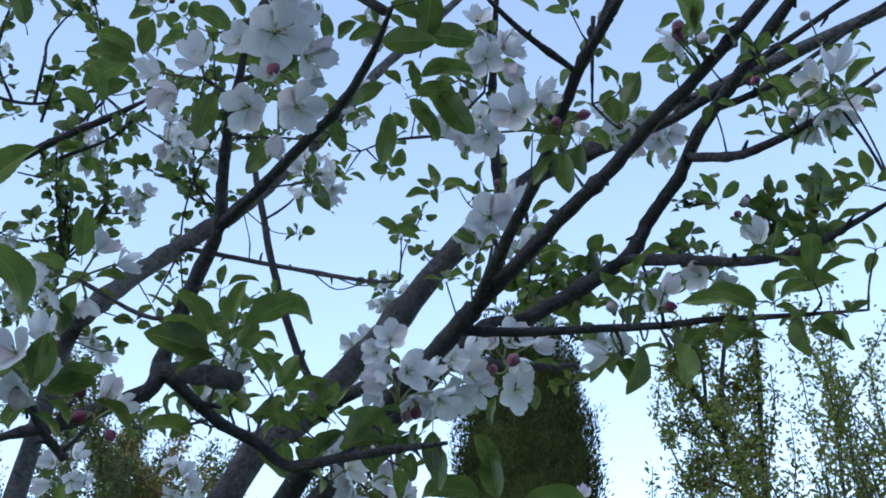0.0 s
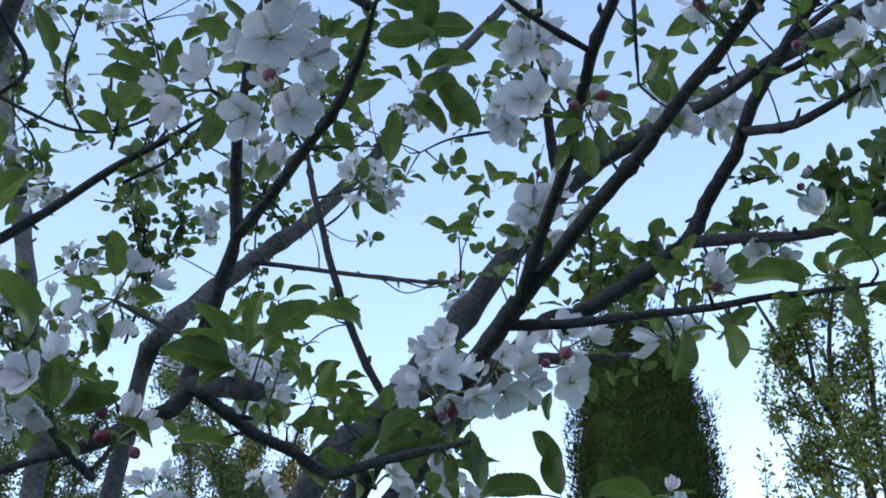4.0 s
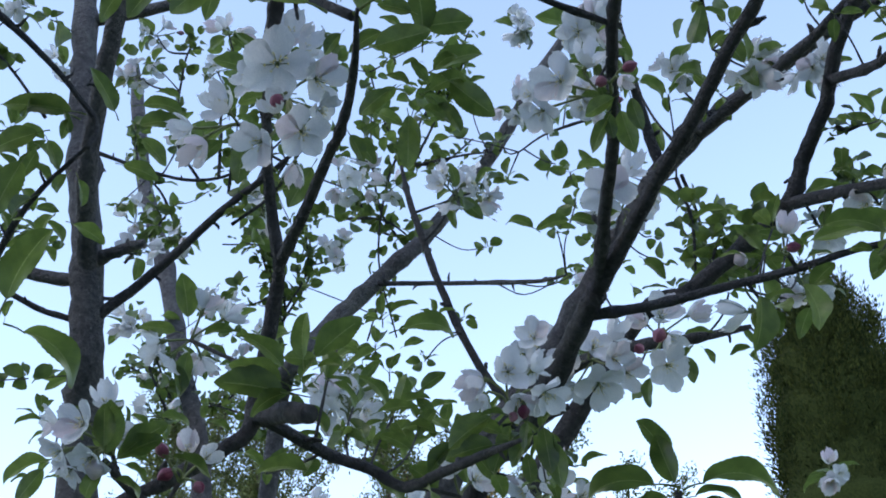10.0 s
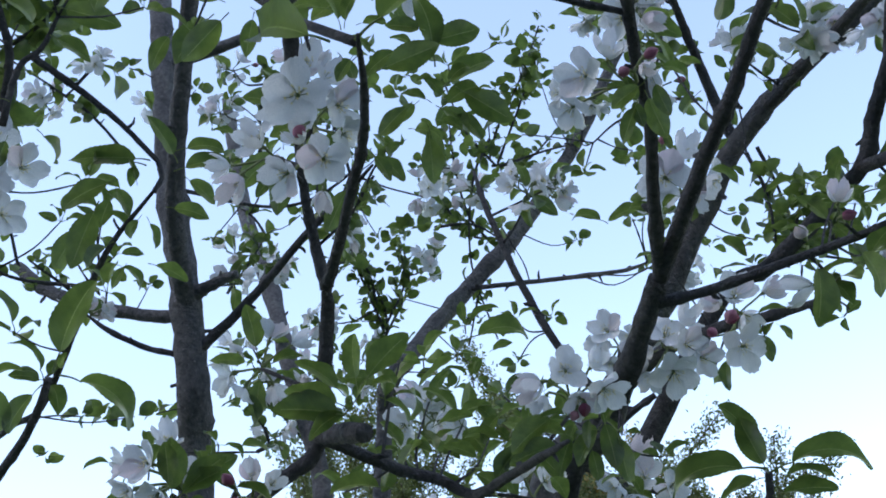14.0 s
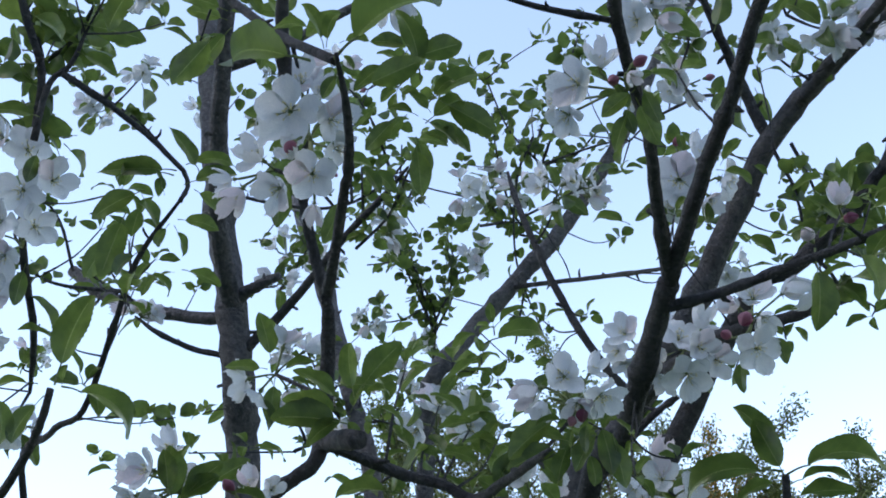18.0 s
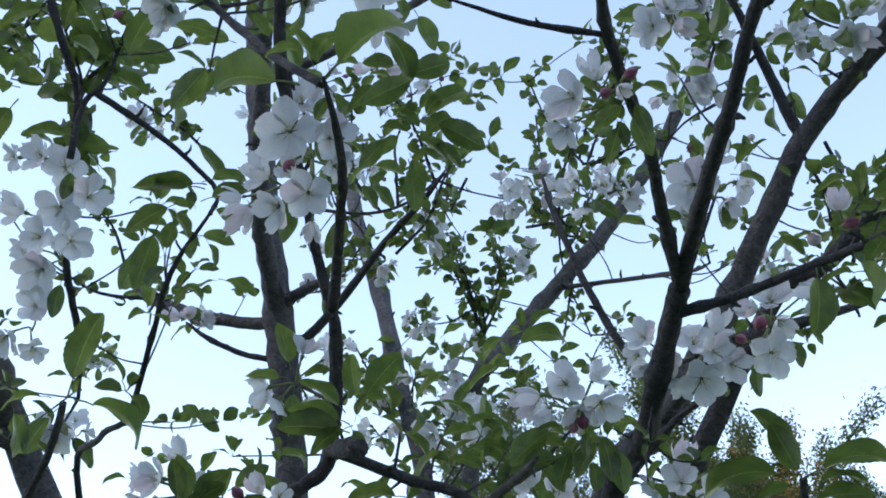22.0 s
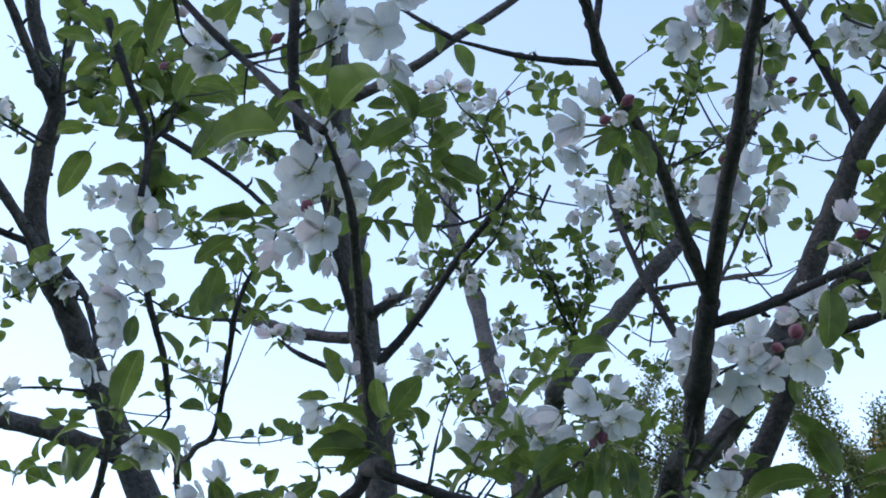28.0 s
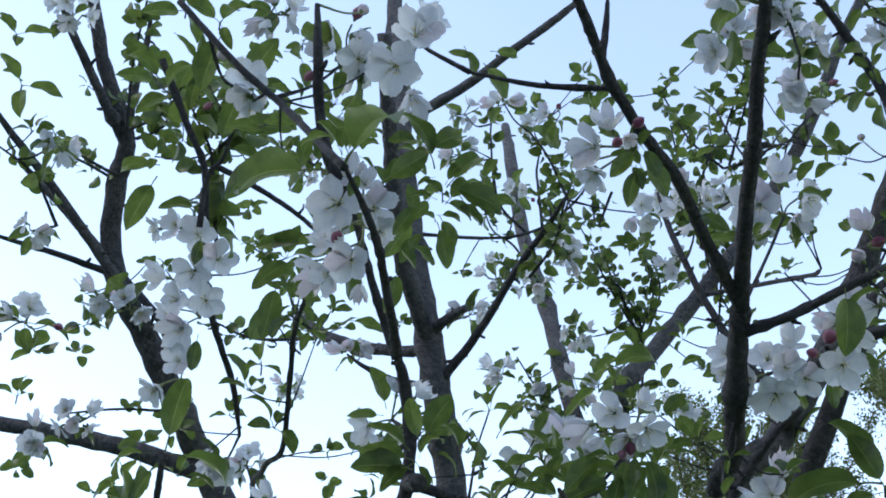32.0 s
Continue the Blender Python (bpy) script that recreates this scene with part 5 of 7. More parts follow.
blossoms((-0.621, 1.155, 2.389), 0.018, 3, 0, (0.428, -0.536, -0.412), 56, 0.0185)
blossoms((0.210, 1.117, 2.418), 0.022, 6, 0, (0.020, -0.617, -0.509), 57, 0.0185)
blossoms((0.108, 1.074, 2.400), 0.018, 5, 0, (0.083, -0.608, -0.513), 58, 0.0185)
blossoms((-0.522, 1.534, 2.315), 0.021, 5, 0, (0.337, -0.644, -0.335), 59, 0.0185)
blossoms((-0.224, 0.491, 2.193), 0.018, 3, 2, (0.510, -0.321, -0.526), 60, 0.0205)
blossoms((-0.117, 0.522, 2.178), 0.018, 5, 2, (0.451, -0.369, -0.548), 61, 0.0205)
blossoms((-0.461, 1.077, 2.660), 0.018, 3, 0, (0.403, -0.457, -0.519), 63, 0.0185)
blossoms((-0.364, 1.080, 2.575), 0.018, 1, 1, (0.380, -0.487, -0.509), 64, 0.0185)
blossoms((-0.855, 0.684, 2.322), 0.018, 5, 0, (0.633, -0.296, -0.390), 65, 0.0185)
blossoms((-0.813, 0.706, 2.304), 0.020, 5, 0, (0.625, -0.313, -0.389), 66, 0.0185)
blossoms((-1.325, 1.331, 2.564), 0.029, 6, 0, (0.587, -0.419, -0.346), 67, 0.0185)
blossoms((-0.946, 0.721, 2.183), 0.025, 6, 0, (0.667, -0.309, -0.315), 68, 0.0185)
blossoms((-0.700, 0.804, 2.070), 0.019, 5, 0, (0.626, -0.401, -0.296), 69, 0.0185)
blossoms((0.013, 1.045, 2.366), 0.018, 5, 1, (0.238, -0.578, -0.499), 72, 0.0185)
blossoms((-0.839, 1.558, 2.448), 0.028, 5, 0, (0.469, -0.552, -0.340), 74, 0.0185)
blossoms((-0.649, 0.481, 2.575), 0.029, 7, 0, (0.565, -0.196, -0.532), 75, 0.0185)
blossoms((-0.687, 0.512, 2.406), 0.018, 3, 0, (0.611, -0.222, -0.466), 76, 0.0185)
blossoms((-0.833, 0.562, 2.372), 0.018, 3, 0, (0.642, -0.232, -0.417), 77, 0.0185)
blossoms((-0.620, 0.499, 2.126), 0.018, 3, 2, (0.667, -0.249, -0.365), 78, 0.0185)
blossoms((-0.942, 0.668, 2.136), 0.020, 5, 0, (0.689, -0.281, -0.294), 79, 0.0185)
blossoms((-0.249, 0.532, 2.328), 0.018, 5, 0, (0.491, -0.304, -0.554), 80, 0.0185)
blossoms((0.041, 0.955, 2.419), 0.022, 6, 0, (0.001, -0.588, -0.542), 81, 0.0185)
blossoms((0.350, 0.817, 2.194), 0.018, 3, 0, (-0.230, -0.599, -0.477), 82, 0.0205)
blossoms((0.219, 1.047, 2.143), 0.018, 3, 1, (-0.118, -0.687, -0.392), 83, 0.0185)
blossoms((0.266, 0.980, 2.124), 0.018, 3, 0, (-0.157, -0.676, -0.399), 84, 0.0185)
blossoms((0.145, 0.825, 1.962), 0.018, 1, 1, (-0.091, -0.710, -0.358), 85, 0.0205)
blossoms((0.300, 0.896, 2.101), 0.018, 1, 0, (-0.193, -0.660, -0.409), 86, 0.0205)
blossoms((0.183, 0.618, 2.113), 0.018, 1, 0, (-0.136, -0.578, -0.536), 87, 0.0205)
bud((0.263, 0.738, 2.165), (-0.326, -0.087, 1.332), 0.0078, 4)
bud((0.315, 0.981, 2.208), (-0.401, -0.662, 0.376), 0.0078, 5)
bud((0.205, 0.756, 2.231), (0.001, 0.149, 0.363), 0.0078, 7)
bud((0.321, 0.746, 2.248), (-0.869, -0.668, -0.181), 0.0078, 8)
bud((-0.614, 0.502, 2.130), (-0.552, -0.363, 0.109), 0.0078, 10)
bud((-0.077, 0.502, 2.185), (0.017, 0.680, 1.112), 0.0078, 11)
bud((0.166, 0.612, 2.109), (0.913, -1.539, 0.979), 0.0078, 13)
bud((0.183, 0.613, 2.102), (0.348, -0.490, -0.287), 0.0078, 14)
bud((0.172, 0.616, 2.104), (-0.715, -0.468, 0.697), 0.0078, 15)
bud((0.310, 0.888, 2.291), (-0.297, 0.315, 1.020), 0.0078, 16)
bud((0.311, 0.987, 2.212), (0.551, 0.169, 0.230), 0.0078, 17)
bud((0.319, 0.987, 2.214), (-0.216, -0.565, 0.837), 0.0078, 18)
bud((0.310, 0.994, 2.202), (-0.185, 0.497, 0.708), 0.0078, 19)
bud((0.017, 1.170, 2.368), (-0.180, 0.602, 1.198), 0.0078, 20)


def far_spur(at, size, count=6, seed=0):
    """A rosette farther off: its twig is a part, its leaves join the foliage."""
    rng = np.random.default_rng(900 + seed)
    tw = twig_to(at, rng)
    if tw:
        part("leaf_spur", mesh_of("leaf_spur", *tw, [BARK]), tree)
    turn = rng.uniform(0, 6.28)
    for k in range(count + 1):
        a = turn + k * 2.4
        FINE.append((np.array(at), np.array((math.cos(a), math.sin(a), rng.uniform(-0.25, 0.8) if k < count else 1.6)), size * rng.uniform(0.6, 1.1)))


# rosettes of leaves on spurs
spur((-0.353, 0.920, 2.347), 0.043, 4, 1)
spur((-0.274, 0.836, 2.292), 0.037, 4, 2)
far_spur((-0.485, 1.200, 2.464), 0.030, 6, 4)
far_spur((-0.419, 1.196, 2.470), 0.030, 6, 5)
far_spur((-0.534, 1.313, 2.470), 0.035, 5, 6)
far_spur((-0.470, 1.305, 2.484), 0.032, 6, 7)
far_spur((-0.423, 1.305, 2.484), 0.032, 6, 8)
far_spur((-0.352, 1.231, 2.413), 0.027, 5, 9)
far_spur((-0.463, 1.340, 2.235), 0.030, 5, 10)
far_spur((-0.404, 1.329, 2.254), 0.033, 6, 11)
far_spur((-0.462, 1.438, 2.268), 0.029, 5, 12)
spur((-0.166, 0.654, 1.901), 0.034, 4, 13)
spur((-0.143, 0.707, 1.929), 0.034, 4, 14)
spur((-0.152, 0.769, 1.924), 0.029, 4, 15)
spur((-0.215, 0.748, 1.862), 0.031, 4, 16)
spur((-0.175, 0.744, 1.868), 0.029, 4, 17)
spur((-0.136, 0.744, 1.868), 0.033, 4, 18)
spur((-0.110, 0.786, 1.896), 0.037, 4, 19)
spur((-0.095, 0.927, 1.952), 0.034, 4, 20)
spur((-0.124, 0.759, 1.845), 0.034, 4, 21)
spur((-0.037, 0.863, 1.866), 0.026, 4, 22)
spur((-0.016, 0.750, 1.858), 0.033, 4, 23)
spur((-0.043, 0.893, 1.912), 0.027, 4, 24)
spur((-0.179, 0.687, 2.152), 0.030, 4, 34)
spur((-0.007, 0.988, 2.235), 0.034, 4, 35)
far_spur((-0.047, 1.101, 2.243), 0.026, 5, 36)
far_spur((-0.023, 1.196, 2.278), 0.023, 5, 37)
spur((0.004, 0.954, 2.099), 0.032, 4, 38)
far_spur((-0.105, 1.388, 2.349), 0.026, 4, 39)
spur((0.034, 0.852, 2.075), 0.029, 4, 40)
far_spur((0.132, 1.282, 2.330), 0.030, 6, 43)
far_spur((0.151, 1.207, 2.261), 0.031, 6, 44)
far_spur((0.179, 1.118, 2.215), 0.026, 6, 45)
far_spur((0.160, 1.141, 2.177), 0.028, 6, 46)
far_spur((0.108, 1.141, 2.177), 0.028, 5, 47)
spur((0.070, 1.060, 2.119), 0.032, 4, 48)
spur((0.158, 0.878, 2.032), 0.034, 4, 49)
spur((0.168, 0.868, 2.049), 0.029, 4, 50)
spur((0.260, 1.022, 2.180), 0.034, 4, 51)
spur((0.284, 1.026, 2.174), 0.029, 4, 52)
spur((0.290, 0.997, 2.220), 0.040, 4, 53)
spur((0.368, 1.010, 2.200), 0.043, 4, 54)
spur((0.409, 1.010, 2.200), 0.046, 4, 55)
spur((0.332, 1.016, 2.190), 0.034, 4, 56)
spur((0.392, 0.912, 2.169), 0.037, 4, 57)
spur((0.278, 0.738, 1.975), 0.043, 4, 58)
spur((0.227, 0.755, 1.946), 0.035, 4, 59)
spur((0.176, 0.764, 1.931), 0.039, 4, 60)
spur((0.269, 0.753, 1.949), 0.039, 4, 61)
spur((0.303, 0.751, 1.953), 0.033, 4, 62)
spur((0.282, 0.750, 2.145), 0.030, 4, 63)
spur((0.301, 0.743, 2.157), 0.034, 4, 64)
spur((0.334, 0.740, 2.161), 0.034, 4, 65)
spur((0.338, 0.741, 2.064), 0.039, 4, 66)
spur((0.343, 0.767, 2.022), 0.039, 4, 67)
spur((0.207, 0.761, 2.223), 0.031, 4, 68)
spur((0.173, 0.857, 2.257), 0.032, 4, 69)
spur((0.261, 0.863, 2.248), 0.037, 4, 70)
spur((0.277, 0.764, 2.218), 0.029, 4, 71)
spur((0.124, 0.817, 2.322), 0.032, 4, 72)
spur((0.215, 0.743, 2.252), 0.036, 4, 73)
spur((0.135, 1.097, 2.058), 0.034, 4, 75)
far_spur((-0.666, 1.398, 2.656), 0.033, 5, 76)
spur((-0.164, 0.907, 2.374), 0.029, 4, 78)
far_spur((-0.564, 1.302, 2.774), 0.036, 6, 79)
far_spur((-0.574, 1.266, 2.827), 0.033, 5, 80)
far_spur((-0.614, 1.364, 2.661), 0.033, 5, 81)
far_spur((-0.283, 1.318, 2.445), 0.029, 5, 82)
far_spur((-0.189, 1.190, 2.482), 0.033, 5, 83)
far_spur((-0.146, 1.288, 2.529), 0.029, 5, 84)
far_spur((-0.023, 1.108, 2.279), 0.026, 4, 85)
spur((-0.214, 0.968, 2.070), 0.034, 4, 86)
spur((-0.206, 0.984, 2.047), 0.029, 4, 87)
spur((-0.332, 0.610, 2.004), 0.034, 4, 88)
far_spur((-0.581, 1.365, 2.432), 0.031, 6, 89)
far_spur((-0.520, 1.473, 2.480), 0.030, 4, 91)
spur((-0.232, 1.038, 2.139), 0.043, 4, 92)
spur((-0.184, 1.000, 2.029), 0.034, 4, 93)
spur((-0.181, 1.053, 2.137), 0.026, 4, 94)
spur((-0.138, 0.937, 1.956), 0.036, 4, 95)
far_spur((-0.309, 1.327, 2.601), 0.028, 6, 96)
far_spur((-0.069, 1.330, 2.319), 0.022, 4, 97)
spur((-0.603, 0.983, 2.072), 0.040, 4, 98)
spur((-0.492, 0.854, 1.940), 0.038, 4, 99)
far_spur((-0.709, 1.117, 2.199), 0.026, 5, 100)
far_spur((-0.410, 1.537, 2.614), 0.031, 5, 101)
far_spur((-0.341, 1.510, 2.683), 0.028, 5, 102)
far_spur((-0.650, 0.805, 2.577), 0.033, 6, 103)
far_spur((-0.566, 0.760, 2.507), 0.033, 5, 104)
spur((-0.481, 0.726, 2.236), 0.040, 4, 105)
far_spur((-0.736, 1.039, 2.744), 0.028, 6, 106)
far_spur((-0.606, 1.037, 2.640), 0.026, 6, 107)
far_spur((-0.614, 1.128, 2.690), 0.028, 5, 108)
spur((-0.579, 0.793, 2.265), 0.043, 4, 109)
spur((-0.474, 0.746, 2.212), 0.034, 4, 110)
spur((-0.536, 0.835, 2.231), 0.034, 4, 111)
far_spur((-0.609, 0.909, 2.266), 0.026, 5, 112)
far_spur((-0.751, 1.134, 2.413), 0.023, 6, 113)
far_spur((-0.224, 1.361, 2.772), 0.033, 6, 114)
far_spur((-0.280, 1.366, 2.731), 0.033, 6, 115)
far_spur((-0.213, 1.393, 2.733), 0.033, 6, 116)
spur((-0.194, 0.923, 2.309), 0.034, 4, 117)
far_spur((-0.300, 1.137, 2.122), 0.024, 6, 118)
spur((-0.028, 0.949, 1.908), 0.027, 4, 119)
spur((-0.176, 0.772, 1.889), 0.033, 4, 122)
far_spur((-0.732, 1.049, 2.176), 0.031, 6, 123)
far_spur((-0.886, 1.109, 2.183), 0.025, 6, 124)
spur((-0.344, 0.749, 1.914), 0.032, 4, 125)
spur((-0.384, 0.730, 1.917), 0.030, 4, 126)
spur((0.102, 1.028, 2.334), 0.034, 4, 127)
spur((0.130, 1.049, 2.321), 0.032, 4, 128)
spur((0.090, 0.727, 2.113), 0.026, 4, 129)
far_spur((0.083, 1.291, 2.315), 0.022, 4, 130)
far_spur((0.048, 1.295, 2.288), 0.028, 4, 131)
spur((0.184, 0.890, 2.026), 0.032, 4, 132)
spur((-0.558, 0.640, 2.400), 0.034, 4, 133)
spur((-0.515, 0.651, 2.418), 0.040, 4, 134)
spur((-0.461, 0.727, 2.168), 0.040, 4, 135)
spur((-0.486, 0.726, 2.151), 0.037, 4, 136)
spur((-0.587, 0.762, 2.118), 0.060, 4, 137)
spur((-0.577, 0.796, 2.078), 0.058, 4, 138)
spur((-0.663, 0.787, 2.119), 0.040, 4, 139)
far_spur((-0.657, 0.931, 2.112), 0.028, 5, 140)
far_spur((-0.607, 0.961, 2.109), 0.028, 5, 141)
far_spur((-0.733, 1.249, 2.547), 0.026, 5, 142)
far_spur((-0.397, 1.179, 2.525), 0.035, 5, 143)
far_spur((-0.418, 1.358, 2.635), 0.026, 6, 144)
far_spur((-0.444, 1.495, 2.614), 0.028, 5, 145)
far_spur((-0.738, 1.541, 2.514), 0.029, 6, 146)
far_spur((-0.705, 1.579, 2.487), 0.029, 6, 147)
far_spur((-0.249, 1.336, 2.794), 0.036, 6, 148)
far_spur((-0.249, 1.217, 2.585), 0.035, 6, 149)
far_spur((-0.259, 1.317, 2.626), 0.031, 6, 150)
spur((-0.185, 0.513, 2.112), 0.031, 4, 152)
spur((-0.273, 1.015, 2.101), 0.043, 4, 153)
far_spur((-0.252, 1.236, 2.185), 0.022, 5, 154)
far_spur((-0.199, 1.233, 2.230), 0.023, 5, 155)
spur((-0.424, 0.872, 1.997), 0.032, 4, 157)
far_spur((-0.131, 1.253, 2.438), 0.033, 6, 158)
spur((0.041, 1.064, 2.271), 0.034, 4, 159)
spur((0.155, 1.068, 2.351), 0.037, 4, 160)
spur((0.123, 0.940, 2.038), 0.027, 4, 161)
far_spur((0.039, 1.292, 2.329), 0.023, 4, 162)
far_spur((-0.015, 1.383, 2.348), 0.022, 4, 163)
spur((0.179, 0.893, 2.052), 0.034, 4, 164)
spur((0.071, 0.999, 2.011), 0.024, 4, 165)
spur((0.023, 0.989, 1.989), 0.024, 3, 166)
far_spur((-0.721, 0.819, 2.469), 0.027, 6, 167)
far_spur((-0.674, 0.640, 2.557), 0.033, 6, 168)
far_spur((-0.543, 0.648, 2.478), 0.031, 6, 169)
far_spur((-0.534, 0.689, 2.433), 0.031, 6, 170)
far_spur((-0.609, 0.639, 2.430), 0.031, 6, 171)
far_spur((-0.537, 0.703, 2.411), 0.026, 5, 172)
far_spur((-0.889, 0.841, 2.290), 0.027, 4, 173)
far_spur((-0.754, 0.773, 2.126), 0.033, 4, 174)
spur((-0.690, 0.743, 2.037), 0.052, 4, 175)
far_spur((-1.176, 1.221, 2.473), 0.022, 4, 176)
far_spur((-0.467, 1.284, 2.843), 0.031, 6, 177)
far_spur((-0.339, 1.140, 2.585), 0.035, 6, 178)
far_spur((-0.729, 0.605, 2.548), 0.030, 5, 179)
far_spur((-0.538, 0.541, 2.453), 0.033, 6, 180)
far_spur((-0.470, 0.581, 2.386), 0.034, 6, 181)
far_spur((-0.573, 0.589, 2.360), 0.036, 5, 182)
far_spur((-0.645, 0.675, 2.370), 0.026, 5, 183)
far_spur((-0.836, 0.592, 2.635), 0.023, 4, 184)
far_spur((-0.889, 0.680, 2.291), 0.033, 6, 185)
far_spur((-0.908, 0.689, 2.259), 0.027, 5, 186)
far_spur((-0.873, 0.749, 2.414), 0.023, 5, 187)
far_spur((-0.696, 0.689, 2.300), 0.023, 5, 188)
far_spur((-0.820, 0.894, 2.490), 0.028, 5, 189)
far_spur((-0.716, 0.706, 2.072), 0.038, 4, 190)
far_spur((-0.752, 0.706, 2.034), 0.038, 5, 191)
spur((-0.689, 0.644, 1.986), 0.052, 4, 192)
far_spur((-0.733, 1.350, 2.614), 0.029, 6, 193)
far_spur((-0.824, 1.557, 2.465), 0.027, 6, 194)
far_spur((-0.635, 1.536, 2.505), 0.029, 6, 195)
far_spur((-0.449, 1.291, 2.799), 0.035, 6, 196)
far_spur((-0.381, 1.256, 2.726), 0.036, 6, 197)
far_spur((-0.463, 1.239, 2.658), 0.030, 6, 198)
far_spur((-0.297, 1.459, 2.767), 0.028, 6, 199)
far_spur((-0.312, 1.300, 2.748), 0.030, 5, 200)
far_spur((-0.070, 1.284, 2.467), 0.033, 6, 201)
far_spur((-0.219, 1.461, 2.475), 0.028, 5, 202)
far_spur((-0.402, 1.435, 2.312), 0.022, 5, 203)
spur((-0.123, 0.762, 1.895), 0.039, 4, 204)
far_spur((-0.272, 1.233, 2.124), 0.022, 5, 205)
far_spur((-0.027, 1.237, 2.567), 0.025, 5, 206)
far_spur((0.036, 1.279, 2.586), 0.025, 6, 207)
spur((-0.510, 0.381, 2.377), 0.046, 4, 208)
spur((-0.527, 0.405, 2.332), 0.049, 4, 209)
far_spur((-0.701, 0.487, 2.417), 0.028, 6, 210)
far_spur((-0.766, 0.550, 2.461), 0.025, 5, 211)
spur((-0.309, 0.468, 2.327), 0.047, 4, 212)
spur((-0.291, 0.496, 2.318), 0.047, 4, 213)
spur((-0.356, 0.513, 2.320), 0.047, 4, 214)
far_spur((-0.717, 0.554, 2.143), 0.031, 6, 215)
spur((-0.658, 0.524, 2.057), 0.040, 4, 216)
far_spur((-0.783, 0.590, 2.029), 0.028, 5, 217)
far_spur((-0.905, 0.680, 2.349), 0.023, 4, 218)
far_spur((-0.562, 0.835, 2.203), 0.026, 5, 219)
far_spur((-0.828, 1.346, 2.283), 0.022, 4, 220)
spur((-0.305, 0.594, 2.267), 0.032, 4, 221)
spur((-0.172, 0.553, 2.177), 0.027, 4, 222)
spur((-0.096, 0.545, 2.174), 0.026, 4, 223)
spur((-0.267, 0.577, 2.327), 0.032, 4, 224)
spur((-0.337, 0.575, 2.348), 0.033, 4, 225)
spur((0.257, 0.878, 2.340), 0.030, 4, 226)
spur((0.274, 0.833, 2.319), 0.029, 4, 227)
spur((0.328, 0.843, 2.305), 0.029, 4, 228)
spur((0.345, 0.819, 2.249), 0.030, 4, 229)
spur((0.249, 0.935, 2.343), 0.032, 4, 230)
spur((0.313, 0.901, 2.306), 0.028, 4, 231)
spur((0.399, 0.845, 2.305), 0.032, 4, 232)

# single large leaves
leaf((0.087, 0.620, 2.020), (0.064, 0.620, 2.011), (-0.468, 0.542, 0.699), 2)
leaf((0.093, 0.616, 2.018), (0.095, 0.632, 1.999), (-0.243, 0.775, 0.584), 0)
leaf((0.096, 0.616, 2.027), (0.117, 0.627, 2.020), (0.200, 0.076, 0.977), 3)
leaf((0.079, 0.628, 2.015), (0.062, 0.638, 1.996), (-0.526, 0.620, 0.582), 4)
leaf((0.077, 0.630, 2.027), (0.063, 0.623, 2.031), (-0.040, 0.328, 0.944), 5)
leaf((0.084, 0.624, 2.022), (0.099, 0.619, 2.032), (-0.649, 0.222, 0.728), 1)
leaf((0.084, 0.630, 2.022), (0.087, 0.650, 1.998), (-0.159, 0.776, 0.611), 2)
leaf((0.076, 0.625, 2.017), (0.077, 0.638, 2.002), (-0.072, 0.782, 0.620), 0)
leaf((0.070, 0.631, 2.040), (0.060, 0.618, 2.051), (0.164, 0.515, 0.841), 5)
leaf((0.077, 0.638, 2.018), (0.075, 0.625, 2.034), (0.014, 0.773, 0.635), 4)
leaf((0.055, 0.848, 2.124), (0.055, 0.836, 2.140), (-0.070, 0.804, 0.591), 11)
leaf((0.078, 0.860, 2.113), (0.098, 0.854, 2.128), (-0.632, 0.306, 0.712), 12)
leaf((0.075, 0.857, 2.108), (0.102, 0.870, 2.097), (0.211, 0.084, 0.974), 13)
leaf((0.041, 0.879, 2.109), (0.017, 0.885, 2.092), (-0.622, 0.305, 0.722), 2)
leaf((0.051, 0.884, 2.107), (0.052, 0.899, 2.084), (0.105, 0.807, 0.581), 15)
leaf((0.049, 0.917, 1.967), (0.040, 0.927, 1.942), (-0.547, 0.635, 0.545), 0)
leaf((0.080, 0.913, 1.977), (0.082, 0.924, 1.955), (0.105, 0.807, 0.582), 2)
leaf((0.093, 0.918, 1.982), (0.102, 0.926, 1.970), (0.346, 0.470, 0.812), 18)
leaf((0.010, 0.920, 1.965), (0.017, 0.929, 1.949), (0.085, 0.711, 0.698), 19)
leaf((0.076, 0.920, 1.996), (0.104, 0.923, 1.998), (-0.120, -0.294, 0.948), 20)
leaf((-0.031, 0.711, 1.861), (-0.064, 0.705, 1.842), (-0.466, 0.542, 0.700), 2)
leaf((-0.006, 0.723, 1.857), (-0.006, 0.737, 1.825), (-0.157, 0.813, 0.561), 0)
leaf((-0.023, 0.711, 1.856), (-0.041, 0.702, 1.859), (0.005, 0.153, 0.988), 23)
leaf((-0.015, 0.724, 1.860), (-0.022, 0.730, 1.841), (-0.663, 0.504, 0.554), 4)
leaf((-0.069, 0.711, 1.874), (-0.090, 0.710, 1.855), (-0.517, 0.539, 0.665), 25)
leaf((-0.027, 0.730, 1.862), (-0.038, 0.735, 1.842), (-0.586, 0.556, 0.590), 2)
leaf((-0.064, 0.725, 1.850), (-0.083, 0.722, 1.837), (-0.493, 0.466, 0.735), 27)
leaf((-0.255, 0.693, 1.963), (-0.251, 0.674, 1.994), (-0.243, 0.798, 0.552), 2)
leaf((-0.259, 0.693, 1.958), (-0.282, 0.673, 1.960), (-0.199, 0.507, 0.839), 4)
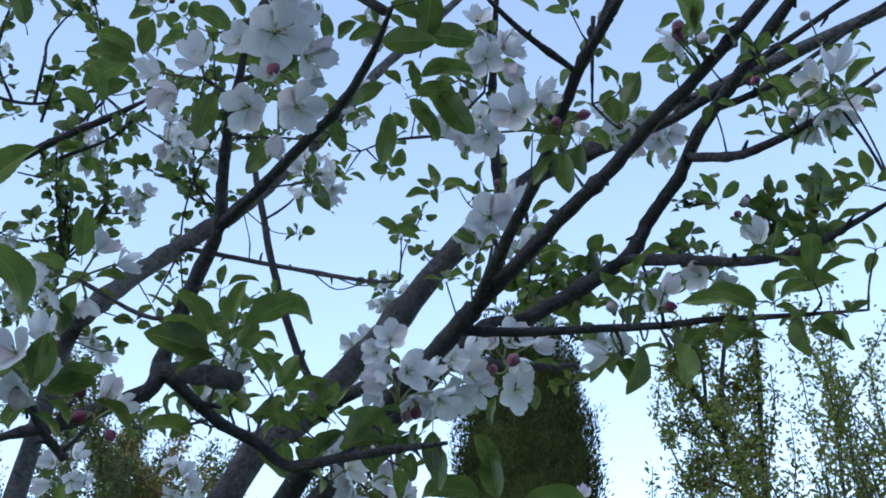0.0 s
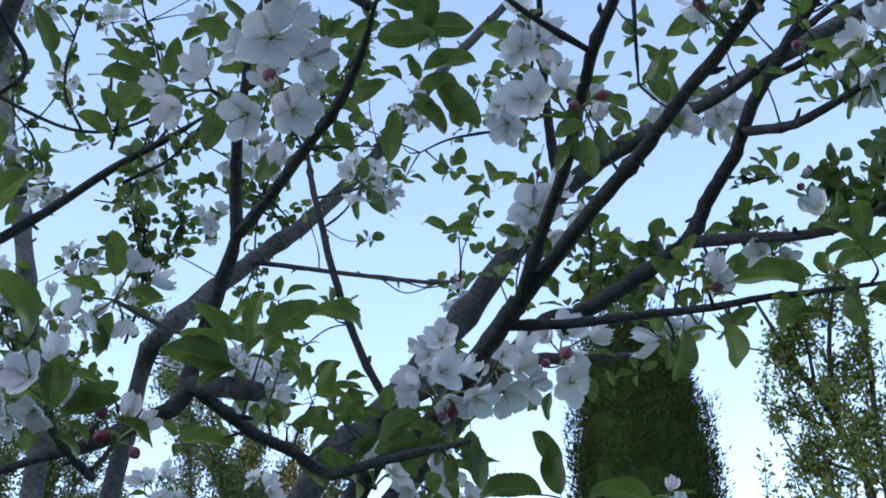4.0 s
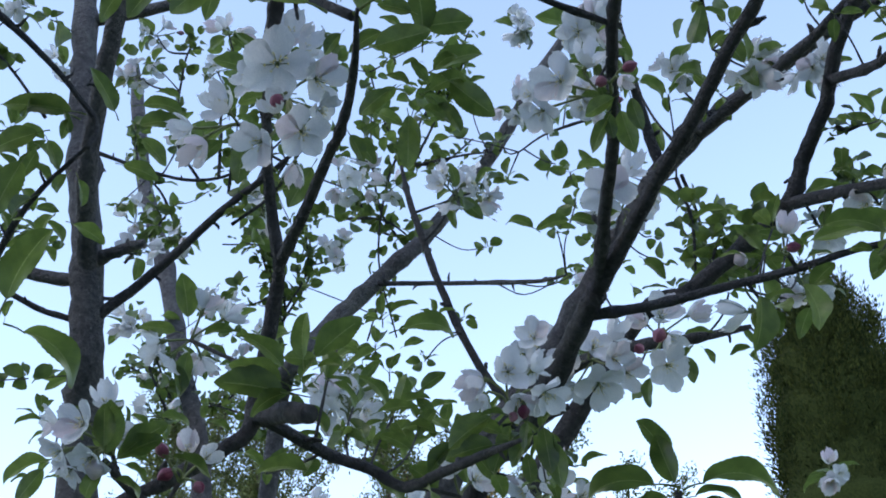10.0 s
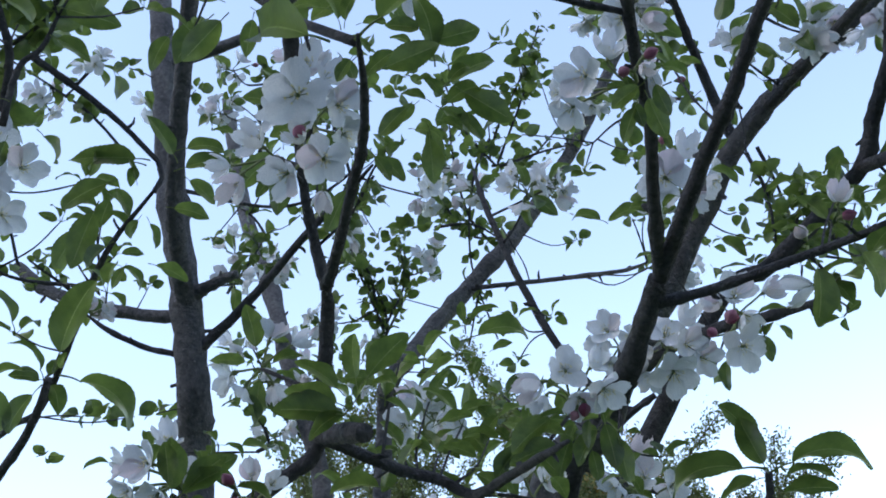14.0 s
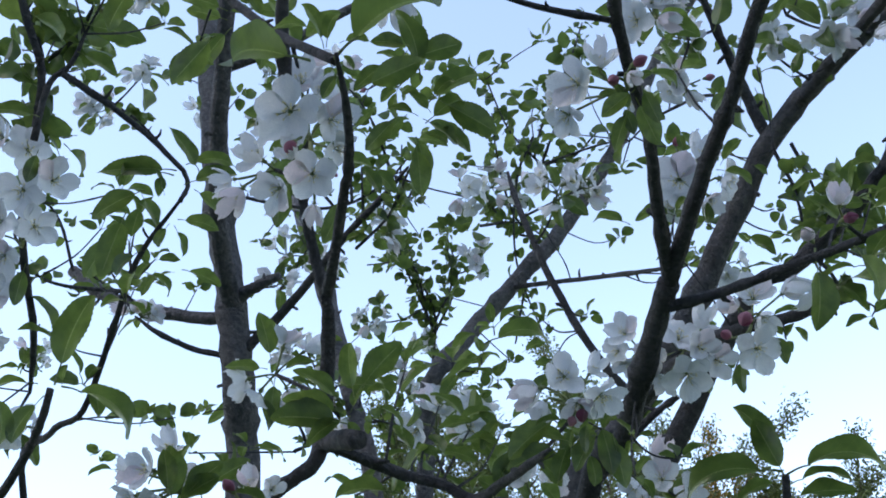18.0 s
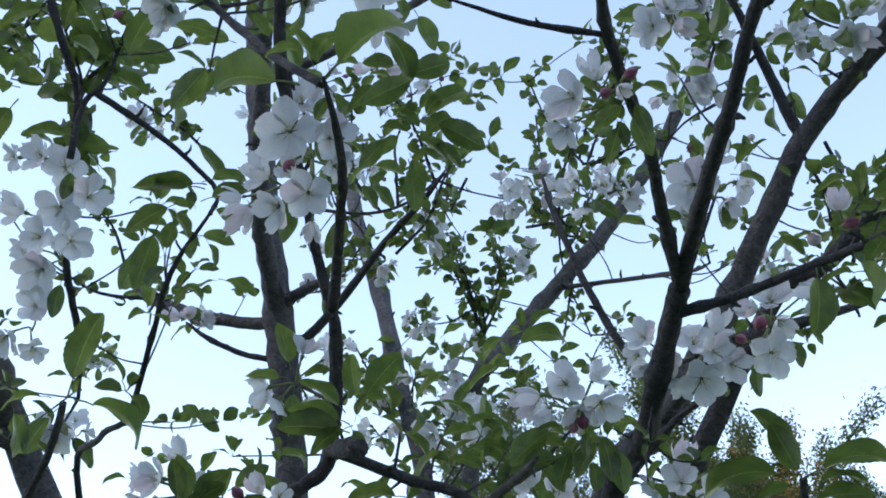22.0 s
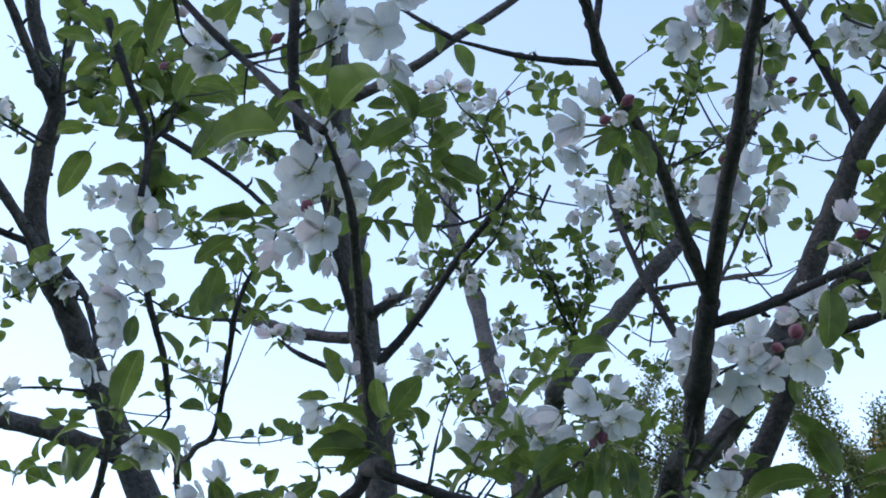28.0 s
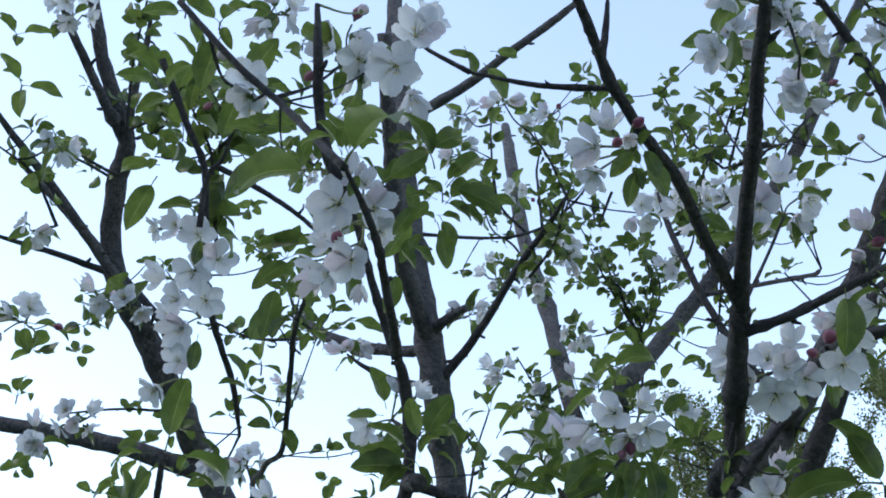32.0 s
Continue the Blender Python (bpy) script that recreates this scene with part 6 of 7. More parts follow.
leaf((-0.249, 0.696, 1.954), (-0.227, 0.707, 1.964), (-0.307, 0.008, 0.952), 30)
leaf((-0.256, 0.699, 1.952), (-0.268, 0.709, 1.921), (-0.606, 0.571, 0.553), 0)
leaf((-0.246, 0.701, 1.950), (-0.234, 0.714, 1.945), (0.189, 0.291, 0.938), 32)
leaf((-0.131, 0.615, 1.850), (-0.171, 0.597, 1.861), (0.040, 0.702, 0.711), 2)
leaf((-0.136, 0.617, 1.866), (-0.155, 0.599, 1.890), (0.218, 0.715, 0.665), 0)
leaf((-0.126, 0.618, 1.870), (-0.092, 0.614, 1.893), (-0.389, 0.341, 0.856), 4)
leaf((-0.128, 0.619, 1.867), (-0.123, 0.603, 1.898), (-0.689, 0.566, 0.452), 5)
leaf((-0.119, 0.612, 1.864), (-0.097, 0.615, 1.867), (-0.087, 0.053, 0.995), 3)
leaf((-0.113, 0.616, 1.859), (-0.093, 0.628, 1.844), (0.480, 0.284, 0.830), 1)
leaf((-0.128, 0.614, 1.854), (-0.159, 0.609, 1.845), (-0.133, 0.391, 0.911), 1)
leaf((-0.137, 0.622, 1.860), (-0.163, 0.595, 1.872), (-0.119, 0.569, 0.814), 0)
leaf((-0.134, 0.623, 1.861), (-0.124, 0.621, 1.877), (-0.693, 0.321, 0.645), 5)
leaf((-0.140, 0.625, 1.862), (-0.136, 0.638, 1.843), (-0.073, 0.775, 0.628), 1)
leaf((-0.217, 0.553, 1.804), (-0.213, 0.543, 1.828), (-0.457, 0.717, 0.526), 2)
leaf((-0.213, 0.557, 1.801), (-0.188, 0.562, 1.821), (-0.450, 0.261, 0.854), 4)
leaf((-0.218, 0.559, 1.804), (-0.233, 0.558, 1.782), (-0.493, 0.526, 0.693), 45)
leaf((-0.241, 0.539, 1.799), (-0.256, 0.536, 1.779), (-0.371, 0.652, 0.661), 0)
leaf((-0.244, 0.537, 1.823), (-0.258, 0.527, 1.823), (0.127, 0.185, 0.975), 47)
leaf((-0.214, 0.562, 1.803), (-0.199, 0.574, 1.796), (0.236, 0.432, 0.870), 1)
leaf((-0.443, 0.593, 2.188), (-0.458, 0.598, 2.164), (-0.648, 0.476, 0.594), 2)
leaf((-0.468, 0.619, 2.092), (-0.484, 0.626, 2.061), (-0.708, 0.408, 0.576), 0)
leaf((-0.452, 0.614, 2.195), (-0.447, 0.628, 2.188), (0.118, 0.568, 0.815), 51)
leaf((-0.044, 0.454, 1.988), (-0.054, 0.389, 1.954), (-0.243, 0.428, 0.871), 5)
leaf((-0.013, 0.525, 2.008), (-0.004, 0.496, 2.040), (0.100, 0.844, 0.527), 1)
leaf((-0.096, 0.435, 2.019), (-0.124, 0.434, 1.998), (-0.500, 0.539, 0.678), 2)
leaf((-0.090, 0.437, 2.036), (-0.106, 0.415, 2.041), (-0.051, 0.526, 0.849), 0)
leaf((-0.041, 0.501, 1.999), (-0.007, 0.511, 2.010), (-0.410, 0.555, 0.724), 4)
leaf((-0.037, 0.474, 2.012), (-0.021, 0.481, 2.015), (-0.150, -0.026, 0.988), 1)
leaf((-0.046, 0.486, 2.003), (-0.059, 0.488, 1.992), (-0.590, 0.386, 0.709), 2)
leaf((-0.043, 0.468, 2.006), (-0.040, 0.448, 2.024), (0.191, 0.797, 0.573), 5)
leaf((-0.040, 0.465, 2.003), (-0.028, 0.455, 2.019), (-0.815, 0.189, 0.548), 3)
leaf((-0.049, 0.468, 2.025), (-0.068, 0.450, 2.026), (0.156, 0.044, 0.987), 1)
leaf((-0.041, 0.480, 2.011), (-0.037, 0.490, 2.005), (0.208, 0.577, 0.790), 5)
leaf((-0.100, 0.518, 2.061), (-0.094, 0.488, 2.090), (0.244, 0.781, 0.575), 0)
leaf((-0.153, 0.506, 2.118), (-0.168, 0.484, 2.119), (-0.208, 0.429, 0.879), 2)
leaf((-0.157, 0.508, 2.143), (-0.148, 0.496, 2.159), (0.120, 0.902, 0.415), 1)
leaf((-0.125, 0.520, 2.131), (-0.108, 0.510, 2.152), (-0.754, 0.313, 0.577), 3)
leaf((-0.095, 0.512, 2.071), (-0.070, 0.516, 2.088), (-0.568, -0.127, 0.813), 4)
leaf((-0.133, 0.507, 2.104), (-0.124, 0.527, 2.096), (-0.023, 0.521, 0.853), 2)
leaf((-0.134, 0.523, 2.121), (-0.134, 0.504, 2.135), (-0.190, 0.739, 0.647), 4)
leaf((-0.119, 0.538, 2.151), (-0.100, 0.532, 2.170), (-0.766, 0.044, 0.641), 0)
leaf((-0.171, 0.508, 2.160), (-0.176, 0.491, 2.168), (-0.059, 0.620, 0.782), 1)
leaf((-0.073, 0.515, 2.041), (-0.069, 0.532, 2.028), (0.053, 0.670, 0.741), 3)
leaf((-0.124, 0.688, 2.277), (-0.122, 0.717, 2.253), (-0.106, 0.733, 0.672), 2)
leaf((-0.130, 0.668, 2.290), (-0.134, 0.689, 2.269), (0.158, 0.794, 0.587), 0)
leaf((-0.128, 0.680, 2.281), (-0.142, 0.661, 2.287), (-0.077, 0.451, 0.889), 4)
leaf((-0.114, 0.687, 2.285), (-0.094, 0.706, 2.280), (-0.208, 0.429, 0.879), 1)
leaf((-0.030, 0.459, 1.987), (0.049, 0.433, 1.981), (-0.613, 0.097, 0.784), 5)
leaf((-0.004, 0.530, 1.992), (0.017, 0.555, 1.977), (-0.255, 0.693, 0.674), 2)
leaf((-0.030, 0.525, 1.989), (-0.053, 0.525, 1.975), (-0.480, 0.582, 0.656), 0)
leaf((-0.021, 0.534, 1.978), (-0.007, 0.545, 1.975), (0.012, 0.261, 0.965), 1)
leaf((-0.029, 0.542, 1.980), (-0.036, 0.559, 1.956), (-0.161, 0.827, 0.538), 4)
leaf((-0.013, 0.525, 2.001), (-0.024, 0.519, 1.999), (-0.062, -0.082, 0.995), 5)
leaf((-0.013, 0.534, 1.999), (0.005, 0.532, 2.010), (-0.573, 0.302, 0.762), 3)
leaf((-0.066, 0.538, 1.976), (-0.061, 0.552, 1.963), (0.002, 0.732, 0.681), 2)
leaf((-0.022, 0.535, 1.992), (-0.034, 0.522, 1.999), (0.227, 0.328, 0.917), 1)
leaf((-0.013, 0.535, 1.990), (-0.018, 0.522, 2.001), (0.073, 0.684, 0.726), 0)
leaf((-0.015, 0.542, 1.989), (-0.002, 0.561, 1.976), (0.106, 0.579, 0.809), 5)
leaf((-0.046, 0.546, 1.982), (-0.061, 0.543, 1.974), (-0.484, 0.310, 0.818), 3)
leaf((-0.373, 0.692, 2.197), (-0.420, 0.648, 2.192), (-0.129, 0.310, 0.942), 4)
leaf((-0.400, 0.682, 2.180), (-0.441, 0.660, 2.157), (-0.403, 0.295, 0.866), 0)
leaf((-0.404, 0.682, 2.176), (-0.402, 0.704, 2.156), (-0.073, 0.774, 0.629), 2)
leaf((-0.233, 0.560, 2.062), (-0.205, 0.579, 2.069), (-0.141, 0.073, 0.987), 1)
leaf((-0.239, 0.566, 2.050), (-0.208, 0.584, 2.061), (-0.311, 0.275, 0.910), 5)
leaf((-0.235, 0.573, 2.048), (-0.224, 0.594, 2.035), (-0.037, 0.662, 0.749), 2)
leaf((-0.251, 0.575, 2.029), (-0.231, 0.596, 2.027), (-0.123, 0.467, 0.876), 0)
leaf((-0.389, 0.696, 2.177), (-0.386, 0.681, 2.196), (0.188, 0.826, 0.531), 4)
leaf((-0.430, 0.681, 2.148), (-0.465, 0.680, 2.107), (-0.576, 0.466, 0.671), 1)
leaf((-0.425, 0.715, 2.117), (-0.408, 0.742, 2.105), (0.276, 0.379, 0.883), 3)
leaf((-0.395, 0.711, 2.156), (-0.413, 0.711, 2.136), (-0.632, 0.306, 0.712), 3)
leaf((-0.418, 0.722, 2.118), (-0.433, 0.722, 2.099), (-0.644, 0.308, 0.700), 4)
leaf((-0.392, 0.715, 2.155), (-0.392, 0.734, 2.133), (0.105, 0.800, 0.590), 5)
leaf((-0.239, 0.476, 1.854), (-0.216, 0.470, 1.902), (-0.773, 0.246, 0.584), 5)
leaf((-0.237, 0.480, 1.855), (-0.211, 0.523, 1.843), (0.077, 0.362, 0.929), 3)
leaf((-0.244, 0.469, 1.854), (-0.261, 0.446, 1.850), (0.004, 0.058, 0.998), 1)
leaf((-0.258, 0.453, 1.847), (-0.262, 0.467, 1.821), (-0.090, 0.829, 0.552), 0)
leaf((-0.237, 0.480, 1.855), (-0.233, 0.476, 1.866), (-0.875, 0.115, 0.471), 1)
leaf((-0.244, 0.474, 1.848), (-0.261, 0.467, 1.823), (-0.651, 0.224, 0.725), 5)
leaf((0.051, 0.964, 1.884), (-0.032, 0.939, 1.892), (-0.224, 0.367, 0.903), 3)
leaf((0.051, 0.966, 1.879), (0.041, 0.947, 1.921), (-0.243, 0.772, 0.588), 2)
leaf((0.055, 0.956, 1.878), (0.134, 0.965, 1.889), (-0.341, 0.212, 0.916), 3)
leaf((0.050, 0.966, 1.893), (0.034, 0.944, 1.939), (0.263, 0.694, 0.670), 5)
leaf((0.048, 0.966, 1.877), (0.010, 0.959, 1.870), (-0.372, 0.338, 0.864), 0)
leaf((0.052, 0.968, 1.873), (0.101, 0.975, 1.879), (-0.248, -0.064, 0.967), 1)
leaf((0.049, 0.971, 1.863), (0.095, 0.980, 1.864), (-0.216, 0.134, 0.967), 4)
leaf((-0.033, 0.723, 1.844), (-0.067, 0.709, 1.836), (-0.416, 0.497, 0.761), 2)
leaf((-0.030, 0.728, 1.849), (-0.052, 0.712, 1.859), (-0.054, 0.439, 0.897), 0)
leaf((-0.001, 0.730, 1.848), (-0.002, 0.743, 1.818), (-0.206, 0.799, 0.564), 4)
leaf((-0.011, 0.734, 1.855), (-0.032, 0.734, 1.834), (-0.581, 0.461, 0.670), 2)
leaf((-0.071, 0.717, 1.853), (-0.094, 0.700, 1.862), (-0.062, 0.432, 0.900), 1)
leaf((-0.092, 0.721, 1.846), (-0.110, 0.704, 1.858), (-0.134, 0.583, 0.801), 0)
leaf((-0.046, 0.732, 1.821), (-0.034, 0.727, 1.846), (-0.654, 0.479, 0.586), 4)
leaf((-0.077, 0.720, 1.866), (-0.085, 0.709, 1.879), (-0.066, 0.679, 0.731), 2)
leaf((-0.058, 0.727, 1.847), (-0.045, 0.742, 1.829), (-0.153, 0.684, 0.713), 0)
leaf((-0.062, 0.722, 1.852), (-0.084, 0.719, 1.832), (-0.559, 0.461, 0.689), 2)
leaf((-0.101, 0.718, 1.840), (-0.084, 0.733, 1.828), (-0.203, 0.617, 0.760), 4)
leaf((-0.021, 0.734, 1.845), (-0.021, 0.744, 1.821), (-0.120, 0.814, 0.568), 1)
leaf((-0.103, 0.702, 1.872), (-0.080, 0.710, 1.883), (-0.419, 0.133, 0.898), 5)
leaf((-0.016, 0.518, 2.022), (0.018, 0.520, 2.019), (0.040, 0.623, 0.782), 2)
leaf((-0.030, 0.515, 2.024), (-0.055, 0.517, 2.019), (-0.126, 0.322, 0.938), 0)
leaf((-0.031, 0.537, 1.999), (-0.050, 0.540, 1.993), (-0.104, 0.630, 0.770), 4)
leaf((-0.022, 0.541, 1.994), (-0.007, 0.554, 1.979), (0.332, 0.635, 0.698), 2)
leaf((-0.022, 0.543, 1.992), (0.009, 0.538, 1.998), (-0.148, 0.325, 0.934), 1)
leaf((-0.010, 0.548, 2.003), (0.011, 0.560, 1.987), (0.234, 0.670, 0.705), 0)
leaf((-0.031, 0.546, 1.988), (-0.032, 0.561, 1.969), (-0.342, 0.800, 0.494), 2)
leaf((-0.022, 0.544, 2.007), (0.018, 0.538, 2.014), (-0.154, 0.241, 0.958), 5)
leaf((-0.009, 0.506, 2.020), (-0.028, 0.498, 2.028), (0.247, 0.510, 0.824), 2)
leaf((-0.140, 0.550, 2.009), (-0.152, 0.568, 1.983), (-0.243, 0.776, 0.582), 2)
leaf((-0.098, 0.567, 1.984), (-0.121, 0.578, 1.963), (-0.249, 0.678, 0.692), 0)
leaf((-0.072, 0.555, 1.988), (-0.060, 0.568, 1.973), (0.427, 0.601, 0.675), 4)
leaf((-0.107, 0.554, 2.029), (-0.141, 0.546, 2.030), (0.088, 0.401, 0.912), 0)
leaf((-0.130, 0.547, 2.047), (-0.153, 0.533, 2.056), (0.239, 0.589, 0.772), 2)
leaf((-0.123, 0.543, 2.053), (-0.136, 0.527, 2.067), (0.418, 0.594, 0.687), 4)
leaf((-0.021, 0.518, 2.021), (-0.031, 0.509, 2.031), (0.508, 0.446, 0.737), 1)
leaf((-0.219, 0.558, 1.801), (-0.211, 0.547, 1.831), (-0.250, 0.788, 0.562), 2)
leaf((-0.218, 0.559, 1.801), (-0.190, 0.563, 1.814), (-0.185, 0.330, 0.926), 4)
leaf((-0.224, 0.569, 1.799), (-0.205, 0.580, 1.790), (0.334, 0.454, 0.826), 1)
leaf((-0.199, 0.584, 1.813), (-0.172, 0.596, 1.803), (0.346, 0.279, 0.896), 0)
leaf((-0.266, 0.695, 1.940), (-0.264, 0.709, 1.916), (0.341, 0.788, 0.512), 0)
leaf((-0.278, 0.696, 2.183), (-0.292, 0.680, 2.193), (0.388, 0.572, 0.722), 1)
leaf((-0.249, 0.715, 2.173), (-0.290, 0.717, 2.152), (-0.240, 0.425, 0.873), 2)
leaf((-0.251, 0.725, 2.160), (-0.282, 0.727, 2.145), (-0.262, 0.345, 0.901), 0)
leaf((-0.247, 0.717, 2.171), (-0.238, 0.698, 2.197), (-0.480, 0.665, 0.572), 4)
leaf((-0.238, 0.713, 2.180), (-0.211, 0.708, 2.194), (-0.307, 0.357, 0.882), 5)
leaf((-0.245, 0.715, 2.175), (-0.225, 0.727, 2.168), (0.357, 0.373, 0.856), 3)
leaf((-0.458, 0.529, 2.365), (-0.453, 0.481, 2.389), (-0.174, 0.110, 1.528), 9)
leaf((-0.460, 0.524, 2.369), (-0.499, 0.497, 2.386), (-0.255, 0.346, 0.888), 10)
leaf((-0.454, 0.535, 2.363), (-0.430, 0.507, 2.384), (-0.323, 0.082, 1.388), 11)
leaf((-0.441, 0.533, 2.342), (-0.484, 0.517, 2.342), (-0.473, -0.137, 1.336), 12)
leaf((-0.454, 0.543, 2.353), (-0.409, 0.534, 2.374), (-0.846, 0.180, 1.000), 13)
leaf((-0.286, 0.498, 2.305), (-0.333, 0.507, 2.273), (0.012, -0.178, 1.203), 14)
leaf((-0.322, 0.541, 2.311), (-0.336, 0.526, 2.276), (-0.639, 0.826, 0.891), 15)
leaf((-0.413, 0.578, 2.320), (-0.424, 0.559, 2.357), (-0.106, 0.097, 1.249), 16)
leaf((-0.453, 0.560, 2.335), (-0.418, 0.587, 2.305), (-0.407, 0.216, 1.369), 17)
leaf((-0.389, 0.573, 2.295), (-0.360, 0.620, 2.299), (-0.540, 0.066, 0.618), 18)
leaf((-0.399, 0.583, 2.274), (-0.388, 0.619, 2.271), (-0.024, 0.385, 0.953), 20)
leaf((-0.534, 0.578, 2.321), (-0.556, 0.534, 2.311), (-0.402, 0.288, 0.886), 21)
leaf((-0.518, 0.569, 2.292), (-0.575, 0.572, 2.257), (-0.196, 0.129, 1.430), 22)
leaf((-0.467, 0.562, 2.318), (-0.467, 0.565, 2.278), (-0.234, 0.349, 1.314), 23)
leaf((-0.430, 0.552, 2.368), (-0.458, 0.564, 2.353), (-0.243, 0.001, 1.272), 24)
leaf((-0.808, 0.570, 2.504), (-0.769, 0.584, 2.491), (-0.573, -0.165, 1.597), 25)
leaf((-0.813, 0.554, 2.517), (-0.834, 0.578, 2.495), (-0.294, -0.484, 0.961), 26)
leaf((-0.387, 0.703, 2.204), (-0.417, 0.649, 2.196), (-0.338, 0.351, 1.575), 27)
leaf((-0.323, 0.671, 2.159), (-0.336, 0.649, 2.198), (-0.207, 0.051, 1.277), 28)
leaf((-0.402, 0.587, 2.173), (-0.382, 0.600, 2.140), (-0.457, 0.181, 1.750), 29)
leaf((-0.577, 0.627, 2.311), (-0.545, 0.642, 2.292), (0.335, 0.166, 0.884), 31)
leaf((-0.210, 0.539, 2.246), (-0.225, 0.559, 2.235), (-0.292, 0.435, 1.594), 32)
leaf((-0.219, 0.526, 2.252), (-0.191, 0.533, 2.236), (-0.705, 0.631, 1.028), 33)
leaf((0.147, 0.760, 1.942), (0.140, 0.761, 1.898), (0.550, -0.407, 0.498), 2)
leaf((0.173, 0.759, 1.944), (0.184, 0.760, 1.901), (0.245, 0.363, 0.756), 0)
leaf((0.185, 0.741, 1.968), (0.235, 0.743, 1.966), (-0.059, 0.261, 1.399), 1)
leaf((0.268, 0.758, 1.964), (0.268, 0.756, 1.926), (-0.175, -0.049, 1.212), 2)
leaf((0.302, 0.759, 1.960), (0.304, 0.763, 1.933), (-0.388, -0.133, 1.265), 4)
leaf((0.219, 0.771, 1.939), (0.245, 0.766, 1.947), (0.124, -0.099, 0.874), 0)
leaf((-0.641, 1.182, 2.664), (-0.630, 1.211, 2.645), (0.166, 0.593, 0.929), 6)
leaf((-0.635, 1.174, 2.684), (-0.590, 1.176, 2.660), (-0.486, 0.046, 1.172), 7)
leaf((-0.182, 0.754, 1.931), (-0.151, 0.758, 1.959), (0.042, -0.367, 0.616), 14)
leaf((-0.306, 0.681, 1.858), (-0.281, 0.646, 1.882), (-0.611, 0.149, 1.432), 15)
leaf((-0.297, 0.675, 1.867), (-0.270, 0.686, 1.883), (-0.409, 0.846, 1.139), 16)
leaf((-0.332, 0.669, 1.866), (-0.360, 0.645, 1.849), (-0.502, 0.392, 1.510), 17)
leaf((-0.691, 1.201, 2.238), (-0.761, 1.193, 2.240), (0.238, 0.189, 1.023), 18)
leaf((0.026, 0.969, 1.984), (0.030, 0.960, 1.959), (0.046, 1.174, 0.949), 19)
leaf((0.039, 1.087, 2.181), (0.059, 1.115, 2.169), (0.096, 0.174, 0.947), 20)
leaf((0.024, 1.101, 2.158), (0.033, 1.094, 2.133), (-0.433, 0.560, 1.370), 21)
leaf((0.111, 0.924, 2.279), (0.149, 0.917, 2.266), (0.110, 0.318, 1.077), 27)
leaf((0.280, 1.044, 2.263), (0.307, 1.046, 2.293), (0.360, -0.194, 1.082), 28)
leaf((0.287, 1.051, 2.260), (0.305, 1.039, 2.246), (0.157, -0.247, 1.338), 29)
leaf((-0.016, 1.047, 2.217), (-0.057, 1.047, 2.220), (0.194, 0.416, 1.119), 30)
leaf((-0.432, 0.580, 2.212), (-0.465, 0.556, 2.223), (-0.315, 0.181, 1.593), 12)
leaf((-0.578, 0.633, 1.997), (-0.574, 0.641, 1.953), (-0.599, 0.474, 1.231), 13)
leaf((-0.472, 0.812, 2.185), (-0.455, 0.849, 2.182), (-0.046, -0.193, 1.310), 16)
leaf((-0.406, 0.690, 2.120), (-0.419, 0.669, 2.089), (-0.516, 0.266, 0.905), 17)
leaf((-0.403, 0.665, 2.147), (-0.443, 0.681, 2.106), (-0.467, 0.614, 1.837), 18)
leaf((-0.301, 0.727, 1.914), (-0.266, 0.733, 1.906), (-0.254, 0.148, 0.974), 19)
leaf((-0.667, 0.638, 1.983), (-0.655, 0.672, 1.978), (-0.040, 0.497, 0.442), 20)
leaf((-0.175, 0.900, 2.043), (-0.114, 0.915, 2.052), (-0.325, 0.352, 1.427), 21)
leaf((-0.178, 0.902, 2.033), (-0.224, 0.895, 2.010), (0.037, -0.008, 1.059), 22)
leaf((-0.141, 0.744, 1.883), (-0.155, 0.716, 1.859), (0.033, -0.057, 1.043), 23)
leaf((0.134, 0.669, 2.083), (0.148, 0.670, 2.114), (0.594, 0.778, 1.435), 0)
leaf((0.188, 1.104, 2.432), (0.162, 1.080, 2.426), (0.646, -0.217, 0.806), 1)
leaf((0.177, 0.631, 2.106), (0.150, 0.621, 2.077), (-0.426, 0.184, 1.439), 3)
leaf((0.175, 0.625, 2.105), (0.175, 0.628, 2.131), (-0.426, 0.183, 1.439), 4)
leaf((0.181, 0.631, 2.103), (0.195, 0.613, 2.092), (-0.081, 0.494, 1.300), 5)
leaf((0.312, 0.893, 2.314), (0.314, 0.888, 2.353), (0.259, 0.299, 0.844), 6)
leaf((0.313, 0.900, 2.295), (0.298, 0.871, 2.298), (0.605, 0.439, 1.429), 7)
leaf((0.311, 0.904, 2.285), (0.367, 0.912, 2.310), (-0.137, 0.855, 1.628), 8)
leaf((0.325, 0.916, 2.273), (0.293, 0.893, 2.264), (0.176, 0.862, 1.670), 9)
leaf((0.299, 0.831, 2.183), (0.281, 0.842, 2.194), (-0.336, 0.395, 1.352), 10)
leaf((0.300, 0.830, 2.184), (0.293, 0.803, 2.186), (0.173, 0.407, 1.170), 11)
leaf((0.358, 0.893, 2.279), (0.343, 0.888, 2.244), (0.632, -0.218, 1.424), 13)
leaf((0.396, 0.997, 2.206), (0.400, 0.985, 2.257), (0.674, 0.253, 1.719), 14)
leaf((0.389, 1.001, 2.204), (0.366, 0.967, 2.215), (0.371, 0.049, 1.310), 15)
leaf((0.369, 1.015, 2.179), (0.362, 0.977, 2.198), (0.109, 0.360, 0.823), 17)
leaf((0.323, 0.994, 2.202), (0.349, 1.006, 2.216), (0.003, 0.215, 1.558), 18)
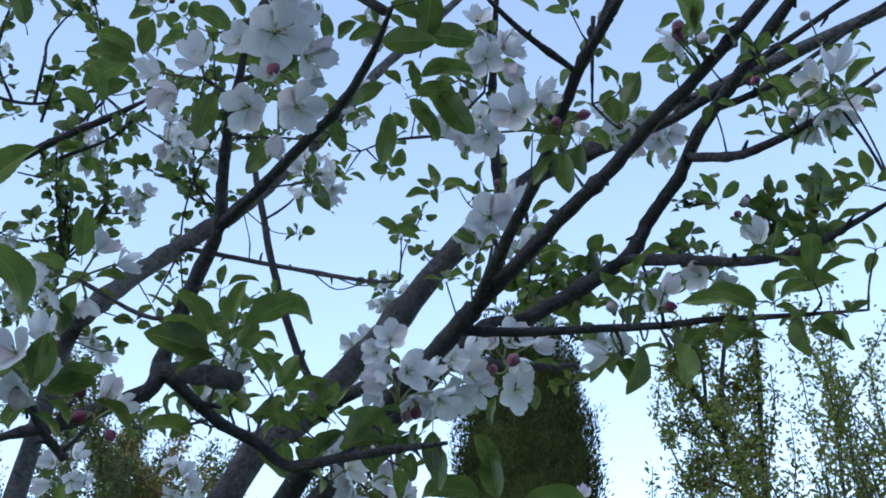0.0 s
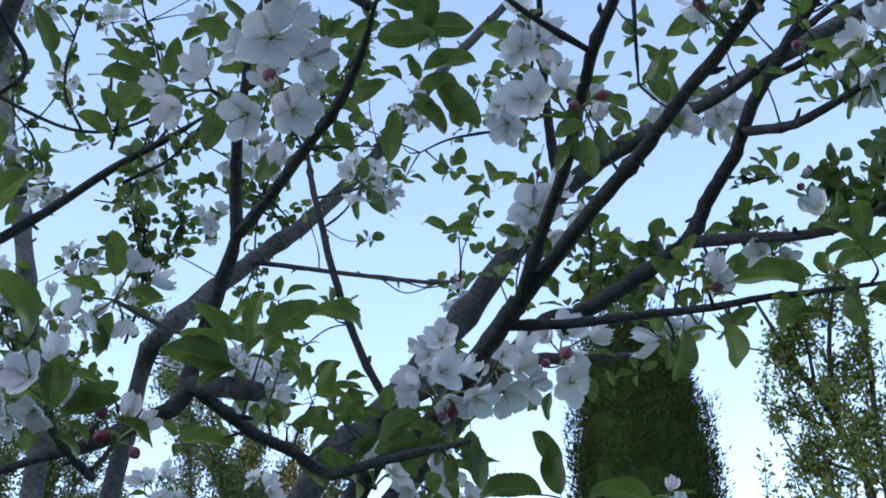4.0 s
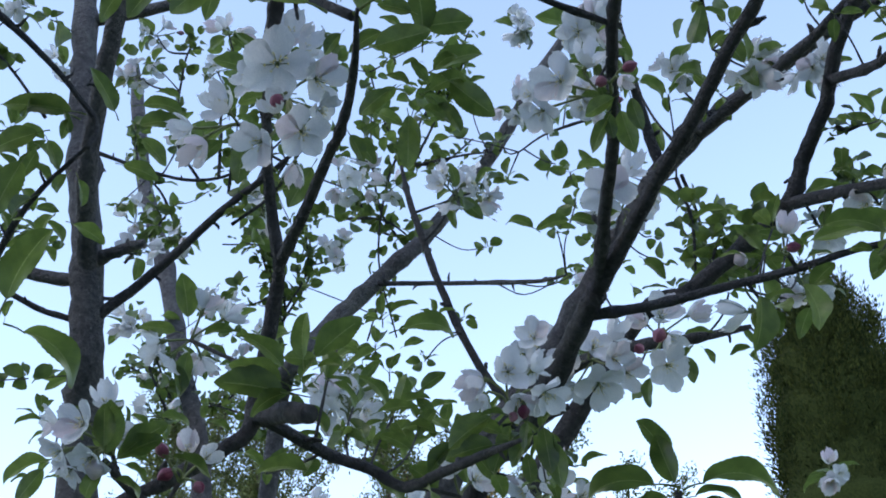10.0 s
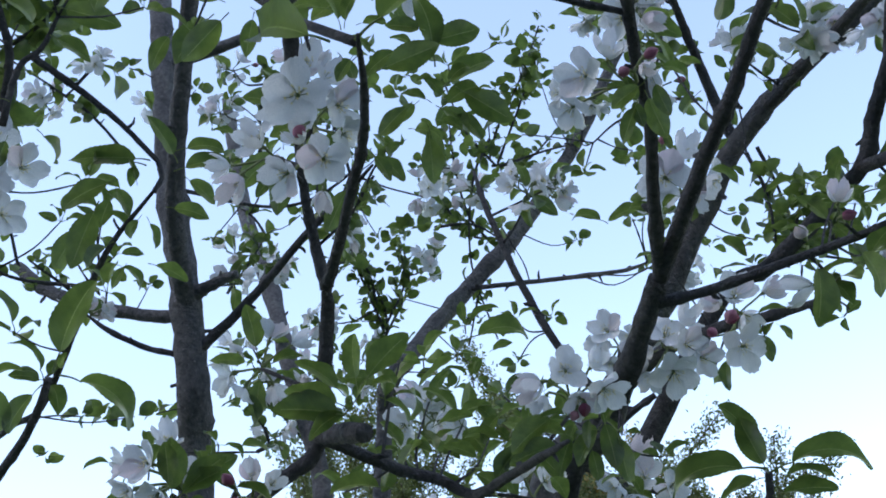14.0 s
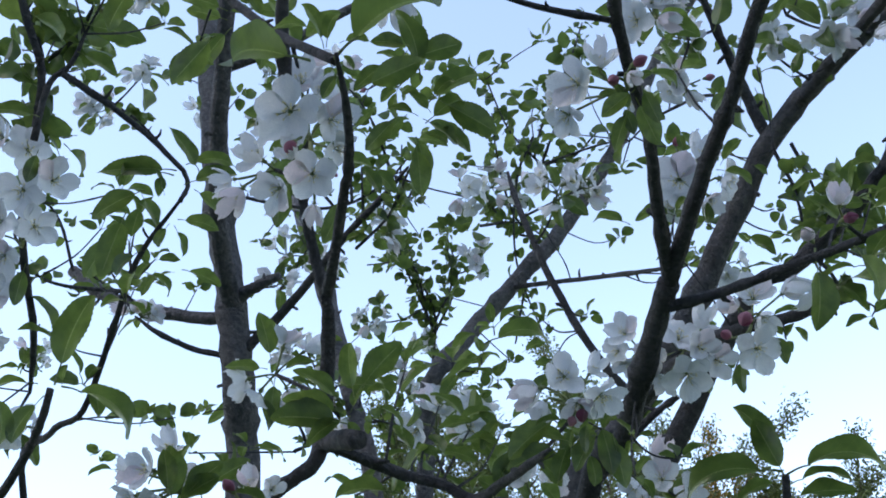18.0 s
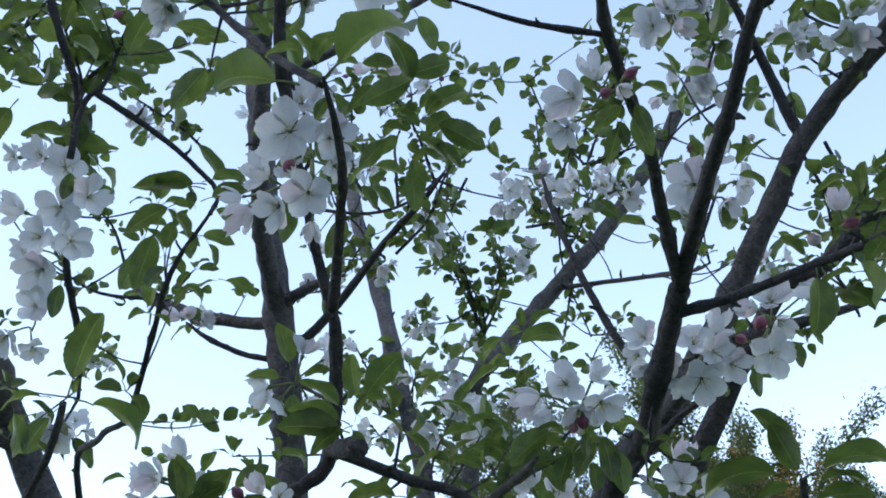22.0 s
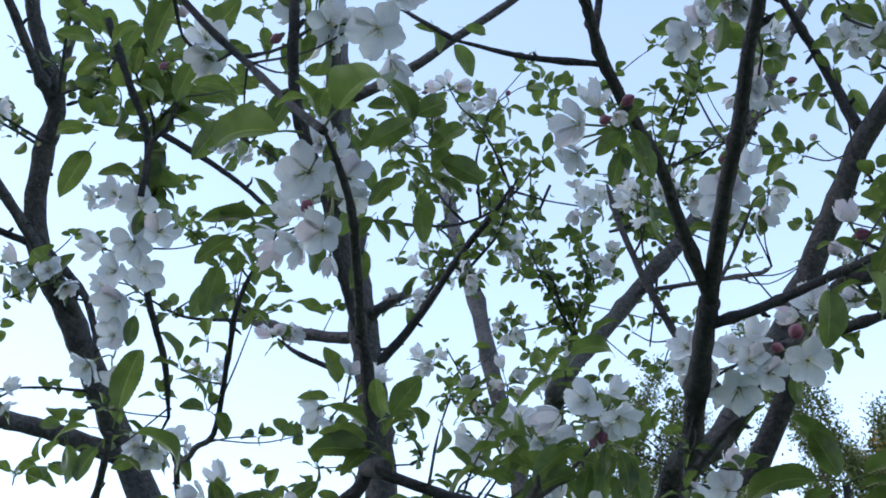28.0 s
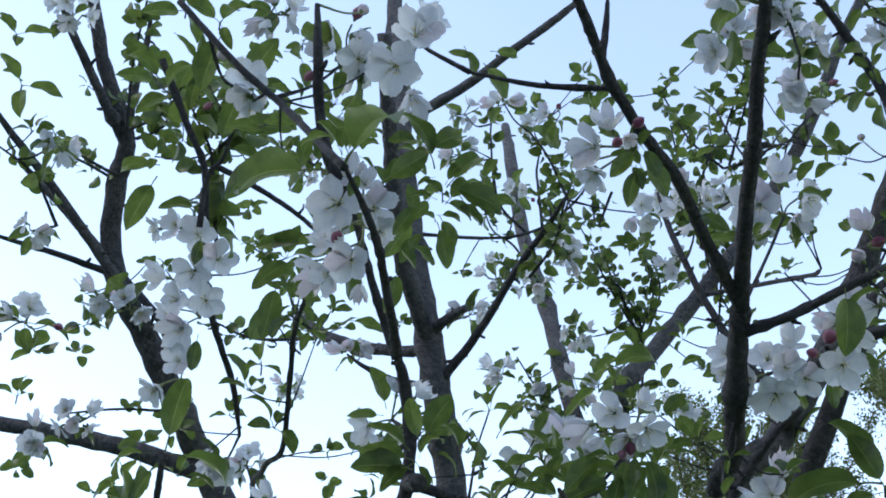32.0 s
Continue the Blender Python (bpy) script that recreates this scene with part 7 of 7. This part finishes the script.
leaf((0.244, 0.981, 2.159), (0.247, 0.948, 2.173), (0.162, 0.397, 1.463), 19)
leaf((0.247, 0.974, 2.158), (0.260, 0.963, 2.136), (0.341, 0.939, 1.093), 21)
leaf((0.204, 1.031, 2.174), (0.239, 1.041, 2.193), (0.113, -0.021, 1.269), 22)
leaf((0.192, 1.033, 2.177), (0.159, 1.009, 2.171), (0.212, 0.393, 1.254), 23)
leaf((0.140, 1.030, 2.179), (0.106, 1.040, 2.190), (0.004, 0.081, 1.523), 24)
leaf((0.255, 0.924, 2.171), (0.237, 0.897, 2.170), (0.100, -0.152, 1.192), 27)
leaf((0.262, 0.784, 1.983), (0.193, 0.792, 1.992), (0.356, 0.265, 0.926), 28)
leaf((0.262, 0.789, 1.979), (0.251, 0.755, 1.992), (-0.287, 0.247, 0.982), 29)
leaf((0.257, 0.784, 1.981), (0.307, 0.788, 2.013), (0.400, 0.198, 0.919), 30)
leaf((0.243, 0.789, 1.975), (0.227, 0.815, 1.963), (0.606, 0.134, 1.480), 32)
leaf((0.184, 0.802, 1.978), (0.181, 0.799, 1.942), (0.203, 0.134, 0.869), 35)
leaf((0.146, 0.807, 1.990), (0.127, 0.814, 2.006), (-0.145, -0.141, 1.445), 36)
leaf((0.189, 1.057, 2.142), (0.175, 1.024, 2.153), (-0.063, 0.912, 0.771), 37)
leaf((0.117, 1.045, 2.161), (0.135, 1.021, 2.160), (-0.124, 0.304, 0.849), 39)
leaf((0.113, 1.057, 2.136), (0.088, 1.075, 2.133), (-0.126, 0.309, 0.840), 40)
leaf((0.127, 1.061, 2.131), (0.147, 1.087, 2.123), (0.044, 0.354, 1.574), 42)
leaf((0.055, 1.159, 2.405), (0.044, 1.166, 2.350), (-0.559, 0.205, 0.706), 43)
leaf((0.075, 1.153, 2.407), (0.076, 1.187, 2.384), (-0.483, 0.338, 1.191), 44)
leaf((0.053, 1.145, 2.413), (0.023, 1.135, 2.385), (0.355, 0.489, 1.039), 47)
leaf((-0.006, 1.153, 2.342), (-0.013, 1.150, 2.377), (0.339, 0.821, 1.258), 48)
leaf((-0.002, 1.157, 2.342), (0.021, 1.134, 2.342), (0.182, 0.112, 1.397), 49)
leaf((-0.008, 1.155, 2.338), (-0.042, 1.165, 2.347), (-0.620, 0.209, 1.375), 50)
leaf((-0.842, 1.647, 2.561), (-0.867, 1.604, 2.586), (-0.579, -0.262, 1.239), 51)
leaf((-0.754, 1.651, 2.560), (-0.712, 1.661, 2.582), (0.127, -0.128, 1.467), 52)
leaf((-0.497, 1.281, 2.276), (-0.443, 1.254, 2.285), (-0.181, 0.431, 0.949), 53)
leaf((-0.533, 1.314, 2.244), (-0.554, 1.312, 2.276), (-0.153, 0.581, 1.228), 54)
leaf((-0.703, 1.599, 2.308), (-0.725, 1.557, 2.332), (0.187, 0.675, 0.828), 55)
leaf((-0.197, 1.172, 2.043), (-0.171, 1.133, 2.068), (-0.212, 0.350, 0.750), 57)
leaf((-0.109, 0.680, 1.860), (-0.088, 0.694, 1.870), (-0.343, -0.228, 0.420), 58)
leaf((-0.161, 0.722, 1.844), (-0.194, 0.692, 1.846), (-0.514, 0.469, 1.749), 59)
leaf((-0.152, 1.198, 2.044), (-0.118, 1.196, 2.083), (0.169, -0.643, 0.538), 60)
leaf((-0.170, 1.190, 2.032), (-0.127, 1.177, 2.018), (-0.329, 0.559, 0.938), 61)
leaf((-0.100, 0.724, 1.814), (-0.119, 0.728, 1.835), (-0.011, 0.635, 0.796), 62)
leaf((-0.104, 0.723, 1.824), (-0.069, 0.708, 1.812), (0.259, 0.275, 1.289), 63)
leaf((-0.026, 0.662, 1.802), (-0.025, 0.684, 1.796), (0.143, -0.026, 1.053), 64)
leaf((-0.136, 0.669, 1.879), (-0.118, 0.637, 1.892), (0.078, 1.171, 1.122), 65)
leaf((-0.250, 1.142, 2.158), (-0.229, 1.155, 2.172), (-0.182, 0.417, 1.130), 66)
leaf((-0.118, 0.665, 1.888), (-0.103, 0.658, 1.860), (0.334, 0.383, 0.992), 67)
leaf((-0.285, 0.610, 2.246), (-0.320, 0.622, 2.230), (-0.491, 0.271, 1.668), 1)
leaf((-0.393, 0.657, 2.286), (-0.384, 0.660, 2.249), (-0.248, 0.346, 1.082), 2)
leaf((-0.432, 0.704, 2.191), (-0.405, 0.709, 2.165), (-0.016, 0.406, 0.946), 4)
leaf((-0.091, 0.644, 2.077), (-0.079, 0.669, 2.085), (-0.337, 0.266, 1.145), 11)
leaf((-0.500, 0.659, 2.376), (-0.535, 0.624, 2.425), (-0.522, 0.283, 1.493), 13)
leaf((-0.612, 0.686, 2.435), (-0.632, 0.706, 2.422), (0.167, 0.389, 1.115), 17)
leaf((-0.107, 0.815, 1.899), (-0.142, 0.819, 1.893), (-0.597, 0.269, 1.454), 3)
leaf((-0.098, 0.823, 1.902), (-0.105, 0.785, 1.903), (0.197, 0.923, 0.719), 4)
leaf((-0.085, 0.807, 1.892), (-0.095, 0.839, 1.873), (-0.441, 0.368, 1.123), 5)
leaf((-0.055, 0.833, 1.886), (-0.072, 0.825, 1.912), (-0.497, -0.096, 1.513), 7)
leaf((-0.169, 0.842, 1.906), (-0.163, 0.807, 1.915), (-0.454, 0.088, 0.900), 8)
leaf((-0.127, 0.813, 1.883), (-0.120, 0.849, 1.874), (-0.279, -0.457, 1.044), 9)
leaf((-0.119, 0.822, 1.922), (-0.091, 0.810, 1.923), (-0.185, -0.239, 0.854), 10)
leaf((-0.213, 0.872, 1.916), (-0.232, 0.863, 1.938), (-0.800, -0.213, 0.609), 13)
leaf((-0.171, 1.084, 2.063), (-0.143, 1.072, 2.064), (0.122, 0.070, 0.411), 14)
leaf((-0.381, 0.682, 2.189), (-0.399, 0.698, 2.186), (-0.200, 0.163, 0.721), 6)
leaf((-0.254, 0.622, 2.257), (-0.295, 0.625, 2.230), (-0.150, 0.060, 1.117), 2)
leaf((-0.200, 0.605, 2.217), (-0.221, 0.624, 2.198), (-0.135, 0.232, 1.708), 4)
leaf((-0.039, 0.962, 2.155), (-0.068, 0.941, 2.170), (-0.023, 0.295, 1.498), 3)
leaf((0.081, 0.984, 2.189), (0.092, 0.994, 2.181), (0.039, 0.086, 0.870), 0)
tagged(part("foliage", spray_mesh("foliage", np.array([f[0] for f in FINE]), np.array([f[1] for f in FINE]), [f[2] for f in FINE], SPRIG_LEAF, SMALL[0], np.random.default_rng(5)), tree), kind="stuff")

# ---- the garden behind ----
SHRUB_STEMS = [[(0.905, 3.260, 2.525, 0.0130), (0.882, 3.174, 2.661, 0.0115), (0.818, 3.097, 2.776, 0.0100), (0.760, 3.034, 2.871, 0.0085), (0.694, 2.974, 2.959, 0.0070), (0.651, 2.928, 3.027, 0.0055), (0.608, 2.883, 3.095, 0.0040)],
    [(0.818, 3.097, 2.776, 0.0090), (0.803, 3.000, 2.932, 0.0073), (0.819, 2.918, 3.067, 0.0057), (0.850, 2.854, 3.175, 0.0040)],
    [(0.953, 3.264, 2.525, 0.0120), (0.920, 3.111, 2.769, 0.0093), (0.915, 3.001, 2.944, 0.0067), (0.894, 2.891, 3.120, 0.0040)],
    [(0.794, 3.091, 2.783, 0.0050), (0.717, 3.066, 2.813, 0.0035), (0.621, 3.036, 2.849, 0.0020)],
    [(0.745, 3.024, 2.885, 0.0050), (0.663, 2.971, 2.960, 0.0035), (0.522, 2.942, 2.988, 0.0020)],
    [(0.867, 3.164, 2.674, 0.0060), (0.774, 3.140, 2.702, 0.0045), (0.678, 3.140, 2.689, 0.0030)],
    [(0.760, 3.034, 2.871, 0.0060), (0.743, 2.961, 2.986, 0.0045), (0.701, 2.908, 3.067, 0.0030)]]
cypress((0.54, 7.0, 0), 5.25, 0.96, 3)
broadleaf("shrub", (1.43, 3.1, 0), 3.3, 1.1, 80000, 0.018, SHRUB_LEAF, "upright shrub with many thin stems and small yellow-green leaves", 11, stems=14, spread=0.26, category="shrub", flare=0.36, loose=0.015, extra=SHRUB_STEMS, bed=(-0.8, -0.45))
broadleaf("sapling", (1.55, 7.6, 0), 4.9, 1.6, 900, 0.025, RUST_LEAF, "nearly bare sapling with pale thin twigs", 12, stems=3, twig_mat=PALE_TWIG, spread=0.4, flare=0.8)
broadleaf("garden_tree", (-1.6, 8.3, 0), 4.85, 1.5, 50000, 0.032, TREE_LEAF, "loose green tree with some rust-coloured young leaves", 54, spread=0.62, second=RUST_LEAF, group="garden trees", loose=0.045)
broadleaf("garden_tree", (-2.05, 7.5, 0), 5.6, 1.8, 60000, 0.032, TREE_LEAF, "loose small-leaved green garden tree", 60, spread=0.62, group="garden trees", loose=0.05)
broadleaf("garden_tree", (-3.15, 7.6, 0), 5.55, 1.8, 64000, 0.032, TREE_LEAF, "loose small-leaved green garden tree", 64, spread=0.62, group="garden trees", loose=0.05)
broadleaf("garden_tree", (-4.15, 7.6, 0), 6.05, 1.8, 50000, 0.032, TREE_LEAF, "loose small-leaved green garden tree", 59, spread=0.62, group="garden trees", loose=0.05)
